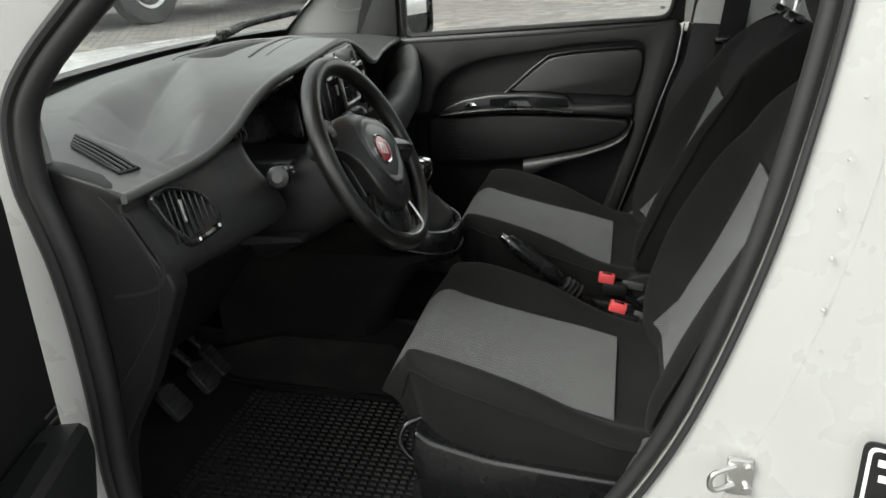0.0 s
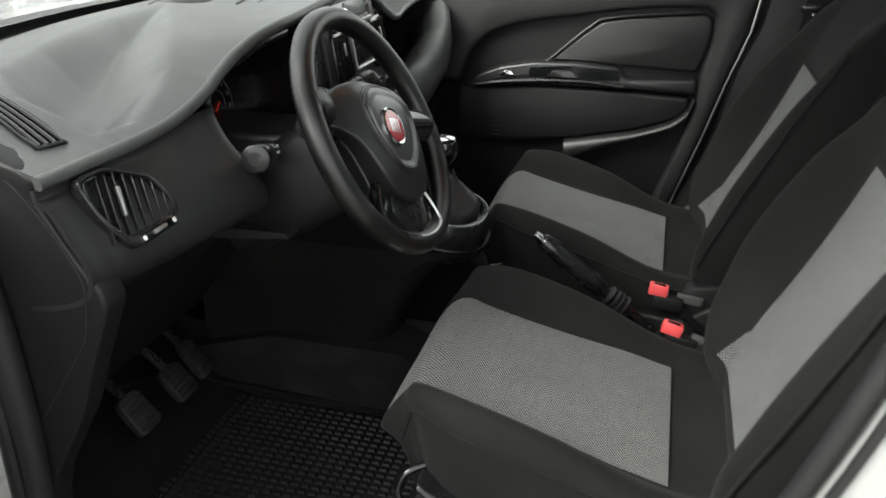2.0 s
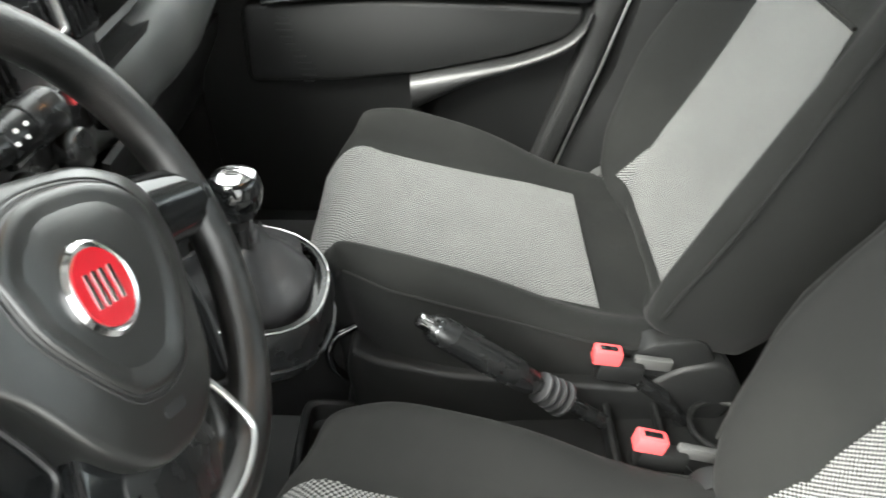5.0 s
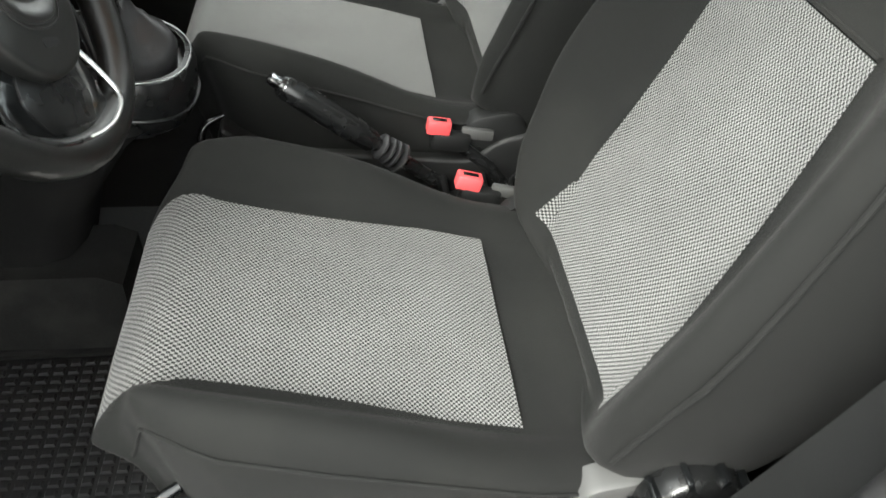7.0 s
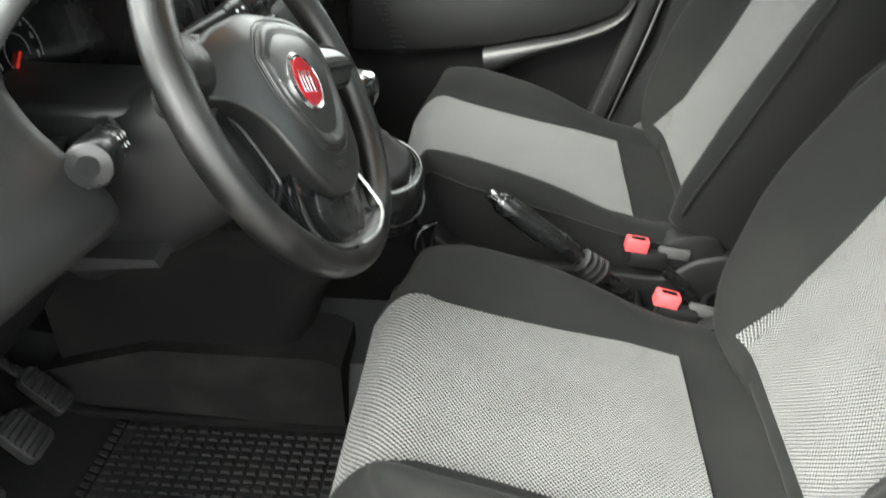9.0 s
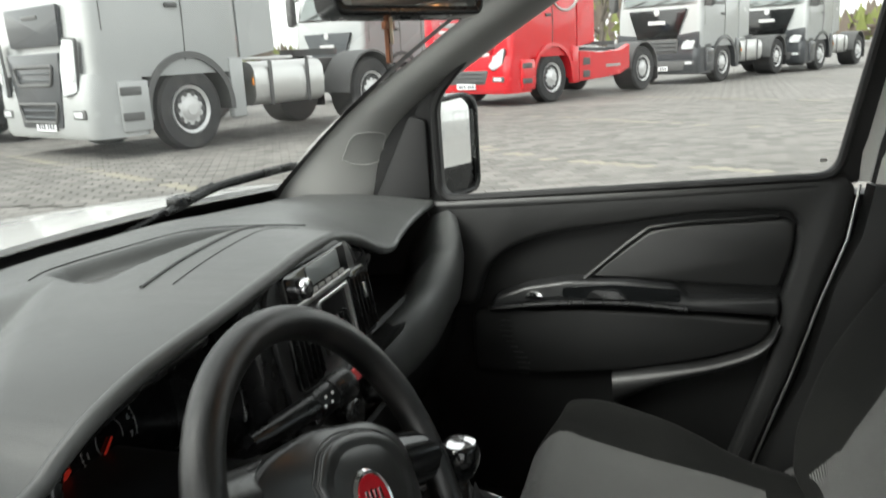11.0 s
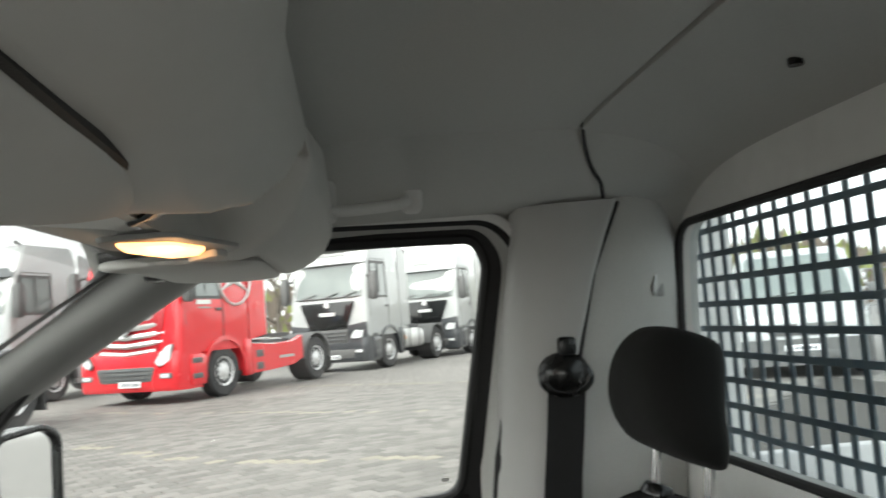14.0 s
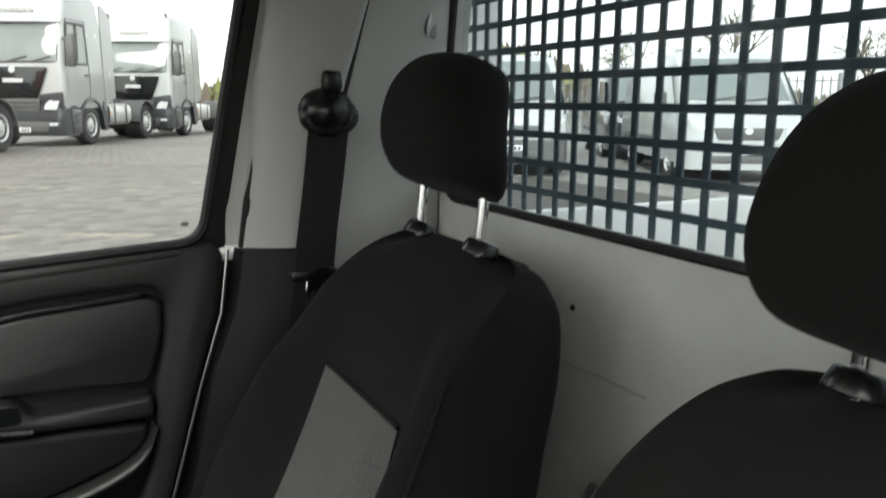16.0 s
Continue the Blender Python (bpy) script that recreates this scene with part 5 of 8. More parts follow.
def oval(rx, ry, z, lift=0.10, dy=0.0, n=32):
    """Oval ring round the lever, its far side higher."""
    return [PC + Vector((rx * math.copysign(abs(math.cos(q)) ** 0.85, math.cos(q)), dy + ry * math.copysign(abs(math.sin(q)) ** 0.85, math.sin(q)), z + lift * ry * math.sin(q) * 2.0)) for q in (2 * math.pi * i / n for i in range(n))]


part("pod_base", loft([[(0.010 + hx * sx, y, z) for sx, y in ((-1, yb), (-1, yf + 0.05), (-0.8, yf + 0.015), (-0.4, yf), (0.4, yf), (0.8, yf + 0.015), (1, yf + 0.05), (1, yb))] for hx, yf, yb, z in ((0.100, 0.58, 0.96, 0.55), (0.100, 0.54, 0.96, 0.68), (0.102, 0.475, 0.96, 0.77), (0.104, 0.43, 0.96, 0.810), (0.098, 0.44, 0.96, 0.822))]), CARPET, pod, "black lower console body", sharp=40)
part("pod", loft([oval(0.070, 0.066, 0.79, 0.05), oval(0.088, 0.084, 0.812), oval(0.097, 0.092, 0.838), oval(0.100, 0.094, 0.868), oval(0.096, 0.090, 0.882), oval(0.088, 0.082, 0.884), oval(0.083, 0.077, 0.868)]), SATIN, pod, "rounded black console pod with a raised rim", sharp=50)
part("pod_ring", tube(oval(0.095, 0.089, 0.8845), 0.0009, 8, closed=True), STEEL, pod, "thin bright ring")
part("pod_seam", tube(oval(0.0975, 0.0925, 0.834), 0.0018, 6, closed=True), TRIM, pod)
rings = []
for k, z, dy in ((0.083, 0.862, 0.0), (0.083, 0.876, 0.0), (0.084, 0.888, -0.001), (0.075, 0.897, -0.004), (0.066, 0.900, -0.006), (0.058, 0.908, -0.008), (0.048, 0.912, -0.010), (0.040, 0.920, -0.011), (0.030, 0.924, -0.012), (0.022, 0.934, -0.013), (0.015, 0.948, -0.014)):
    f = min(1.0, max(0.0, (z - 0.864) / 0.03))
    rings.append([PC + Vector((k * (1 + 0.13 * f * math.sin(5 * q + 40 * z)) * math.cos(q) - 0.15 * max(0, z - 0.90), dy + 0.86 * k * (1 + 0.13 * f * math.sin(5 * q + 40 * z)) * math.sin(q), z + 0.010 * f * math.sin(4 * q + 1) + 0.17 * k * math.sin(q) * (1 - f))) for q in (2 * math.pi * i / 40 for i in range(40))])
part("boot", loft(rings), BOOT, pod, "creased black leatherette boot", sharp=80)
KC = Vector((0.0, 0.466, 0.995))
part("shaft", cyl(KC - Vector((0, 0, 0.065)), KC, 0.010), SATIN, pod)
knob = part("knob", loft([[KC + Vector((r * math.cos(q), r * math.sin(q), h)) for q in (2 * math.pi * i / 24 for i in range(24))] for r, h in ((0.011, -0.024), (0.018, -0.018), (0.0245, -0.004), (0.0265, 0.008), (0.0245, 0.020), (0.019, 0.026), (0.008, 0.028))]), GLOSS, pod, "gloss black ball knob", sharp=60)
part("knob_cap", loft([[KC + Vector((r * math.cos(q), r * math.sin(q), h)) for q in (2 * math.pi * i / 24 for i in range(24))] for r, h in ((0.0205, 0.0262), (0.014, 0.0285), (0.006, 0.0295))]), CHROME, knob, "chrome cap with the gear pattern")
for dx, dy in ((-0.006, 0.0), (0.0, 0.0), (0.006, 0.0)):
    part("gear_mark", box(KC + Vector((dx, dy, 0.0300)), (0.0012, 0.012, 0.0008)), PLATED, knob)

# floor console between the seats, with trays and cup holders
console = thing("floor_console", "black floor console with trays and cup holders", "console", (0.02, 0.1, 0.45))
part("tunnel", loft([[(0.03 + sx * w, y, z) for sx, w, z in ((-1, 0.13, 0.45), (-1, 0.105, zt - 0.03), (-1, 0.085, zt), (1, 0.085, zt), (1, 0.105, zt - 0.03), (1, 0.13, 0.45))] for y, zt in ((-0.46, 0.60), (-0.1, 0.61), (0.15, 0.60), (0.35, 0.575), (0.45, 0.56), (0.75, 0.56), (1.1, 0.60))]), DASH_LOW, console, sharp=50)
part("tray", slab(rect(0.15, 0.20, 0.02, 0.03, -0.05), 0.025, Matrix.Translation((0, 0, 0.611)), 0.006, hole=rect(0.125, 0.175, 0.016, 0.03, -0.05)), DASH_LOW, console)
part("tray_wall", slab(rect(0.15, 0.20, 0.02, 0.03, 0.35), 0.03, Matrix.Translation((0, 0, 0.578)), 0.006, hole=rect(0.125, 0.175, 0.016, 0.03, 0.35)), DASH_LOW, console)
for y in (-0.10,):
    part("cup_ring", tube([(0.04 + 0.042 * math.cos(q), y + 0.042 * math.sin(q), 0.638) for q in (2 * math.pi * i / 28 for i in range(28))], 0.004, 8, closed=True), DASH_LOW, console)
part("divider", box((0.03, -0.02, 0.628), (0.13, 0.006, 0.02), 0.002), DASH_LOW, console)

handbrake = thing("handbrake", "black handbrake lever with a chrome release button", "handbrake", (0.03, 0.05, 0.62))
ha, hb = Vector((-0.017, 0.285, 0.856)), Vector((0.0, 0.155, 0.748))
hd = (hb - ha).normalized()
part("grip", tube([ha + hd * s for s in (0.012, 0.02, 0.05, 0.09, 0.13, 0.165, 0.172)], [0.012, 0.0165, 0.0175, 0.0185, 0.018, 0.0165, 0.012], 16), SATIN, handbrake, "moulded black grip")
part("button", tube([ha - hd * 0.004, ha - hd * 0.002, ha + hd * 0.012, ha + hd * 0.016], [0.005, 0.0085, 0.0095, 0.009], 14), CHROME, handbrake, "chrome button")
part("collar", tube([ha + hd * 0.016, ha + hd * 0.020, ha + hd * 0.026], [0.0145, 0.0155, 0.014], 14), CHROME, handbrake)
part("lever", cyl(hb - hd * 0.01, hb + hd * 0.12, 0.010), SATIN, handbrake)
for i, s in enumerate((0.178, 0.19, 0.20, 0.212)):
    part("gaiter_fold", tube([ha + hd * (s + k * 0.003) for k in range(4)], [0.014, 0.0195 + 0.001 * i, 0.0195 + 0.001 * i, 0.014], 14), BOOT, handbrake)


def buckle(at, lean, label):
    b = thing("belt_buckle", label, "belt buckle", at, group="belt buckles")
    m = Matrix.Translation(at) @ lean
    part("housing", box((0, 0, 0), (0.022, 0.060, 0.030), 0.006, m=m @ Matrix.Translation((0, -0.012, -0.022))), DASH_LOW, b)
    part("button", box((0, 0, 0), (0.020, 0.036, 0.022), 0.003, m=m @ Matrix.Translation((0, 0.010, 0.0))), BUCKLE, b, "coral red release button")
    part("slot", box((0, 0, 0), (0.008, 0.022, 0.005), 0.001, m=m @ Matrix.Translation((0.0, 0.010, 0.0095))), GLOSS, b)
    part("bracket", box((0, 0, 0), (0.010, 0.050, 0.018), 0.003, m=m @ Matrix.Translation((0.004, -0.052, -0.008))), GREYTAB, b)
    part("stem", tube([m @ Vector((0, -0.03, -0.03)), m @ Vector((0, -0.08, -0.06)), m @ Vector((0, -0.12, -0.10))], 0.010, 8), SATIN, b)
    return b


buckle((0.070, 0.046, 0.728), Matrix.Rotation(radians(8), 4, "X"), "red seat belt buckle beside the passenger seat")
buckle((-0.062, 0.018, 0.720), Matrix.Rotation(radians(14), 4, "X"), "red seat belt buckle beside the driver seat")

# ---------------------------------------------------------------- footwell
def matz(x, y):
    return 0.462 + 0.10 * smooth_step(0.86, 1.12, y)


mat_thing = thing("rubber_mat", "black ribbed rubber floor mat with a raised rim", "floor mat", (-0.33, 0.65, 0.455))
MO = rounded([(-0.60, 0.16), (-0.12, 0.16), (-0.11, 0.60), (-0.135, 0.98), (-0.35, 1.08), (-0.52, 1.02), (-0.55, 0.86), (-0.61, 0.72)], 0.05)
part("base", sheet(lambda u, v: (lerp(-0.61, -0.11, u), lerp(0.16, 1.06, v), matz(0, lerp(0.16, 1.06, v))), 8, 30, 0.008), RUBBER, mat_thing)
part("rim", tube([(x, y, matz(x, y) + 0.012) for x, y in MO], 0.007, 8, closed=True), CARPET, mat_thing)
bmr = bmesh.new()
for i in range(30):
    x = -0.585 + 0.0155 * i
    for a, b in zip([0.20 + 0.02 * k for k in range(41)], [0.215 + 0.02 * k for k in range(41)]):
        if b > 1.0 or (x < -0.54 and b > 0.85):
            continue
        z = matz(x, a) + 0.003
        q = [bmr.verts.new(p) for p in ((x, a, z), (x + 0.011, a, z), (x + 0.011, b, matz(x, b) + 0.003), (x, b, matz(x, b) + 0.003), (x + 0.002, a + 0.002, z + 0.004), (x + 0.009, a + 0.002, z + 0.004), (x + 0.009, b - 0.002, matz(x, b) + 0.007), (x + 0.002, b - 0.002, matz(x, b) + 0.007))]
        for f in ((4, 5, 6, 7), (0, 1, 5, 4), (1, 2, 6, 5), (2, 3, 7, 6), (3, 0, 4, 7)):
            bmr.faces.new([q[k] for k in f])
part("ribs", bmr, RUBBER, mat_thing, "small raised rubber blocks", kind="stuff")

solo("carpet_step", loft([[(x, y, z) for y, z in ((0.50, 0.45), (0.50, 0.60), (0.53, 0.615), (0.80, 0.615), (0.98, 0.56), (1.02, 0.45))] for x in (-0.115, -0.05, 0.0)]), WORN_CARPET, "worn grey carpet over the tunnel side", "carpet", kind="structure")


def pedal(x, y, z, w, h, worn):
    p = thing("pedal", "black rubber pedal, worn grey and dusty", "pedal", (x, y, z), group="foot pedals")
    m = Matrix.Translation((x, y, z)) @ Matrix.Rotation(radians(50), 4, "X")
    part("pad", slab(rounded([(-w / 2, -h / 2), (w / 2, -h / 2), (w / 2 * 0.9, h / 2), (-w / 2 * 0.9, h / 2)], 0.014), 0.014, m @ Matrix.Translation((0, 0, -0.014)), 0.004), worn, p)
    for i in range(6):
        part("groove", box((0, 0, 0), (w * 0.8, 0.004, 0.005), 0.001, 1, m=m @ Matrix.Translation((0, -h * 0.36 + h * 0.145 * i, 0.002))), RUBBER, p)
    part("arm", tube(curve([m @ Vector((0, h * 0.3, -0.01)), Vector((x, y + 0.10, z + 0.10)), Vector((x, y + 0.13, z + 0.26))], 6), 0.009, 8), SATIN, p)
    return p


WORN = mat("dusty_worn_rubber", (0.014, 0.014, 0.014), 0.5, var=0.3, scale=50, dirt=(0.075, 0.072, 0.066), damt=0.6, dscale=40)
pedal(-0.386, 0.915, 0.600, 0.060, 0.075, WORN)
pedal(-0.278, 0.905, 0.597, 0.060, 0.070, WORN)
pedal(-0.162, 0.945, 0.569, 0.045, 0.085, WORN)

# ---------------------------------------------------------------- passenger door
door = thing("door_1", "closed black passenger door trim with a long armrest and pull handle", "door", (0.74, 0.3, 0.5), kind="structure")
part("door_shell", yz_slab([(-0.18, 1.20), (0.72, 1.16), (0.76, 0.9), (0.72, 0.5), (0.04, 0.5), (-0.04, 0.62), (-0.135, 0.94)], 0.80, 0.742, 0.004), DASH_LOW, door)
arch = [(0.76, 1.170), (0.70, 1.184), (0.55, 1.190), (0.31, 1.207), (0.08, 1.225), (-0.085, 1.236), (-0.108, 1.216), (-0.095, 1.119), (-0.057, 1.0), (-0.012, 0.838), (0.045, 0.66), (0.09, 0.52), (0.13, 0.52), (0.09, 0.66), (0.045, 0.80), (0.024, 0.87), (0.010, 0.945), (0.008, 1.001), (-0.012, 1.085), (-0.014, 1.150), (0.004, 1.170), (0.08, 1.169), (0.19, 1.160), (0.304, 1.142), (0.423, 1.126), (0.484, 1.112), (0.539, 1.090), (0.578, 1.058), (0.602, 1.018), (0.615, 0.96), (0.76, 0.95)]
part("upper_band", yz_slab(rounded(arch, 0.02, 3), 0.742, 0.705, 0.012, seg=3), FASCIA, door, "satin grained upper band", sharp=50)
part("sill_roll", tube(curve([(0.722, 0.76, 1.170), (0.720, 0.62, 1.178), (0.720, 0.30, 1.196), (0.720, 0.0, 1.218), (0.722, -0.09, 1.224)], 6), 0.016, 12), FASCIA, door)
pad_o = rounded([(0.385, 1.022), (0.302, 1.093), (0.256, 1.128), (0.187, 1.139), (0.005, 1.154), (-0.012, 1.140), (-0.010, 1.09), (0.012, 1.012), (0.10, 1.016), (0.22, 1.020)], 0.018, 3)
part("elbow_pad", yz_slab(pad_o, 0.742, 0.722, 0.008), FASCIA, door, "raised padded panel", sharp=50)
part("pad_edge", tube([(0.722, y, z) for y, z in [(0.390, 1.020), (0.305, 1.096), (0.258, 1.133), (0.187, 1.144), (0.02, 1.158)]], 0.004, 6), FASCIA, door)
arm_o = rounded([(0.590, 0.952), (0.575, 0.980), (0.508, 1.007), (0.42, 1.023), (0.299, 1.026), (0.203, 1.016), (0.180, 0.990), (0.012, 1.000), (0.010, 0.962), (0.178, 0.966), (0.297, 0.975), (0.42, 0.970)], 0.012, 3)
armrest = part("armrest", yz_slab(arm_o, 0.742, 0.700, 0.008), TRIM, door, "long armrest with a pull recess", sharp=50)
part("armrest_edge", tube(curve([(0.698, 0.585, 0.956), (0.697, 0.45, 0.974), (0.697, 0.30, 0.980), (0.697, 0.182, 0.972)], 6), 0.006, 8), SATIN, armrest)
part("pull_recess", yz_slab(rounded([(0.430, 0.986), (0.430, 1.009), (0.323, 1.018), (0.199, 1.012), (0.195, 0.986)], 0.008), 0.7005, 0.698), GLOSS, armrest)
part("inner_lever", yz_slab(rounded([(0.385, 0.986), (0.37, 1.006), (0.32, 1.008), (0.295, 0.987)], 0.008), 0.699, 0.690, 0.003), SATIN, armrest)
part("window_switch", yz_slab(rounded([(0.512, 0.986), (0.497, 0.999), (0.478, 0.999), (0.466, 0.987)], 0.006), 0.701, 0.692, 0.003), CHROME, armrest, "bright window switch")
low_o = rounded([(0.63, 0.945), (0.40, 0.958), (0.17, 0.958), (0.022, 0.950), (0.020, 0.925), (0.048, 0.894), (0.15, 0.858), (0.32, 0.822), (0.46, 0.805), (0.63, 0.80)], 0.02, 3)
part("lower_bulge", yz_slab(low_o, 0.742, 0.715, 0.010), DASH_LOW, door, sharp=50)
pocket_top = curve([(0, y, z) for y, z in ((0.330, 0.818), (0.23, 0.838), (0.14, 0.858), (0.062, 0.888), (0.026, 0.920), (0.014, 0.955))], 6)
pocket_low = curve([(0, y, z) for y, z in ((0.326, 0.755), (0.235, 0.802), (0.145, 0.834), (0.070, 0.862), (0.030, 0.890), (0.006, 0.940))], 6)
part("map_pocket", loft([[(0.742, a.y, a.z), (0.706, a.y, a.z - 0.001)] + [(0.706 - 0.014 * math.sin(math.pi * k / 6) ** 0.6, lerp(a.y, b.y, k / 6), lerp(a.z, b.z, k / 6)) for k in range(1, 6)] + [(0.706, b.y, b.z), (0.742, b.y, b.z)] for a, b in zip(pocket_top, pocket_low)]), FASCIA, door, "map pocket with a raised lip", sharp=50)
for i in range(11):
    part("grille_bar", yz_slab(rect(0.022 + 0.006 * math.sin(i), 0.003, 0.0, 0.555 - 0.0035 * i + 0.008 * math.sin(i * 0.6), 0.926 - 0.0120 * i), 0.7155, 0.7125), TRIM, door)
# window frame and pane
GL = rounded([(0.690, 1.190), (-0.075, 1.236), (-0.140, 1.630), (-0.120, 1.672), (0.245, 1.676), (0.46, 1.640), (0.683, 1.40)], 0.035, 5)


def leaned(bm):
    for v in bm.verts:
        v.co.x -= 0.17 * max(0.0, v.co.z - 1.2)
    return bm


GO2 = rounded([(0.735, 1.170), (-0.135, 1.222), (-0.200, 1.630), (-0.165, 1.696), (0.255, 1.692), (0.475, 1.656), (0.735, 1.375)], 0.04, 5)
part("window_frame", leaned(yz_slab(GO2, 0.765, 0.722, 0.006, hole=GL)), SEAL, door, "black window frame", sharp=40)
part("frame_front", leaned(yz_slab(rounded([(0.90, 1.17), (0.73, 1.17), (0.695, 1.40), (0.47, 1.646), (0.48, 1.668), (0.90, 1.26)], 0.01), 0.765, 0.724, 0.004)), SEAL, door)


def run_up(d, x):
    """Line round the rear and top of the window, d outside the glass."""
    return [(x, y, z) for y, z in rounded([(-0.075 - d, 1.225), (-0.140 - d, 1.635), (-0.120 - 0.5 * d, 1.676 + 0.42 * d), (0.245, 1.680 + 0.42 * d), (0.46 + 0.2 * d, 1.645 + 0.42 * d)], 0.05 + d, 6)][5:-5]


part("frame_lip", leaned(loft([[Vector(a), Vector(b), Vector(b) + Vector((0.03, 0, 0)), Vector(a) + Vector((0.03, 0, 0))] for a, b in zip([(0.728, -0.097, 1.225)] + run_up(0.022, 0.726) + [(0.726, 0.466, 1.657)], [(0.716, -0.128, 1.225)] + run_up(0.052, 0.712) + [(0.712, 0.475, 1.670)])])), LINER, door, "pale grey door frame edge", sharp=30)
part("window_seal", leaned(tube([(0.716, y, z) for y, z in GL], 0.009, 8, closed=True)), SEAL, door)
pane = part("pane", leaned(flat([(0.746, y, z) for y, z in GL])), GLASS, door)
pane.visible_shadow = False
part("etched_mark", leaned(yz_slab(rect(0.012, 0.007, 0.002, -0.053, 1.262), 0.7438, 0.7436)), GREYINK, door)
part("mirror_sail", leaned(yz_slab(rounded([(0.835, 1.185), (0.708, 1.190), (0.700, 1.36), (0.735, 1.37)], 0.01), 0.722, 0.706, 0.004)), SEAL, door, "black mirror sail panel")
# grey felt edge framing the opening
part("body_seal", leaned(tube([(0.700, -0.136, 1.225)] + run_up(0.060, 0.700) + [(0.700, 0.478, 1.675)], 0.009, 8)), SEAL, door, "black rubber body seal")
part("opening_lip", leaned(tube([(0.70, -0.150, 1.225)] + run_up(0.074, 0.697), 0.010, 8)), PANELW, door)
part("sill_strip", tube([(0.703, -0.112, 1.222), (0.703, -0.098, 1.119), (0.703, -0.060, 1.0), (0.703, -0.014, 0.838), (0.703, 0.042, 0.66), (0.703, 0.085, 0.52)], 0.0028, 6), STEEL, door, "thin pale edge of the door")

mirror = thing("wing_mirror", "black door mirror with two stacked panes", "wing mirror", (0.80, 0.72, 1.2))
MM = basis((0.893, 0.702, 1.283), (0.83, -0.55, 0.0), (0.03, 0.05, 1.0))
MK = Matrix.Diagonal((0.88, 0.95, 1.0, 1.0))
MM = MM @ MK
part("housing", slab(rounded([(-0.085, -0.13), (0.075, -0.12), (0.085, 0.10), (0.05, 0.125), (-0.06, 0.115), (-0.09, 0.08)], 0.035), -0.07, MM, 0.0), SATIN, mirror)
part("mirror_rim", slab(rounded([(-0.085, -0.13), (0.075, -0.12), (0.085, 0.10), (0.05, 0.125), (-0.06, 0.115), (-0.09, 0.08)], 0.035), 0.012, MM, 0.004, hole=rounded([(-0.074, -0.118), (0.064, -0.108), (0.073, 0.09), (0.045, 0.112), (-0.055, 0.102), (-0.078, 0.07)], 0.03)), SATIN, mirror)
part("main_glass", slab(rounded([(-0.078, -0.052), (0.068, -0.048), (0.074, 0.09), (0.045, 0.113), (-0.055, 0.103), (-0.079, 0.07)], 0.02), 0.003, MM @ Matrix.Rotation(radians(2), 4, "Y")), MIRROR, mirror)
part("wide_glass", slab(rounded([(-0.075, -0.119), (0.065, -0.109), (0.068, -0.056), (-0.078, -0.060)], 0.02), 0.003, MM @ Matrix.Rotation(radians(4), 4, "X")), MIRROR, mirror)
part("arm", box((0.80, 0.765, 1.20), (0.14, 0.05, 0.05), 0.015), SATIN, mirror)

# ---------------------------------------------------------------- seat belt on the far post
belt = thing("seat_belt", "black seat belt hanging from the door post guide", "seat belt", (0.64, -0.28, 1.0))
part("guide_track", slab(rounded([(-0.012, -0.05), (0.012, -0.05), (0.012, 0.05), (-0.012, 0.05)], 0.011), 0.0015, basis((0.5835, -0.256, 1.525), (0.18, -0.98, 0.0), (-0.20, 0.02, 1)), 0.0, hole=rounded([(-0.0095, -0.0475), (0.0095, -0.0475), (0.0095, 0.0475), (-0.0095, 0.0475)], 0.009)), GREYINK, belt)
part("guide_bolt", box((0.586, -0.250, 1.484), (0.02, 0.03, 0.03), 0.006), SATIN, belt)
part("d_ring", tube([Vector((0.585, -0.245, 1.432)) + Vector((0.012 * math.cos(q) * -0.3, -0.036 * math.cos(q), 0.022 * math.sin(q))) for q in (2 * math.pi * i / 28 for i in range(28))], 0.009, 10, closed=True), SATIN, belt, "black plastic belt guide")
dome = []
for k in range(7):
    a = radians(90 * k / 6)
    dome.append([(0.600 - 0.034 * math.sin(a), -0.245 + 0.043 * math.cos(a) * math.cos(q), 1.440 + 0.036 * math.cos(a) * math.sin(q)) for q in (2 * math.pi * i / 22 for i in range(22))] if k < 6 else [(0.566, -0.245 + 0.002 * math.cos(q), 1.440 + 0.002 * math.sin(q)) for q in (2 * math.pi * i / 22 for i in range(22))])
part("ring_cover", loft(dome), SATIN, belt, "domed black belt guide cover", sharp=60)
part("webbing", loft([[(x, y - 0.031, z), (x, y + 0.031, z), (x - 0.003, y + 0.031, z), (x - 0.003, y - 0.031, z)] for x, y, z in ((0.586, -0.245, 1.425), (0.596, -0.238, 1.34), (0.610, -0.228, 1.24), (0.618, -0.222, 1.17), (0.64, -0.20, 0.95), (0.66, -0.16, 0.60))]), BELT, belt, sharp=20)
part("webbing_rear", loft([[(x, y - 0.024, z), (x, y + 0.024, z), (x - 0.003, y + 0.024, z), (x - 0.003, y - 0.024, z)] for x, y, z in ((0.598, -0.252, 1.425), (0.622, -0.236, 1.2), (0.66, -0.20, 0.7), (0.68, -0.19, 0.5))]), BELT, belt, sharp=20)
tongue = part("tongue", box((0.606, -0.222, 1.190), (0.012, 0.075, 0.018), 0.004), SATIN, belt)
part("tongue_blade", box((0.604, -0.222, 1.163), (0.003, 0.026, 0.045), 0.001, 1), CHROME, tongue)

# ---------------------------------------------------------------- overhead console, visors, lamp, mirror
over = thing("overhead_console", "grey moulded overhead shelf with a map lamp", "overhead console", (0, 0.25, 1.6))


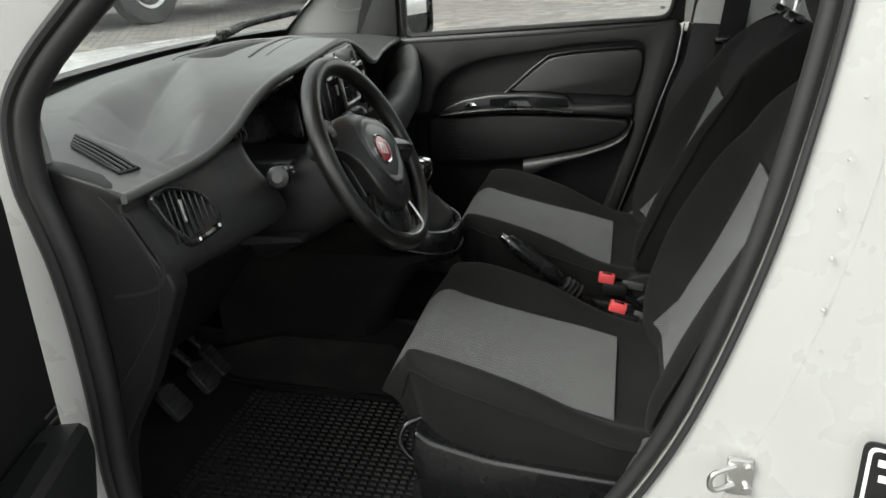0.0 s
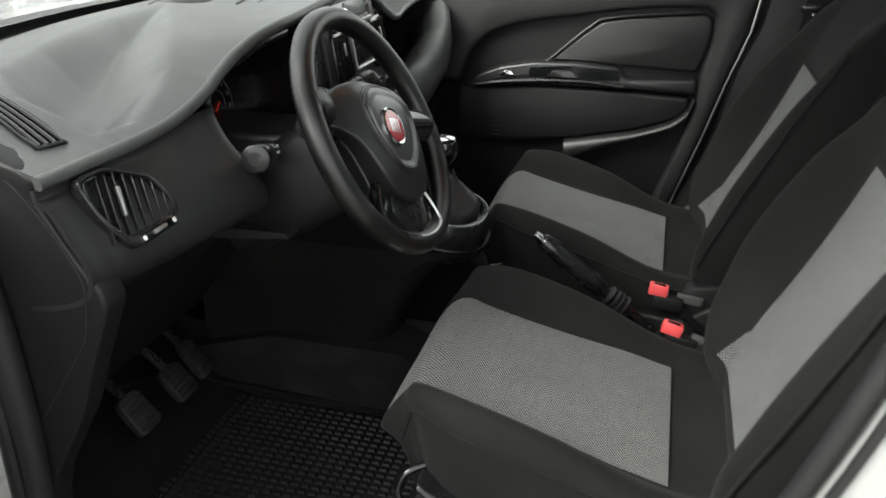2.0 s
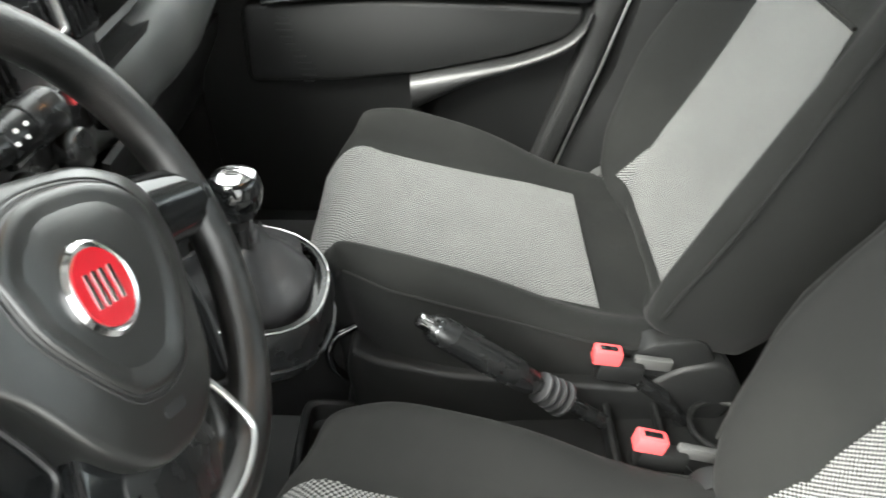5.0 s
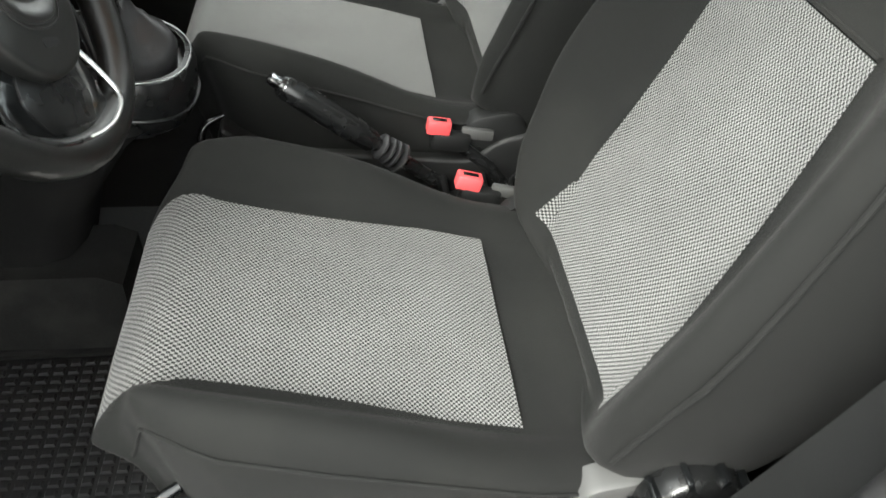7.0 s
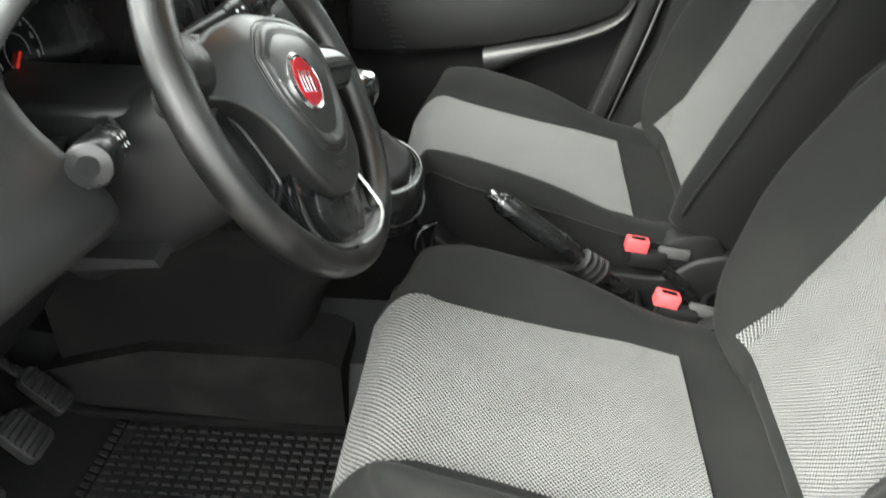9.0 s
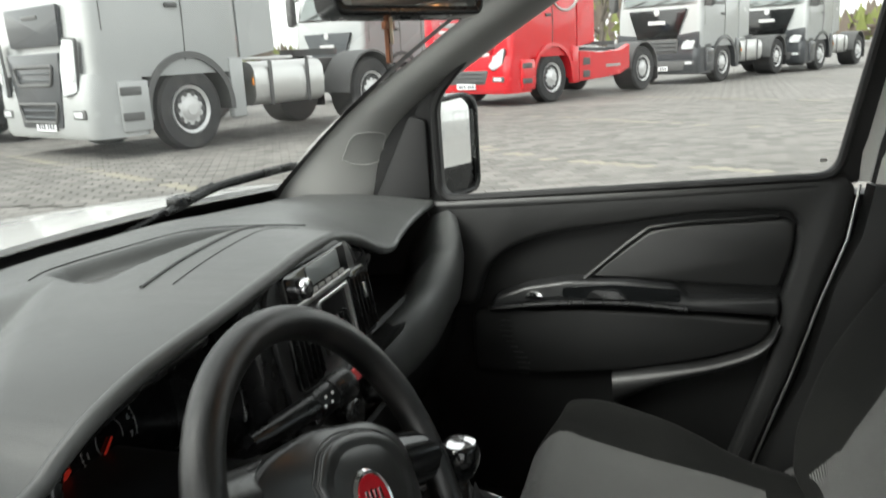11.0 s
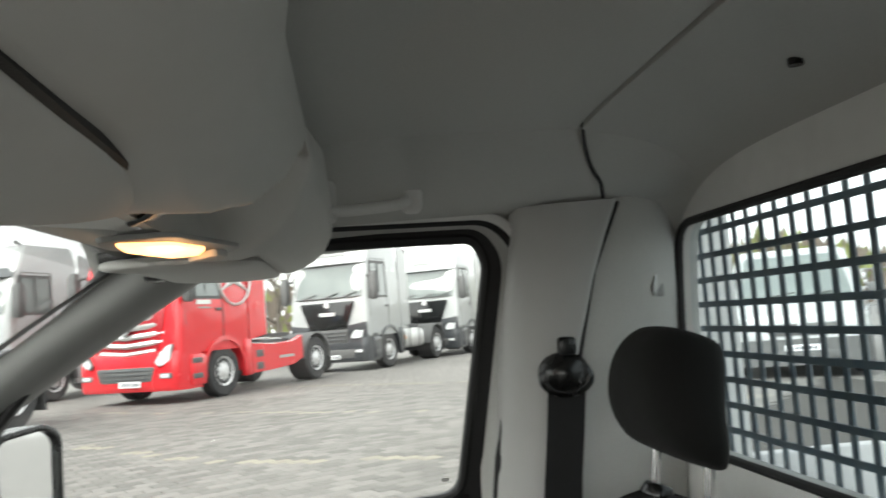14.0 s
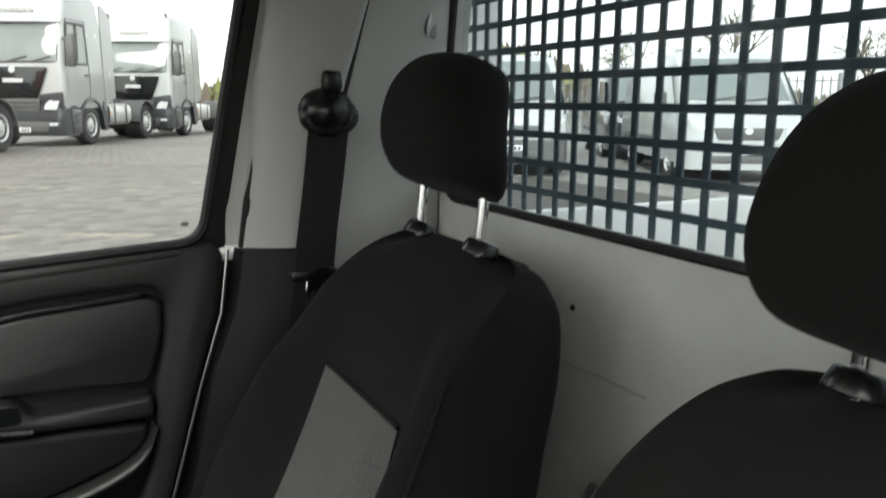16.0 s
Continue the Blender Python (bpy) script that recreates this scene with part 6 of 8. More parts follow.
OVER_SIDE = [(0.385, 1.690), (0.375, 1.662), (0.215, 1.650), (0.200, 1.634), (0.185, 1.633), (0.165, 1.639), (0.145, 1.650), (0.128, 1.665), (0.115, 1.688), (0.110, 1.715), (0.114, 1.750), (0.135, 1.785), (0.17, 1.815)]
OVER_MID = [(0.400, 1.690), (0.375, 1.650), (0.300, 1.624), (0.245, 1.618), (0.205, 1.617), (0.180, 1.622), (0.158, 1.634), (0.137, 1.658), (0.124, 1.690), (0.122, 1.715), (0.130, 1.748), (0.148, 1.784), (0.18, 1.812)]
OVER_X = -0.03


def over_point(x, s):
    """Underside of the shelf; s runs from its front edge to the ceiling. A finger scoop is sunk into the middle."""
    near, far = (0.085, 0.105) if s < 0.27 else (0.17, 0.30)
    k = 1 - smooth_step(near, far, abs(x - OVER_X))
    i = min(int(s * 12), 11)
    t = s * 12 - i
    a, b = Vector(OVER_SIDE[i]).lerp(Vector(OVER_SIDE[i + 1]), t), Vector(OVER_MID[i]).lerp(Vector(OVER_MID[i + 1]), t)
    p = a.lerp(b, k)
    q = (s - 0.30) / 0.42
    if 0 < q < 1:
        left, mid, right = lerp(-0.20, 0.01, q), lerp(0.02, 0.055, q), lerp(0.085, 0.095, q)
        dip = 0.070 * smooth_step(left, left + 0.007, x) * (1 - smooth_step(mid, right, x)) * smooth_step(0.0, 0.12, q) * (1 - smooth_step(0.85, 1.0, q))
        p += Vector((0.6, 0.8)) * dip
    return (x, p.x, p.y)


part("shelf", sheet(lambda u, v: over_point(lerp(-0.62, 0.62, u), v), 160, 60), VISOR, over, "moulded grey shelf with a finger scoop", sharp=50)
lampo = basis((-0.055, 0.228, 1.615), (1, -0.20, 0.02), (-0.20, -1, 0.10))
lamp = part("map_lamp", slab(rounded([(-0.085, -0.012), (-0.05, -0.026), (0.08, -0.026), (0.112, 0.0), (0.085, 0.030), (-0.05, 0.026)], 0.012), 0.004, lampo, 0.002), PILLAR, over, "grey map lamp housing")
part("lamp_lens", slab(rounded([(-0.070, -0.006), (-0.03, -0.018), (0.045, -0.018), (0.060, 0.0), (0.030, 0.018), (-0.030, 0.016)], 0.006), 0.0025, lampo @ Matrix.Translation((0, 0, 0.0042)), 0.001), BULB, lamp, "glowing warm lamp lens")
part("lamp_switch", slab(rounded([(0.066, -0.014), (0.098, 0.0), (0.082, 0.018), (0.052, 0.018)], 0.006), 0.006, lampo @ Matrix.Translation((0, 0, 0.0042)), 0.002), VISOR, lamp)
# Black bar along the visor's rear edge, drawn for the shadow in the gap.
part("visor_gap_shade", tube(curve([(-0.60, 0.196, 1.638), (-0.46, 0.197, 1.636), (-0.33, 0.199, 1.633), (-0.26, 0.197, 1.629), (-0.21, 0.199, 1.624), (-0.178, 0.208, 1.620), (-0.155, 0.228, 1.617)], 6), [0.0045 - 0.00005 * i for i in range(37)], 6), DASH_LOW, over, "dark bar drawn for the shaded gap behind the visor")
bulb = new("map_lamp_light", bpy.data.lights.new("map_lamp_light", "POINT"))
bulb.data.energy, bulb.data.color, bulb.data.shadow_soft_size = 0.03, (1.0, 0.55, 0.25), 0.02
bulb.location = (-0.055, 0.225, 1.594)

for sx, nm in ((-1, "near"), (1, "far")):
    visor = thing("sun_visor", "grey vinyl sun visor folded up against the shelf", "sun visor", (sx * 0.36, 0.30, 1.6), group="sun visors")
    rings = []
    for i in range(19):
        t = i / 18
        x = lerp(0.605, 0.165, 1 - (1 - t) ** 1.8)
        kk = max(0.05, 1 - max(0.0, (0.275 - x) / 0.11) ** 2.2) ** 0.5
        yc, hw = 0.285 - 0.02 * (1 - kk), 0.086 * kk
        z0 = 1.634 - 0.016 * (1 - smooth_step(0.10, 0.40, x))
        rings.append([(sx * x, yc + hw * math.cos(q), z0 + 0.010 * kk * math.copysign(abs(math.sin(q)) ** 0.6, math.sin(q)) + 0.02 * (hw * math.cos(q))) for q in (2 * math.pi * k / 24 for k in range(24))])
    part("panel", loft(rings), VISOR, visor, sharp=60)
    part("pivot", cyl((sx * 0.59, 0.370, 1.642), (sx * 0.45, 0.370, 1.638), 0.008), PILLAR, visor)
    part("hinge_cap", box((sx * 0.53, 0.372, 1.636), (0.05, 0.026, 0.02), 0.006), SATIN, visor)

rvm = thing("rear_view_mirror", "black rear-view mirror hanging from the windscreen", "mirror", (0.01, 0.55, 1.6))
RM = basis((-0.060, 0.476, 1.564), (0.835, -0.55, 0.02), (0.05, 0.16, 1.0)) @ Matrix.Diagonal((0.68, 0.95, 1.0, 1.0))
RO = rounded([(-0.145, -0.030), (0.135, -0.036), (0.148, 0.025), (0.135, 0.034), (-0.135, 0.040), (-0.150, 0.03)], 0.016)
RI = rounded([(-0.132, -0.020), (0.124, -0.026), (0.135, 0.018), (0.126, 0.024), (-0.126, 0.030), (-0.138, 0.022)], 0.010)
part("housing", slab(RO, 0.035, RM @ Matrix.Rotation(math.pi, 4, "Y") @ Matrix.Diagonal((-1, 1, 1, 1)), 0.012), SATIN, rvm)
part("rim", slab(RO, 0.006, RM, 0.003, hole=RI), SATIN, rvm, "black rim")
part("mirror_glass", slab(RI, 0.003, RM), MIRROR, rvm)
part("stem", loft([[(x - w, y + w * 0.6, z), (x + w, y - w * 0.6, z), (x + w, y + 0.02 - w * 0.6, z + 0.004), (x - w, y + 0.02 + w * 0.6, z + 0.004)] for x, y, z, w in ((-0.071, 0.498, 1.589, 0.016), (-0.073, 0.501, 1.609, 0.016), (-0.088, 0.509, 1.633, 0.020), (-0.085, 0.535, 1.650, 0.014))]), SATIN, rvm, "black mirror stem", sharp=30)
cross = thing("pendant", "small brown wooden cross hanging under the mirror", "pendant", (-0.090, 0.495, 1.515))
part("upright", box((-0.092, 0.492, 1.513), (0.009, 0.005, 0.052), 0.001, 1), WOOD, cross)
part("crossbar", box((-0.092, 0.491, 1.524), (0.028, 0.005, 0.008), 0.001, 1), WOOD, cross)
part("pale_inlay", box((-0.092, 0.488, 1.519), (0.005, 0.003, 0.026), 0.001, 1), BRASS, cross)
part("cord", tube([(-0.092, 0.493, 1.537), (-0.085, 0.50, 1.56)], 0.001, 5), WOOD, cross)

grab = thing("grab_handle", "grey folding grab handle on the roof rail", "grab handle", (0.49, 0.05, 1.71))
part("bar", tube(curve([(0.452, 0.118, 1.716), (0.437, 0.105, 1.703), (0.452, 0.058, 1.706), (0.478, 0.012, 1.714), (0.508, -0.006, 1.726)], 6), 0.0085, 10), PANELW, grab)
for x, y, z in ((0.452, 0.118, 1.706), (0.512, -0.010, 1.722)):
    part("end_cap", box((x, y, z + 0.012), (0.040, 0.030, 0.060), 0.010, 3), PANELW, grab)

# ---------------------------------------------------------------- open driver's door (inner face)
odoor = thing("door_2", "open driver door with window switches in its dark trim", "door", (-0.84, 0.93, 0.5), kind="structure")
OM = basis((-0.830, 0.825, 0.0), (-0.98, -0.20, 0.0), (0, 0, 1))
part("inner_trim", slab(rounded([(0.0, 0.48), (0.95, 0.48), (1.0, 1.0), (0.97, 1.20), (0.22, 1.27), (0.09, 1.33), (0.03, 1.29), (0.002, 1.20)], 0.02), -0.03, OM, 0.0), DASH_LOW, odoor)
part("outer_skin", slab(rounded([(0.0, 0.44), (0.98, 0.44), (1.05, 1.0), (1.02, 1.20), (0.0, 1.24)], 0.03), 0.015, OM @ Matrix.Translation((0, 0, 0.052)), 0.004), WHITE, odoor)
part("edge", slab(rounded([(0.0, 0.46), (0.99, 0.46), (1.03, 1.0), (1.0, 1.22), (0.0, 1.237)], 0.03), 0.045, OM @ Matrix.Translation((0, 0, 0.004)), 0.0), SEAL, odoor)
pod2 = part("switch_pod", loft([[OM @ Vector((s0, z + dz - 0.045, -d)) for z, d in ((0.76, 0.03), (0.915, 0.03), (0.930, 0.036), (0.934, 0.084 * k), (0.926, 0.094 * k), (0.89, 0.098 * k), (0.76, 0.075 * k))] for s0, k, dz in ((0.030, 0.80, -0.02), (0.040, 0.95, -0.004), (0.060, 1.0, 0.0), (0.30, 1.12, -0.008), (0.55, 1.1, -0.012))]), TRIM, odoor, "armrest pod", sharp=35)
PL = OM @ basis((0, 0.8885, 0), (1, -0.03, 0), (0, 0.0, -1))
part("switch_plate", slab(rounded([(0.085, 0.040), (0.34, 0.038), (0.34, 0.086), (0.10, 0.082), (0.085, 0.072)], 0.010), -0.004, PL, 0.0), GLOSS, pod2, "gloss black switch plate")
part("plate_edge", tube([PL @ Vector((x, y, -0.004)) for x, y in rounded([(0.082, 0.037), (0.345, 0.035), (0.345, 0.090), (0.098, 0.086), (0.082, 0.074)], 0.010)], 0.0016, 6, closed=True), GREYTAB, pod2)
for d in (0.046, 0.072):
    w = part("window_switch", slab(rect(0.042, 0.022, 0.005, 0.145, d), -0.010, PL @ Matrix.Translation((0, 0, -0.003)), 0.0), SATIN, pod2)
    part("symbol", slab(rect(0.009, 0.011, 0.002, 0.142, d), -0.0006, PL @ Matrix.Translation((0, 0, -0.0132))), WHITEINK, w)
for i in range(12):
    part("grille_slot", slab(rect(0.030 + 0.0012 * i, 0.003, 0.001, 0.022 + 0.001 * i, 0.89 - 0.015 * i), -0.003, OM @ Matrix.Translation((0, 0, -0.031))), GREYTAB, odoor)
for z in (1.06, 0.96):
    part("clip", box(OM @ Vector((-0.006, z, -0.01)), (0.02, 0.02, 0.018), 0.004), SATIN, odoor)

# ---------------------------------------------------------------- load bed behind the cab
bed = thing("load_bed", "pale aluminium drop-side load bed behind the cab", "load bed", (0, -1.5, 0.7))
ALU = mat("pale_aluminium", (0.42, 0.42, 0.42), 0.45, 0.3, var=0.06, scale=20, dirt=(0.3, 0.3, 0.29), damt=0.5, dscale=5)
part("bed_floor", box((0, -1.55, 0.80), (1.80, 1.9, 0.05)), ALU, bed)
for x in (-0.90, 0.90):
    part("side_board", box((x, -1.55, 1.02), (0.035, 1.9, 0.40), 0.008), ALU, bed)
part("tail_board", box((0, -2.50, 1.02), (1.80, 0.035, 0.40), 0.008), ALU, bed)

# ---------------------------------------------------------------- lorries in the yard
TYRE = mat("lorry_tyre", (0.03, 0.03, 0.031), 0.8, var=0.2, scale=15, dirt=(0.09, 0.085, 0.08), damt=0.4, dscale=4)
HUB = mat("silver_wheel_paint", (0.60, 0.60, 0.60), 0.4, 0.3, var=0.08)
DARKTRIM = mat("dark_grey_lorry_trim", (0.055, 0.06, 0.066), 0.5, var=0.1, scale=6)
PANE = mat("dark_lorry_glass", (0.13, 0.15, 0.145), 0.05, var=0.35, scale=1.6, coat=0.8)
LENS = mat("headlamp_lens", (0.55, 0.57, 0.58), 0.12, var=0.25, scale=8, coat=0.6)
CHASSIS = mat("grey_chassis", (0.09, 0.09, 0.09), 0.6, var=0.2, scale=8)
TANK = mat("brushed_tank", (0.62, 0.62, 0.61), 0.35, 0.7, var=0.08, scale=5)
PLATE = mat("number_plate_white", (0.75, 0.76, 0.78), 0.4)
PLATEINK = mat("number_plate_print", (0.05, 0.05, 0.06), 0.5)


def lorry_wheel(parent, x, y, r, w, outside):
    c = Vector((x, y, r))
    o = Vector((0, outside, 0))
    rings = []
    for d, k in ((-w / 2, 0.72), (-w / 2, 0.93), (-w / 2 + 0.04, 1.0), (w / 2 - 0.04, 1.0), (w / 2, 0.93), (w / 2, 0.62), (w / 2 - 0.03, 0.58)):
        rings.append([c + o * d + Vector((r * k * math.cos(q), 0, r * k * math.sin(q))) for q in (2 * math.pi * i / 36 for i in range(36))])
    tyre = part("wheel", loft(rings), TYRE, parent, "lorry wheel")
    rings = []
    for d, k in ((w / 2 - 0.05, 0.60), (w / 2 + 0.005, 0.585), (w / 2 - 0.01, 0.55), (w / 2 - 0.035, 0.50), (w / 2 - 0.025, 0.28), (w / 2 - 0.005, 0.25), (w / 2 + 0.01, 0.16), (w / 2 + 0.03, 0.14)):
        rings.append([c + o * d + Vector((r * k * math.cos(q), 0, r * k * math.sin(q))) for q in (2 * math.pi * i / 30 for i in range(30))])
    part("rim", loft(rings), HUB, tyre, "silver rim")
    for i in range(10):
        q = 2 * math.pi * i / 10
        p = c + o * (w / 2 - 0.035) + Vector((r * 0.385 * math.cos(q), 0, r * 0.385 * math.sin(q)))
        part("rim_hole", cyl(p, p + o * 0.012, 0.032 * r / 0.5, n=10), CHASSIS, tyre)
    return tyre


SPECS = {  # windscreen foot and head, grille foot and head, dark mask under the windscreen, lower face
    "tall": dict(ws=(2.30, 3.12), mask=(1.98, 2.28), top=3.9),
    "slat": dict(ws=(2.05, 2.98), mask=None, top=3.85),
    "wide": dict(ws=(2.08, 3.05), mask=None, top=3.85),
    "plain": dict(ws=(2.10, 2.95), mask=None, top=3.7),
}


def front_panel(name, outline, x, material, parent, depth=0.03, bev=0.01, label=""):
    """A flat shape given in (y, z) on the face of the cab."""
    return part(name, slab(outline, depth, basis((x, 0, 0), (0, 1, 0), (0, 0, 1)), bev), material, parent, label)


def lorry(kind, label, at, paint, low, skirt=None, shell=None):
    """A two-axle tractor unit; x runs forwards from the front axle, y to its left."""
    t = thing("lorry", label, "lorry", (0, 0, 0), group="parked lorries")
    sp = SPECS[kind]
    L0, W2, rear, top = 1.38, 1.22, -0.95, sp["top"]
    w0, w1 = sp["ws"]
    shell = shell or DARKTRIM

    def ring(z, f, b, w, n=5):
        return [(x, y, z) for x, y in rounded([(f, -w), (f, w), (b, w), (b, -w)], 0.17, n)]

    def front_x(z):
        return table(z, [(0.9, L0), (w0 - 0.1, L0 - 0.02), (w1, L0 - 0.24), (top - 0.15, L0 - 0.55)])[0]
    zs = [0.95, 1.5, w0 - 0.1, (w0 + w1) / 2, w1, lerp(w1, top, 0.45), top - 0.12, top]
    cab = part("cab", loft([ring(z, front_x(z) - (0.12 if z == top else 0), rear + max(0, (z - top + 0.3)) * 0.3, table(z, [(0.95, W2), (1.6, W2 + 0.02), (w1, W2 - 0.03), (top - 0.12, W2 - 0.10), (top, W2 - 0.18)])[0]) for z in zs]), paint, t, sharp=45)

    def ws(u, v):
        z, y = lerp(w0, w1, v), lerp(-1.07, 1.07, u)
        return (front_x(z) + 0.022 - 0.05 * (abs(y) / 1.07) ** 8, y, z)
    screen = part("windscreen", sheet(ws, 14, 8, 0.012), PANE, cab, "dark tinted windscreen")
    part("windscreen_rubber", tube([Vector(ws(u, v)) + Vector((0.004, 0, 0)) for u, v in [(i / 10, 0) for i in range(11)] + [(1, i / 6) for i in range(1, 7)] + [(1 - i / 10, 1) for i in range(1, 11)] + [(0, 1 - i / 6) for i in range(1, 6)]], 0.018, 6, closed=True), CHASSIS, screen)
    for y in (-0.75, -0.05, 0.55):
        part("wiper", tube([(front_x(w0) + 0.05, y, w0 + 0.02), (front_x(w0 + 0.12) + 0.05, y + 0.40, w0 + 0.13)], 0.016, 6), CHASSIS, cab)
    part("sun_visor", sheet(lambda u, v: (front_x(w1) + lerp(-0.04, 0.16, v) - 0.14 * (2 * u - 1) ** 4, lerp(-1.14, 1.14, u), lerp(w1 + 0.20, w1 - 0.02, v)), 12, 4, 0.025), paint if kind == "tall" else DARKTRIM if kind == "plain" else paint, cab)
    for i in range(6):
        part("sign_bar", box((front_x(w1 + 0.25) + 0.03, -0.42 + 0.16 * i, w1 + 0.28), (0.02, 0.11, 0.09), 0.0), GREYINK, cab)
    for y in (-0.95, 0.95):
        part("roof_horn", tube([(L0 - 0.75, y, top - 0.02), (L0 - 0.55, y, top + 0.06)], [0.02, 0.05], 8), CHASSIS, cab)
    bump = part("bumper", loft([[(x, y, z) for x, y in rounded([(L0 + 0.10 - dx, -W2 + 0.02), (L0 + 0.10 - dx, W2 - 0.02), (0.64, W2 + 0.03), (0.64, -W2 - 0.03)], 0.20, 5)] for z, dx in ((0.27, 0.05), (0.34, 0.0), (0.80, 0.0), (1.02, 0.05))]), low, t, sharp=45)
    fx = L0 + 0.012
    if kind == "tall":
        front_panel("mask", rounded([(-1.12, sp["mask"][0] + 0.06), (1.12, sp["mask"][0] + 0.06), (1.12, w0 - 0.02), (-1.12, w0 - 0.02)], 0.03), L0 - 0.02, shell, cab, 0.035)
        part("mask_trim", box((L0 + 0.02, 0, sp["mask"][0] + 0.02), (0.03, 1.35, 0.03), 0.008), HUB, cab)
        part("badge_bar", tube([(L0 + 0.03, -0.55, sp["mask"][0] + 0.10), (L0 + 0.03, 0.55, w0 - 0.06)], 0.012, 6), HUB, cab)
        part("badge", cyl((L0 + 0.02, 0, w0 - 0.17), (L0 + 0.045, 0, w0 - 0.17), 0.075, n=20), HUB, cab)
        upper = front_panel("grille", rounded([(-0.66, 1.36), (0.66, 1.36), (0.70, 1.82), (-0.70, 1.82)], 0.04), fx, shell, cab, 0.05)
        part("grille_slot", box((L0 + 0.065, 0, 1.70), (0.02, 0.42, 0.05), 0.01), CHASSIS, upper)
        lower = front_panel("lower_grille", rounded([(-0.54, 0.40), (0.54, 0.40), (0.70, 1.28), (-0.70, 1.28)], 0.05), L0 + 0.085, shell, bump, 0.035)
        for z in (0.58, 1.02):
            part("grille_loop", tube([(L0 + 0.135, y, zz) for y, zz in rounded([(-0.44, z - 0.11), (0.44, z - 0.11), (0.52, z + 0.11), (-0.52, z + 0.11)], 0.05, 3)], 0.022, 6, closed=True), CHASSIS, lower)
            for k in range(2):
                part("grille_slat", box((L0 + 0.128, 0, z - 0.05 + 0.08 * k), (0.03, 0.86, 0.025), 0.008), DARKTRIM, lower)
        hz = ((0.0, 0.0), (0.24, 0.04), (0.30, 0.62), (0.12, 0.64), (0.02, 0.34))
        hb = 0.78
    elif kind == "slat":
        for i in range(5):
            z, hw = 0.98 + 0.165 * i, 0.80 + 0.035 * i - (0.12 if i == 0 else 0)
            part("grille_slat", loft([[(L0 + 0.10 - 0.10 * abs(y) ** 2 - 0.012 * i, y, z + 0.07 * abs(y)), (L0 + 0.055 - 0.10 * abs(y) ** 2, y, z + 0.055 + 0.07 * abs(y)), (L0 + 0.0 - 0.06 * abs(y) ** 2, y, z + 0.02 + 0.07 * abs(y)), (L0 + 0.04 - 0.10 * abs(y) ** 2, y, z - 0.045 + 0.07 * abs(y))] for y in [hw * (k / 8 - 1) for k in range(17)]]), TANK, cab, "bright silver grille bar")
        front_panel("grille", rounded([(-0.74, 0.92), (0.74, 0.92), (0.95, 1.90), (-0.95, 1.90)], 0.06), L0 - 0.02, P_DEEPRED, cab, 0.03)
        part("badge", tube([(L0 + 0.13, 0.15 * math.cos(q), 1.52 + 0.15 * math.sin(q)) for q in (2 * math.pi * i / 24 for i in range(24))], 0.018, 6, closed=True), HUB, cab)
        part("badge_dish", cyl((L0 + 0.05, 0, 1.52), (L0 + 0.125, 0, 1.52), 0.14, n=24), CHASSIS, cab)
        front_panel("bumper_intake", rounded([(-0.62, 0.46), (0.62, 0.46), (0.72, 0.74), (-0.72, 0.74)], 0.05), L0 + 0.085, CHASSIS, bump, 0.03)
        for i in range(3):
            part("intake_slat", box((L0 + 0.12, 0, 0.52 + 0.08 * i), (0.02, 1.2, 0.022), 0.005), DARKTRIM, bump)
        hz = ((0.0, 0.08), (0.10, 0.0), (0.30, 0.10), (0.36, 0.42), (0.22, 0.36))
        hb = 0.74
    else:
        g1 = 1.95 if kind == "wide" else 1.75
        front_panel("grille", rounded([(-0.52, 1.05), (0.52, 1.05), (0.86, g1), (-0.86, g1)], 0.06), fx - 0.01, GLOSS if kind == "wide" else shell, cab, 0.05)
        part("name_bar", box((L0 + 0.06, 0, g1 - 0.33), (0.012, 0.50, 0.10), 0.0), HUB, cab)
        part("badge", cyl((L0 + 0.045, 0, g1 - 0.07), (L0 + 0.07, 0, g1 - 0.07), 0.08, n=20), HUB, cab)
        low2 = front_panel("lower_grille", rounded([(-0.62, 0.82), (0.62, 0.82), (0.66, 1.18), (-0.66, 1.18)], 0.04), L0 + 0.088, CHASSIS, bump, 0.03)
        for i in range(3):
            part("grille_slat", box((L0 + 0.13, 0, 0.90 + 0.10 * i), (0.03, 1.20, 0.03), 0.008), DARKTRIM, low2)
        front_panel("lower_face", rounded([(-1.20, 0.92), (1.20, 0.92), (1.20, 1.36), (0.70, 1.30), (-0.70, 1.30), (-1.20, 1.36)], 0.04), L0 - 0.005, low, cab, 0.04)
        front_panel("bumper_intake", rounded([(-0.80, 0.38), (0.80, 0.38), (0.86, 0.62), (-0.86, 0.62)], 0.04), L0 + 0.085, CHASSIS, bump, 0.03)
        hz = ((0.0, 0.06), (0.30, 0.06), (0.36, 0.28), (0.06, 0.24))
        hb = 0.86
    part("plate", box((L0 + 0.128, 0.12, 0.42), (0.015, 0.52, 0.115), 0.004), PLATE, bump)
    for k in range(6):
        part("plate_bar", box((L0 + 0.137, -0.05 + 0.068 * k + (0.03 if k > 2 else 0), 0.42), (0.004, 0.040, 0.065)), PLATEINK, bump)
    for sy in (-1, 1):
        m = basis((L0 + 0.118, sy * 0.76, hb), (-0.26, sy * 1.0, 0), (0, 0, 1))
        o = rounded(list(hz), 0.04)
        part("headlight_bezel", slab(rounded([(x * 1.12 - 0.02, y * 1.06 - 0.015) for x, y in hz], 0.04), 0.04 * sy, m, 0.0), CHASSIS, bump)
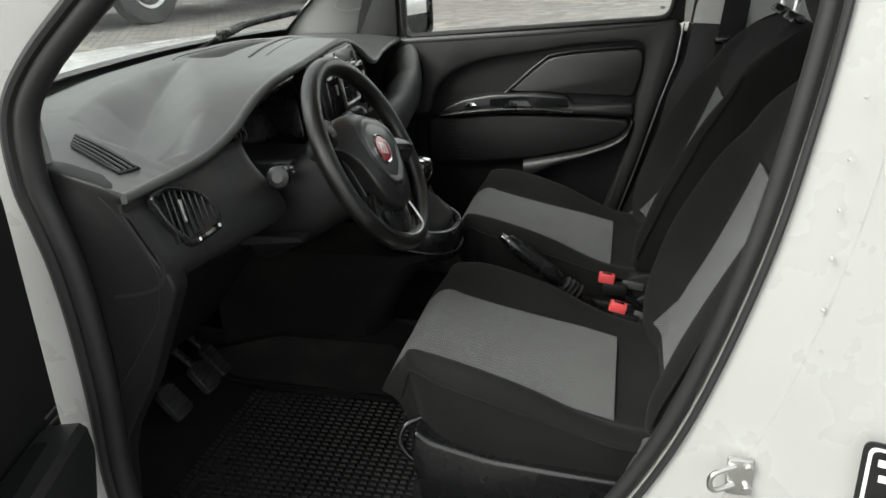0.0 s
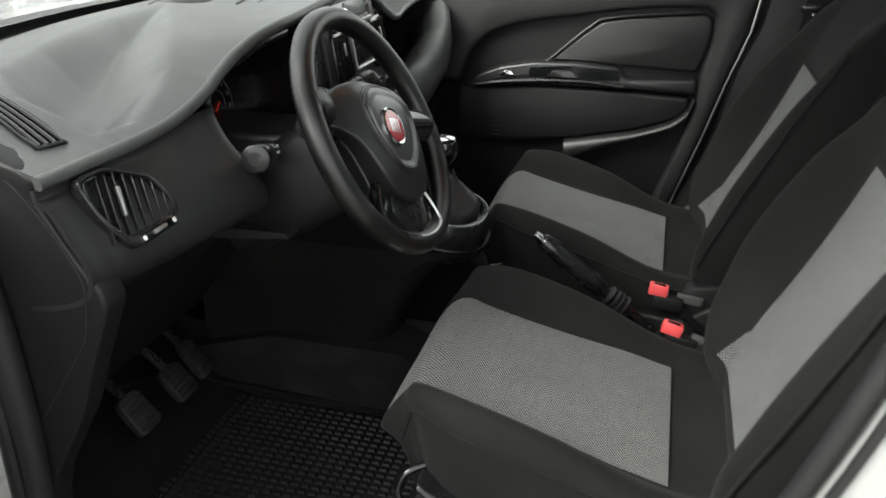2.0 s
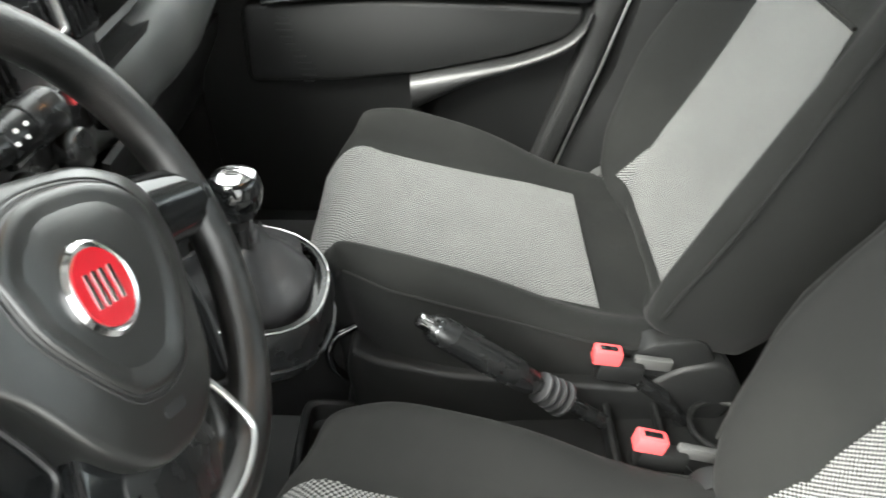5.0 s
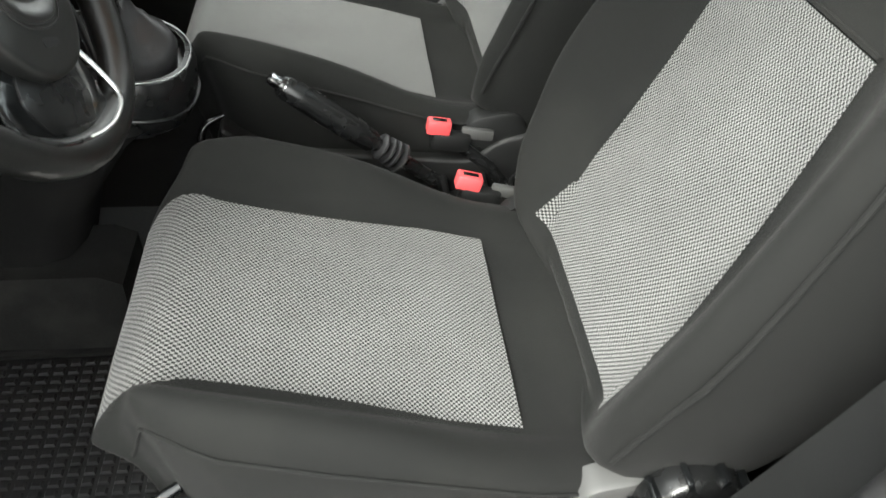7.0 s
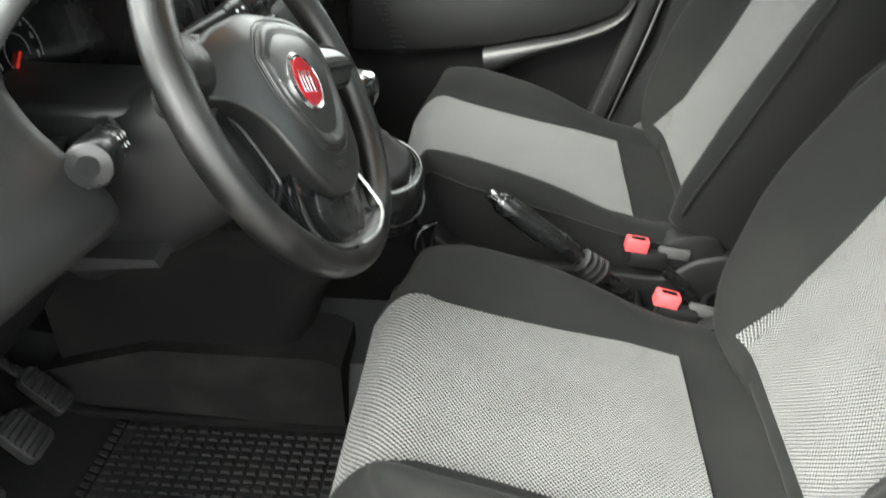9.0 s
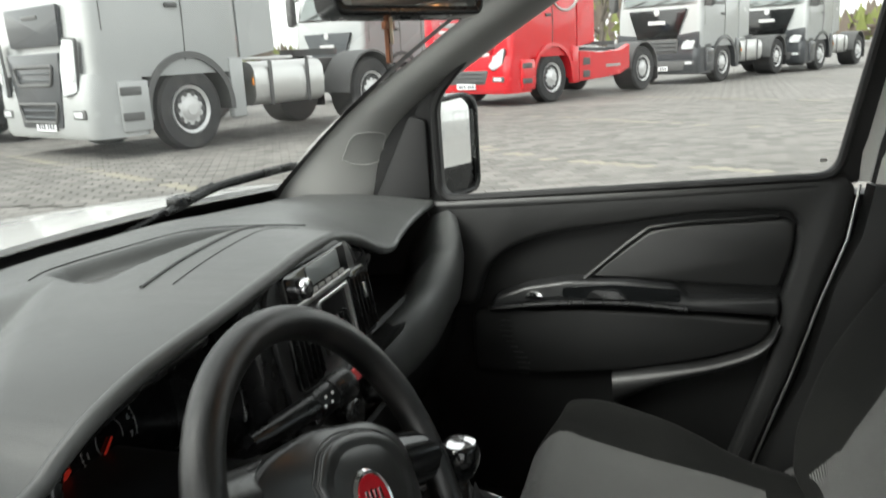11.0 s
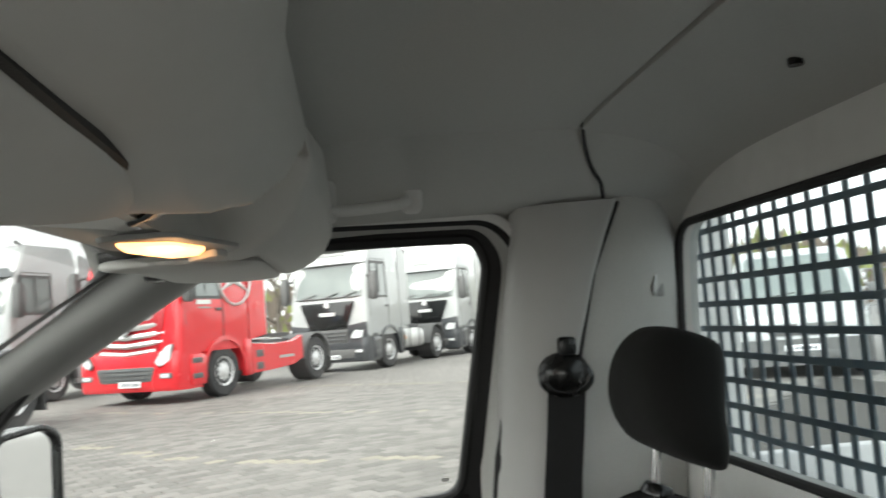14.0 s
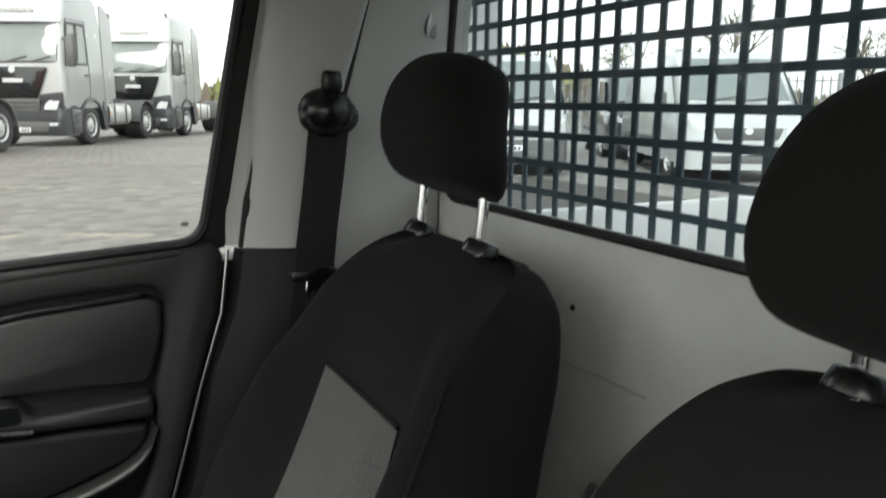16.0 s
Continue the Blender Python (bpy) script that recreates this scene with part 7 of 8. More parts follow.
        part("headlight", slab(o, 0.055 * sy, m, 0.0), LENS, bump, "clear headlamp")
        part("lamp_core", cyl(m @ Vector((0.17, 0.22, 0.056 * sy)), m @ Vector((0.17, 0.22, 0.064 * sy)), 0.07, n=16), HUB, bump)
        part("fog_light", box((L0 + 0.085, sy * 0.96, 0.56), (0.06, 0.30, 0.12), 0.03), CHASSIS, bump)
        part("fog_lens", box((L0 + 0.112, sy * 0.96, 0.56), (0.02, 0.20, 0.07), 0.01), LENS, bump)
        # side: door window, shut lines, handle, mirrors
        part("window_surround", sheet(lambda u, v: (lerp(0.05, lerp(1.24, 1.04, v), u), sy * (table(lerp(w0 - 0.06, w1 + 0.02, v), [(1.6, W2 + 0.02), (w1, W2 - 0.03)])[0] + 0.004), lerp(w0 - 0.06, w1 + 0.02, v)), 6, 4, 0.01), CHASSIS if kind != "tall" else shell, cab)
        part("side_window", sheet(lambda u, v: (lerp(0.13, lerp(1.14, 0.96, v), u), sy * (table(lerp(w0, w1 - 0.06, v), [(1.6, W2 + 0.02), (w1, W2 - 0.03)])[0] + 0.016), lerp(w0, w1 - 0.06, v)), 6, 4, 0.01), PANE, cab, "dark side window")
        part("pillar_strip", box((0.56, sy * (W2 + 0.012), (w0 + w1) / 2), (0.035, 0.02, w1 - w0 - 0.08)), CHASSIS, cab)
        part("door_gap", tube([(0.02, sy * (W2 + 0.012), 1.12), (0.0, sy * (W2 + 0.022), 1.7), (0.02, sy * (W2 + 0.012), w0), (0.04, sy * (W2 - 0.022), w1 + 0.08), (1.0, sy * (W2 - 0.022), w1 + 0.08), (1.16, sy * (W2 + 0.0), w0), (1.18, sy * (W2 + 0.02), 1.5)], 0.009, 5), CHASSIS, cab)
        part("handle", box((0.16, sy * (W2 + 0.03), 1.78), (0.20, 0.03, 0.06), 0.02), CHASSIS, cab)
        mr = part("mirror", loft([[(L0 - 0.10 + dx, sy * (W2 + 0.20 + dy), w0 + z) for dx, dy in rounded([(-0.09 * k, -0.12 * k), (0.10 * k, -0.10 * k), (0.10 * k, 0.10 * k), (-0.09 * k, 0.13 * k)], 0.05, 3)] for z, k in ((-0.12, 0.6), (-0.06, 0.95), (0.20, 1.0), (0.55, 0.98), (0.66, 0.6))]), paint if kind == "tall" and low is paint else CHASSIS, t, "tall door mirror", sharp=50)
        part("mirror_pane", box((L0 - 0.20, sy * (W2 + 0.21), w0 + 0.26), (0.012, 0.17, 0.60), 0.004), PANE, mr)
        part("mirror_arm", tube([(L0 - 0.20, sy * (W2 - 0.03), w0 + 0.56), (L0 - 0.10, sy * (W2 + 0.16), w0 + 0.52)], 0.035, 8), CHASSIS, mr)
        part("mirror_foot", tube([(L0 - 0.20, sy * (W2 - 0.01), w0 - 0.08), (L0 - 0.10, sy * (W2 + 0.16), w0 - 0.04)], 0.03, 8), CHASSIS, mr)
        # arch, steps in front of and behind the wheel
        arch = [(0.64 * math.cos(radians(q)), 0.52 + 0.63 * math.sin(radians(q))) for q in range(-8, 189, 12)]
        part("wheel_arch", loft([[(x * k, sy * y, 0.52 + (z - 0.52) * k) for y, k in ((W2 + 0.045, 1.0), (W2 + 0.04, 1.13), (W2 - 0.30, 1.12), (W2 - 0.30, 0.99))] for x, z in arch]), low if low is not paint or kind == "slat" else CHASSIS, t, sharp=40)
        part("door_skirt", box((0.86, sy * (W2 - 0.02), 0.62), (0.42, 0.14, 0.60), 0.03), low, t)
        for k in range(2):
            part("entry_step", box((0.92, sy * (W2 + 0.052), 0.50 + 0.30 * k), (0.30, 0.03, 0.10), 0.015), CHASSIS, t)
        part("rear_step_panel", box((-0.80, sy * (W2 - 0.03), 0.74), (0.24, 0.14, 0.78), 0.03), low, t)
    if kind == "slat":
        rim = [(-0.42 + 0.55 * math.cos(q), W2 + 0.028, 2.42 + 0.55 * math.sin(q)) for q in (2 * math.pi * i / 48 for i in range(48))]
        star = part("round_emblem", tube(rim, 0.03, 6, closed=True), TANK, cab, "large pale ring emblem with three spokes")
        for q in (90, 210, 330):
            c, s2 = math.cos(radians(q)), math.sin(radians(q))
            part("emblem_spoke", loft([[(-0.42 + r * c - w * s2, W2 + 0.02, 2.42 + r * s2 + w * c), (-0.42 + r * c, W2 + 0.04, 2.42 + r * s2), (-0.42 + r * c + w * s2, W2 + 0.02, 2.42 + r * s2 - w * c)] for r, w in ((0.0, 0.10), (0.25, 0.05), (0.54, 0.008))]), TANK, star)
        part("name_bar", box((0.62, W2 + 0.025, 1.93), (0.44, 0.008, 0.09), 0.0), WHITEINK, cab)
        part("name_bar", box((0.60, W2 + 0.025, 1.82), (0.40, 0.008, 0.03), 0.0), GREYINK, cab)
        part("skirt_bar", box((-2.3, W2 + 0.022, 0.66), (0.60, 0.008, 0.06), 0.0), GREYINK, t)
    # chassis
    for y in (-0.42, 0.42):
        part("frame_rail", box((-2.1, y, 0.92), (4.6, 0.09, 0.26), 0.01), CHASSIS, t)
    part("fifth_wheel", cyl((-3.4, 0, 1.10), (-3.4, 0, 1.20), 0.50, n=28), CHASSIS, t)
    part("deck_plate", box((-1.75, 0, 1.10), (1.1, 1.6, 0.04), 0.01), TANK, t)
    part("cross_member", box((-4.35, 0, 0.92), (0.12, 2.2, 0.16), 0.02), CHASSIS, t)
    part("air_line", tube(curve([(-1.0, 0.3, 1.9), (-1.3, 0.35, 1.5), (-1.8, 0.2, 1.35), (-2.0, 0.1, 1.2)], 6), 0.03, 6), P_RED, t)
    for sy in (-1, 1):
        if skirt:
            part("side_skirt", loft([[(x, sy * (W2 - 0.02), z0), (x, sy * (W2 + 0.02), z0), (x, sy * (W2 + 0.02), z1), (x, sy * (W2 - 0.08), z1 + 0.02)] for x, z0, z1 in ((-0.95, 0.38, 1.02), (-1.8, 0.40, 0.96), (-2.6, 0.45, 0.98), (-3.0, 0.58, 1.10))]), skirt, t, sharp=40)
            for k in range(2):
                part("skirt_step", box((-1.22, sy * (W2 + 0.02), 0.52 + 0.27 * k), (0.26, 0.03, 0.15), 0.01), CHASSIS, t)
        else:
            tank = part("fuel_tank", loft([[(x, sy * (0.85 + 0.36 * math.copysign(abs(math.cos(q)) ** 0.5, math.cos(q))), 0.76 + 0.30 * math.copysign(abs(math.sin(q)) ** 0.5, math.sin(q))) for q in (2 * math.pi * k / 20 for k in range(20))] for x in (-1.15, -2.55)]), TANK, t, "aluminium fuel tank", sharp=50)
            for x in (-1.45, -2.2):
                part("tank_strap", box((x, sy * 1.216, 0.76), (0.07, 0.014, 0.60), 0.004), CHASSIS, tank)
            part("side_marker", box((-1.10, sy * 1.22, 0.80), (0.02, 0.03, 0.10)), ORANGEINK, t)
        lorry_wheel(t, 0, sy * 1.06, 0.515, 0.30, sy)
        lorry_wheel(t, -3.7, sy * 0.93, 0.515, 0.56, sy)
        guard_arc = [(-3.7 + 0.60 * math.cos(radians(q)), 0.52 + 0.60 * math.sin(radians(q))) for q in range(0, 181, 15)]
        part("mudguard", loft([[(-3.7 + (x + 3.7) * k, sy * y, 0.52 + (z - 0.52) * k) for y, k in ((1.24, 1.0), (1.24, 1.05), (0.64, 1.05), (0.64, 1.0))] for x, z in guard_arc]), CHASSIS, t, sharp=40)
        part("mud_flap", box((-4.35, sy * 0.95, 0.50), (0.03, 0.55, 0.55), 0.01), TYRE, t)
        part("air_deflector", sheet(lambda u, v: (lerp(rear + 0.02, rear - 0.62, u), sy * (W2 - 0.01 - 0.03 * v), lerp(1.10 + 0.10 * u, top - 0.18 - 0.35 * u * u, v)), 5, 6, 0.04), paint, t)
    t.matrix_basis = at
    return t


def lorry_at(x, y, yaw):
    """Pose by the front left wheel's foot on the yard."""
    m = Matrix.Rotation(radians(yaw), 4, "Z")
    off = m @ Vector((0, 1.2, 0))
    return Matrix.Translation((x - off.x, y - off.y, ground_z(x))) @ m


def paint(name, col, rough=0.25):
    return mat(name, col, rough, var=0.04, scale=3, coat=0.6, dirt=tuple(c * 0.8 + 0.02 for c in col), damt=0.25, dscale=1.2)


P_WHITE, P_RED, P_BLACK, P_BLUE = paint("white_lorry_paint", (0.37, 0.38, 0.38)), paint("red_lorry_paint", (0.62, 0.02, 0.028)), paint("black_lorry_paint", (0.028, 0.03, 0.034)), paint("blue_lorry_paint", (0.03, 0.12, 0.38))
P_DEEPRED = paint("dark_red_lorry_paint", (0.30, 0.012, 0.018))
P_GREY = paint("grey_lorry_shell", (0.036, 0.039, 0.044), 0.35)
YAW = 158.0
lorry("tall", "white lorry tractor with a dark grey band under its windscreen", lorry_at(8.66, 6.53, YAW) @ Matrix.Diagonal((0.98, 1.0, 1.07, 1.0)), P_WHITE, P_WHITE, shell=P_GREY)
lorry("tall", "black lorry tractor with dark grille beside the white one", lorry_at(10.60, 10.80, YAW) @ Matrix.Diagonal((0.98, 1.0, 1.07, 1.0)), P_BLACK, P_BLACK)
lorry("plain", "blue lorry tractor parked in a row", lorry_at(12.40, 14.90, YAW), P_BLUE, P_BLUE)
lorry("plain", "white lorry tractor with a high cab and short dark grille", lorry_at(19.20, 7.10, YAW), P_WHITE, P_WHITE)
lorry("slat", "bright red lorry tractor with silver grille bars and ring emblem", lorry_at(16.10, 2.70, 152), P_RED, P_RED, skirt=P_RED)
lorry("wide", "white lorry tractor with dark grey bumper and black grille", lorry_at(22.50, -1.02, 152), P_WHITE, P_GREY)
lorry("wide", "white lorry tractor with dark grey bumper and black grille", lorry_at(27.80, -4.28, 152), P_WHITE, P_GREY)
lorry("wide", "white lorry tractor half hidden behind its red neighbour", lorry_at(27.20, 3.80, 152), P_WHITE, P_GREY)

# ---------------------------------------------------------------- white vans behind the load bed
def parked_van(label, at, low, paint_v=None):
    """A panel van; x forwards from the front axle, y to its left."""
    v = thing("van", label, "van", (0, 0, 0), group="parked vans")

    def ring(x, zt, w, zb):
        return [(x, y * w, z) for y, z in ((-1, zb), (-1.02, 0.85), (-1.0, 1.15), (-0.93, lerp(1.15, zt, 0.6)), (-0.84, zt - 0.06), (-0.72, zt), (0.72, zt), (0.84, zt - 0.06), (0.93, lerp(1.15, zt, 0.6)), (1.0, 1.15), (1.02, 0.85), (1, zb))]
    body = part("body", loft([ring(-3.9, 2.42, 0.98, 0.45), ring(-3.8, 2.50, 1.0, 0.35), ring(-1.2, 2.52, 1.0, 0.35), ring(-0.45, 2.46, 1.0, 0.35), ring(-0.25, 2.36, 0.99, 0.35), ring(0.45, 1.55, 0.98, 0.35), ring(0.62, 1.40, 0.98, 0.35), ring(0.98, 1.18, 0.94, 0.35), ring(1.05, 0.95, 0.90, 0.36)]), paint_v or P_WHITE, v, sharp=35)
    part("windscreen", sheet(lambda u, q: (lerp(0.50, -0.20, q) - 0.06 * abs(2 * u - 1) ** 3 + 0.03, lerp(-0.80, 0.80, u) * lerp(1.0, 0.90, q), lerp(1.52, 2.32, q) + 0.012), 10, 6, 0.012), PANE, body, "dark windscreen")
    for y in (-0.5, 0.1):
        part("wiper", tube([(0.56, y, 1.52), (0.48, y + 0.5, 1.60)], 0.012, 6), CHASSIS, body)
    part("grille", slab(rounded([(-0.45, 0.80), (0.45, 0.80), (0.52, 1.02), (-0.52, 1.02)], 0.04), 0.03, basis((1.045, 0, 0), (0, 1, 0), (0, 0, 1)), 0.01), CHASSIS, body)
    part("badge", cyl((1.07, 0, 0.96), (1.09, 0, 0.96), 0.06, n=16), HUB, body)
    bump = part("bumper", loft([[(x, y, z) for x, y in rounded([(1.16, -0.92), (1.16, 0.92), (0.55, 1.01), (0.55, -1.01)], 0.16, 4)] for z in (0.26, 0.34, 0.66, 0.74)]), low, v, sharp=45)
    part("bumper_intake", box((1.16, 0, 0.45), (0.03, 1.1, 0.14), 0.01), CHASSIS, bump)
    part("plate", box((1.18, 0, 0.58), (0.015, 0.52, 0.11), 0.004), PLATE, bump)
    for k in range(6):
        part("plate_bar", box((1.19, -0.16 + 0.064 * k, 0.58), (0.004, 0.04, 0.06)), PLATEINK, bump)
    for sy in (-1, 1):
        part("headlight", loft([[(x, sy * y, z) for z in (z0, z1)] + [(x - 0.06, sy * y, z1), (x - 0.06, sy * y, z0)] for x, y, z0, z1 in ((1.07, 0.56, 0.86, 1.02), (1.02, 0.76, 0.86, 1.14), (0.86, 0.93, 0.90, 1.24), (0.66, 0.985, 0.98, 1.30))]), LENS, body, "clear headlamp", sharp=40)
        part("side_window", sheet(lambda u, q: (lerp(-0.78, lerp(0.42, -0.18, q), u), sy * lerp(0.985, 0.925, q), lerp(1.42, 2.08, q)), 6, 4, 0.012), PANE, body)
        mr = part("mirror", box((0.18, sy * 1.15, 1.52), (0.10, 0.20, 0.34), 0.04), CHASSIS, v)
        part("mirror_arm", box((0.20, sy * 1.03, 1.42), (0.08, 0.14, 0.06), 0.015), CHASSIS, mr)
        part("rub_strip", box((-1.9, sy * 1.012, 0.72), (2.9, 0.02, 0.14), 0.008), CHASSIS, body)
        part("door_gap", tube([(-0.85, sy * 1.0, 0.45), (-0.85, sy * 1.02, 0.9), (-0.84, sy * 0.985, 1.4), (-0.82, sy * 0.92, 2.1)], 0.008, 5), CHASSIS, body)
        lorry_wheel(v, 0.12, sy * 0.86, 0.34, 0.22, sy)
        lorry_wheel(v, -3.0, sy * 0.86, 0.34, 0.22, sy)
    v.matrix_basis = at
    return v


def van_at(x, y, yaw):
    return Matrix.Translation((x, y, ground_z(x))) @ Matrix.Rotation(radians(yaw), 4, "Z")


SMALL = Matrix.Diagonal((0.86, 0.93, 0.76, 1.0))
parked_van("white small van with a dark bumper facing the load bed", van_at(10.6, -6.6, 152) @ SMALL, CHASSIS)
parked_van("white small van with a white bumper behind the load bed", van_at(8.3, -9.1, 152) @ SMALL, P_WHITE)
parked_van("black small van standing between the white ones", van_at(12.6, -11.2, 150) @ SMALL, P_BLACK, P_BLACK)
parked_van("blue van beside the yard fence", van_at(14.5, -22.5, 130) @ SMALL, P_BLUE, P_BLUE)

# ---------------------------------------------------------------- yard fence, trees, woods
fence = thing("fence", "grey steel palisade fence along the yard", "fence", (25, -30, 0))
FENCE = mat("grey_galvanised_steel", (0.22, 0.225, 0.23), 0.5, 0.3, var=0.1, scale=3)
for i in range(16):
    p = Vector((8 + 2.2 * i, -36 + 1.25 * i, ground_z(8 + 2.2 * i)))
    part("post", box(p + Vector((0, 0, 1.2)), (0.12, 0.12, 2.4), 0.01, 1), FENCE, fence)
    if i < 15:
        q = Vector((8 + 2.2 * (i + 1), -36 + 1.25 * (i + 1), ground_z(8 + 2.2 * (i + 1))))
        for z in (0.5, 1.3, 2.1):
            part("rail", tube([p + Vector((0, 0, z)), q + Vector((0, 0, z))], 0.03, 4), FENCE, fence)
        for k in range(1, 8):
            c = p.lerp(q, k / 8)
            part("pale", box(c + Vector((0, 0, 1.2)), (0.05, 0.02, 2.2)), FENCE, fence)

BARK = mat("grey_brown_bark", (0.10, 0.085, 0.07), 0.9, var=0.3, scale=6, bump=0.6, bscale=20)
TWIG = mat("bare_brown_twigs", (0.13, 0.105, 0.085), 0.9, var=0.3, scale=2)
NEEDLE = mat("dark_green_needles", (0.035, 0.055, 0.025), 0.85, var=0.5, scale=1.5)
BUDS = mat("pale_green_buds", (0.15, 0.17, 0.05), 0.85, var=0.4, scale=1.0)


def mesh_of(name, verts, faces, material, parent, label="", kind=""):
    me = bpy.data.meshes.new(name)
    me.from_pydata([tuple(p) for p in verts], [], faces)
    me.materials.append(material)
    ob = new(name, me)
    ob.parent = parent
    if label or kind:
        tagged(ob, label, kind=kind)
    return ob


def limb(vs, fs, a, b, ra, rb, n):
    d = (b - a).normalized()
    s = d.orthogonal().normalized()
    c = d.cross(s)
    k = len(vs)
    for p, r in ((a, ra), (b, rb)):
        for i in range(n):
            q = 2 * math.pi * i / n
            vs.append(p + r * (s * math.cos(q) + c * math.sin(q)))
    for i in range(n):
        j = (i + 1) % n
        fs.append((k + i, k + j, k + n + j, k + n + i))


def bare_tree(x, y, h, seed, label):
    rnd = random.Random(seed)
    t = thing("tree", label, "tree", (x, y, ground_z(x)), group="bare trees")
    tv, tf, lv, lf, cv, cf, bv, bf = [], [], [], [], [], [], [], []

    def grow(p, d, length, r, level):
        segs = 3
        for i in range(segs):
            e = p + d * (length / segs)
            vs, fs = (tv, tf) if level == 0 else (lv, lf) if level < 3 else (cv, cf)
            limb(vs, fs, p, e, r * (1 - 0.25 * i / segs), r * (1 - 0.25 * (i + 1) / segs), 7 if level == 0 else 5 if level < 3 else 3)
            p = e
            d = (d + Vector((rnd.uniform(-1, 1), rnd.uniform(-1, 1), rnd.uniform(-0.3, 0.6))) * 0.14).normalized()
            if level >= 3 and rnd.random() < 0.35:
                k = len(bv)
                for _ in range(3):
                    bv.append(p + Vector((rnd.uniform(-1, 1), rnd.uniform(-1, 1), rnd.uniform(-1, 1))) * 0.10)
                bf.append((k, k + 1, k + 2))
        if level < 4:
            for _ in range((5, 4, 4, 3)[level]):
                nd = (d * 0.75 + Vector((rnd.uniform(-1, 1), rnd.uniform(-1, 1), rnd.uniform(-0.35, 0.75)))).normalized()
                grow(p - d * length * rnd.uniform(0.0, 0.45), nd, length * rnd.uniform(0.55, 0.75), r * 0.52, level + 1)
    grow(Vector((0, 0, -0.1)), Vector((rnd.uniform(-0.05, 0.05), rnd.uniform(-0.05, 0.05), 1)).normalized(), h * 0.36, h * 0.020, 0)
    mesh_of("trunk", tv, tf, BARK, t)
    mesh_of("limbs", lv, lf, BARK, t)
    crown = mesh_of("crown", cv, cf, TWIG, t, "bare twiggy crown")
    mesh_of("buds", bv, bf, BUDS, crown, kind="stuff")
    return t


def conifer(x, y, h, seed):
    rnd = random.Random(seed)
    t = thing("tree", "dark green conifer at the edge of the yard", "tree", (x, y, ground_z(x)), group="conifers")
    tv, tf, cv, cf = [], [], [], []
    limb(tv, tf, Vector((0, 0, -0.1)), Vector((0, 0, h * 0.97)), h * 0.018, 0.02, 7)
    for i in range(150):
        z = h * (0.12 + 0.86 * i / 150)
        a = i * 2.4 + rnd.uniform(-0.4, 0.4)
        reach = (h - z) * 0.27 * rnd.uniform(0.6, 1.15) + 0.25
        e = Vector((math.cos(a) * reach, math.sin(a) * reach, z - reach * 0.22))
        limb(tv, tf, Vector((0, 0, z)), e, 0.035, 0.01, 3)
        for _ in range(26):
            s = rnd.uniform(0.15, 1.05)
            c = Vector((0, 0, z)).lerp(e, s) + Vector((rnd.uniform(-1, 1), rnd.uniform(-1, 1), rnd.uniform(-0.8, 0.5))) * 0.28
            k = len(cv)
            for _ in range(3):
                cv.append(c + Vector((rnd.uniform(-1, 1), rnd.uniform(-1, 1), rnd.uniform(-1, 0.7))) * 0.24)
            cf.append((k, k + 1, k + 2))
    mesh_of("trunk", tv, tf, BARK, t)
    mesh_of("crown", cv, cf, NEEDLE, t, "ragged crown of drooping needles")
    return t


for i, (x, y, h) in enumerate(((30.5, 35.6, 12.6), (28.0, 37.6, 11.0), (33.0, 50.0, 13.0))):
    conifer(x, y, h, 40 + i)
for i, (x, y, h) in enumerate(((33.5, 36.0, 11.4), (46, 36.5, 9), (50, 30, 9.5), (54, 22, 9), (58, 13, 9.5), (60, 5.5, 10.5), (61, -2, 9))):
    bare_tree(x, y, h, 60 + i, "bare deciduous tree beyond the lorries")
for i, (x, y, h) in enumerate(((45, -38, 9), (40, -42, 10), (33, -47, 9), (29, -49, 11.5), (24, -46, 12), (52, -30, 8))):
    bare_tree(x, y, h, 80 + i, "bare deciduous tree behind the yard fence")

# woods far off, a band of twiggy scrub on a low bank
rnd = random.Random(5)
vs, fs, ws, wf = [], [], [], []
for i in range(5200):
    a = radians(rnd.uniform(-62, 56))
    r = rnd.uniform(78, 100)
    x, y = r * math.cos(a), r * math.sin(a)
    h = 4.0 + 2.0 * math.sin(a * 9) + 1.2 * math.sin(a * 23 + 1)
    z = ground_z(x) + rnd.uniform(0, 1) ** 0.7 * h
    c = Vector((x, y, z))
    tall = Vector((rnd.uniform(-0.3, 0.3), rnd.uniform(-0.3, 0.3), rnd.uniform(0.8, 1.6)))
    s = Vector((-math.sin(a), math.cos(a), 0)) * rnd.uniform(0.25, 0.6)
    tgt, tgf = (vs, fs) if rnd.random() < 0.7 else (ws, wf)
    k = len(tgt)
    tgt += [c - s, c + s, c + tall]
    tgf.append((k, k + 1, k + 2))
woods = thing("far_woods", "brown leafless scrub and young woods beyond the yard", "woods", (0, 0, 0), kind="stuff")
mesh_of("scrub", vs, fs, TWIG, woods, kind="stuff")
mesh_of("green_scrub", ws, wf, BUDS, woods, kind="stuff")

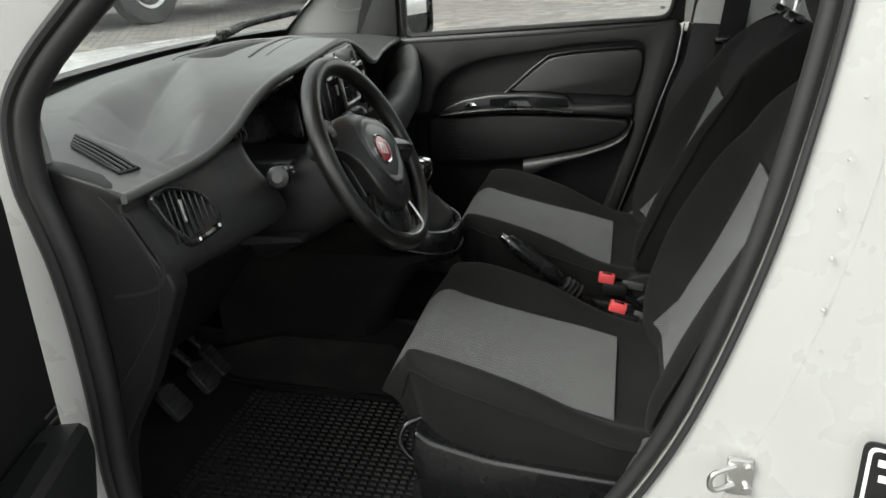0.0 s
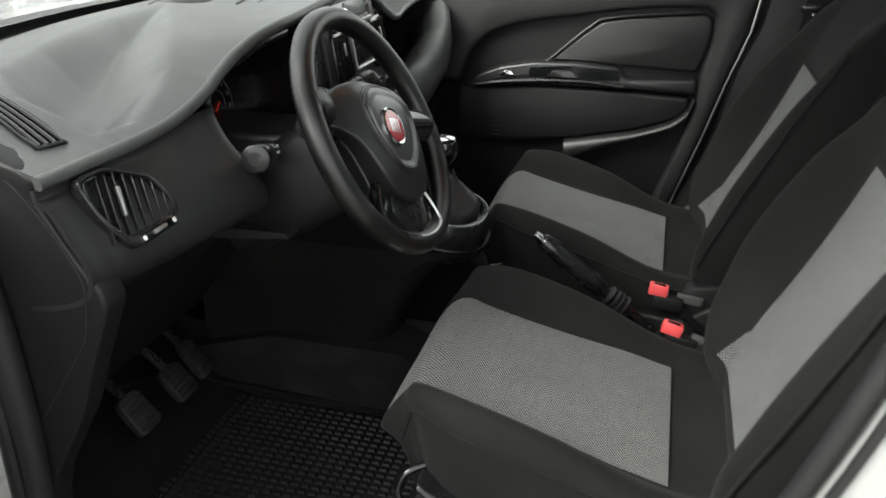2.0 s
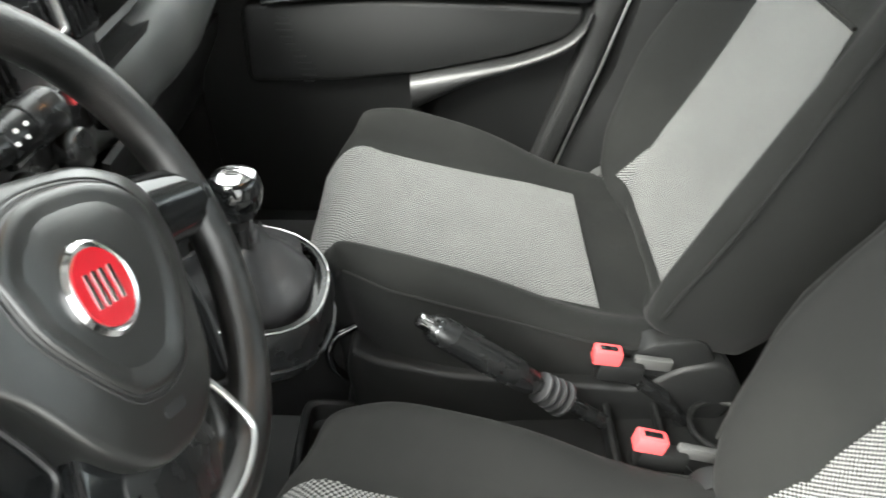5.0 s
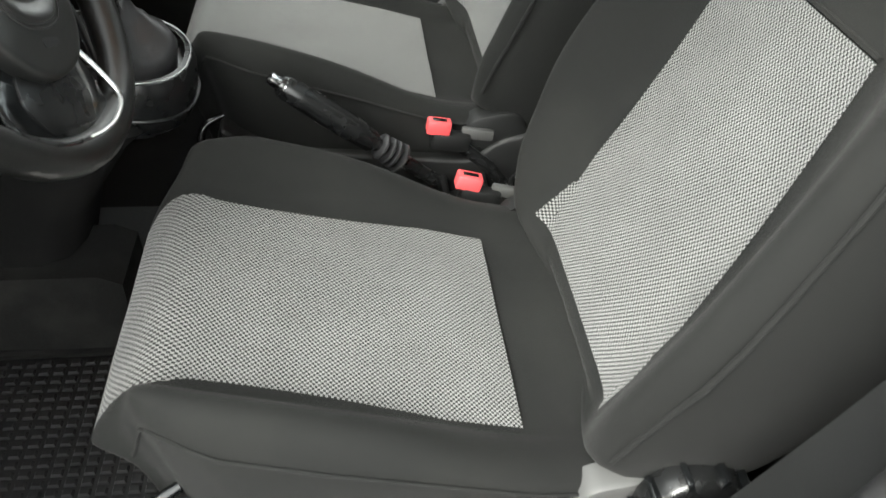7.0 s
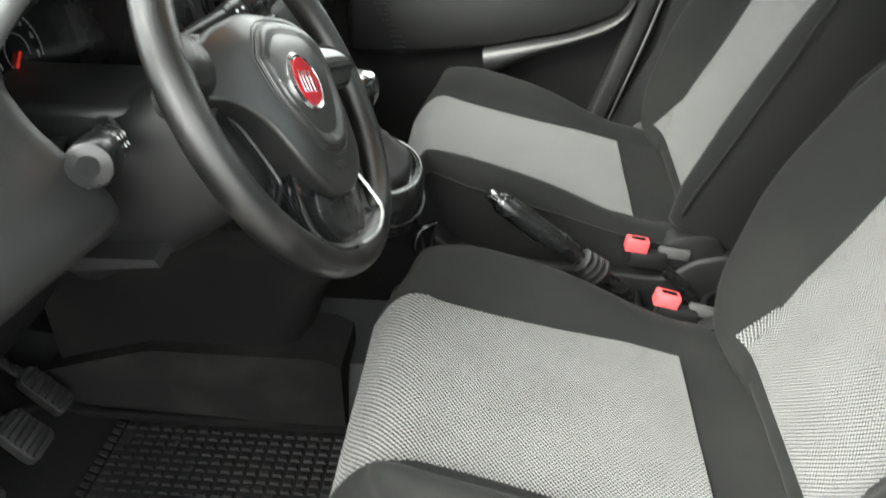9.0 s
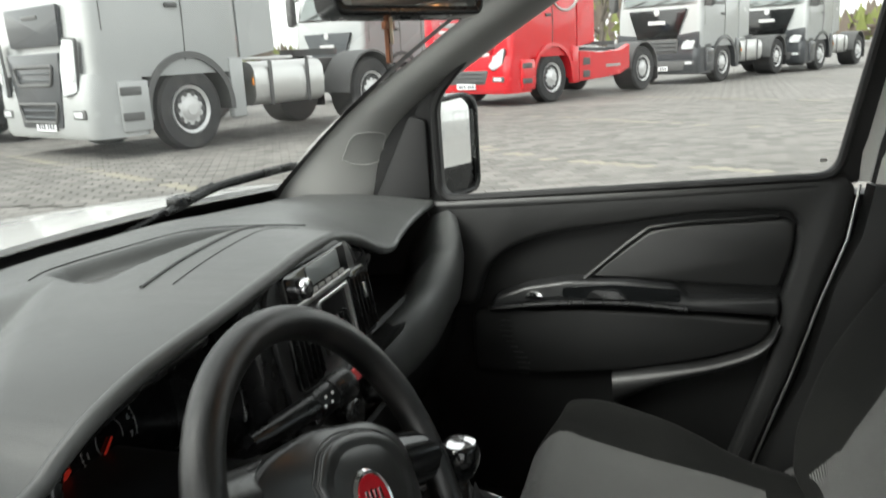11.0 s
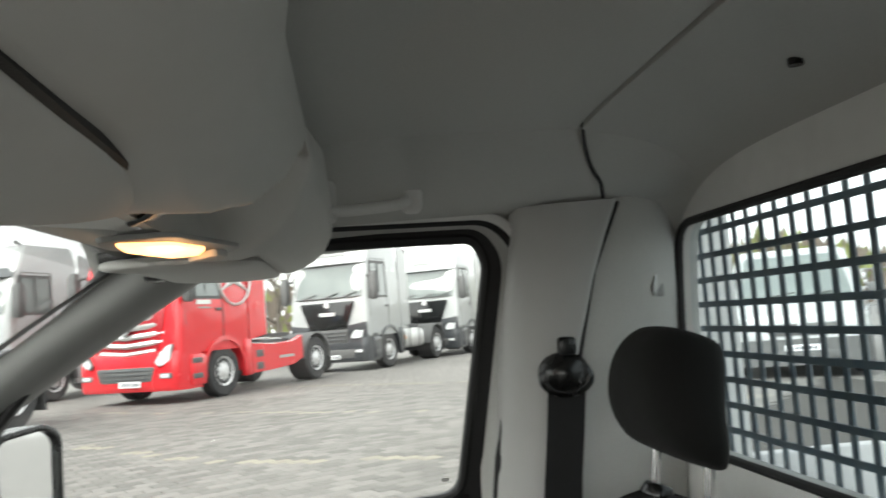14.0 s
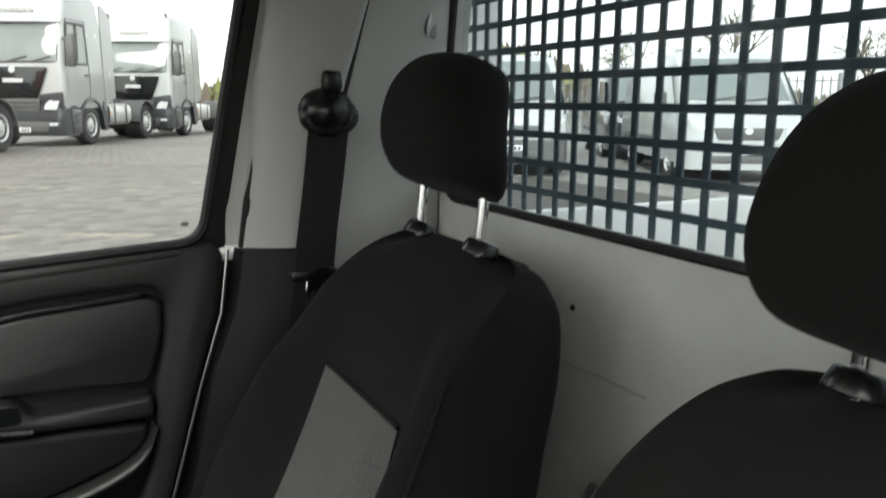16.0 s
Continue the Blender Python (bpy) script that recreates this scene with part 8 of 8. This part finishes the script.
# ---------------------------------------------------------------- paving blocks and parking lines
BLOCK = mat("grey_concrete_block", (0.145, 0.138, 0.129), 0.75, var=0.16, scale=25, bump=0.4, bscale=120, dirt=(0.10, 0.094, 0.086), damt=0.6, dscale=0.5)
nt = BLOCK.node_tree
info, vary, old = nt.nodes.new("ShaderNodeNewGeometry"), nt.nodes.new("ShaderNodeMapRange"), nt.nodes["Principled BSDF"].inputs["Base Color"].links[0].from_socket
oinfo, addr, frac = nt.nodes.new("ShaderNodeObjectInfo"), nt.nodes.new("ShaderNodeMath"), nt.nodes.new("ShaderNodeMath")
frac.operation = "FRACT"
nt.links.new(info.outputs["Random Per Island"], addr.inputs[0])
nt.links.new(oinfo.outputs["Random"], addr.inputs[1])
nt.links.new(addr.outputs[0], frac.inputs[0])
nt.links.new(frac.outputs[0], vary.inputs["Value"])
vary.inputs["To Min"].default_value, vary.inputs["To Max"].default_value = 0.72, 1.25
tone = nt.nodes.new("ShaderNodeVectorMath")
tone.operation = "SCALE"
nt.links.new(old, tone.inputs[0])
nt.links.new(vary.outputs[0], tone.inputs["Scale"])
nt.links.new(tone.outputs[0], nt.nodes["Principled BSDF"].inputs["Base Color"])
SAND = mat("dark_joint_sand", (0.045, 0.042, 0.038), 0.95, var=0.3, scale=60)
LINE = mat("worn_yellow_block", (0.23, 0.215, 0.172), 0.75, var=0.2, scale=12, dirt=(0.15, 0.14, 0.12), damt=0.7, dscale=2.0)

ROW = Vector((0.469, -0.883, 0))
COL = Vector((0.883, 0.469, 0))
BL, BW, JT, UP = 0.198, 0.158, 0.008, 0.012


def block_mesh(o, vs, fs, tilt):
    k = len(vs)
    l, w = BL / 2 - JT / 2, BW / 2 - JT / 2
    for s, z in ((1.0, 0.0), (1.0, UP - 0.004), (0.95, UP)):
        for a, b in ((-1, -1), (1, -1), (1, 1), (-1, 1)):
            p = o + ROW * (a * (l - (1 - s) * 0.1)) + COL * (b * (w - (1 - s) * 0.1))
            vs.append((p.x, p.y, p.z + z + tilt * a * (z > 0)))
    for r in (0, 4):
        for i in range(4):
            j = (i + 1) % 4
            fs.append((k + r + i, k + r + j, k + r + 4 + j, k + r + 4 + i))
    fs.append((k + 8, k + 9, k + 10, k + 11))


LINES = [((10.53, 13.59), (7.45, 7.96)), ((7.45, 7.96), (5.20, 4.09)), ((9.45, 3.42), (7.03, 1.34)), ((7.03, 1.34), (6.20, -0.66)), ((14.20, 4.59), (9.87, -0.80)), ((18.20, 2.50), (13.20, -3.33)), ((10.70, -1.66), (7.87, -5.16))]


def on_line(p):
    for a, b in LINES:
        a, b = Vector((*a, 0)), Vector((*b, 0))
        d = b - a
        t = (p - a).dot(d) / d.length_squared
        if 0 <= t <= 1 and (Vector((p.x, p.y, 0)) - a - d * t).length < 0.085:
            return True
    return False


rnd = random.Random(11)
yard = bpy.data.objects["ground"]
vs, fs, yv, yf = [], [], [], []
one_v, one_f = [], []
block_mesh(Vector((0, 0, 0)), one_v, one_f, 0.0)
one = bpy.data.meshes.new("paving_block")
one.from_pydata(one_v, [], one_f)
one.materials.append(BLOCK)
singles = []
for i in range(-110, 110):
    for j in range(-30, 140):
        o = ROW * ((i + 0.5 * (j % 2)) * BL) + COL * (j * BW) + Vector((4.0, 2.0, 0))
        if not (4.6 < o.x < 14.5 and -6.5 < o.y < 13.5 and o.y < 0.95 * o.x + 3.5 and o.y > 2.8 - 0.95 * o.x):
            continue
        o.z = ground_z(o.x) + 0.003
        tilt = rnd.uniform(-0.0012, 0.0012)
        if on_line(o) and rnd.random() < 0.62:
            block_mesh(o, yv, yf, tilt)
        elif 5.4 < o.x < 7.2 and -0.5 < o.y < 4.9 and len(singles) < 300:
            singles.append(o)
        else:
            block_mesh(o, vs, fs, tilt)
mesh_of("paving_rest", vs, fs, BLOCK, yard, "grey paving blocks", kind="stuff")
mesh_of("line_blocks", yv, yf, LINE, yard, "worn yellowish marking blocks", kind="stuff")
bm = flat([(x, y, ground_z(x) + 0.003) for x, y in ((4.6, -6.5), (14.5, -6.5), (14.5, 13.5), (4.6, 13.5))])
mesh_of("joint_bed", [v.co.copy() for v in bm.verts], [tuple(range(4))], SAND, yard, kind="stuff")
bm.free()
for o in singles:
    ob = new("paving_block", one)
    ob.parent, ob.location = yard, o
# markings further out, one worn strip each
for a, b in (((14.20, 4.59), (12.03, 1.92)), ((18.20, 2.50), (13.20, -3.33)), ((10.53, 13.59), (9.20, 11.34)), ((23.20, -3.33), (17.37, -8.33))):
    a, b = Vector((*a, 0)), Vector((*b, 0))
    d = (b - a).normalized()
    s = Vector((-d.y, d.x, 0)) * 0.085
    n = int((b - a).length / 0.2)
    mv, mf = [], []
    for k in range(n):
        if rnd.random() < 0.2:
            continue
        p = a + d * (0.2 * k)
        q = p + d * 0.185
        m0 = len(mv)
        for c in (p - s, q - s, q + s, p + s):
            mv.append((c.x, c.y, ground_z(c.x) + 0.005))
        mf.append((m0, m0 + 1, m0 + 2, m0 + 3))
    mesh_of("marking_blocks", mv, mf, LINE, yard, "worn yellowish marking blocks", kind="stuff")
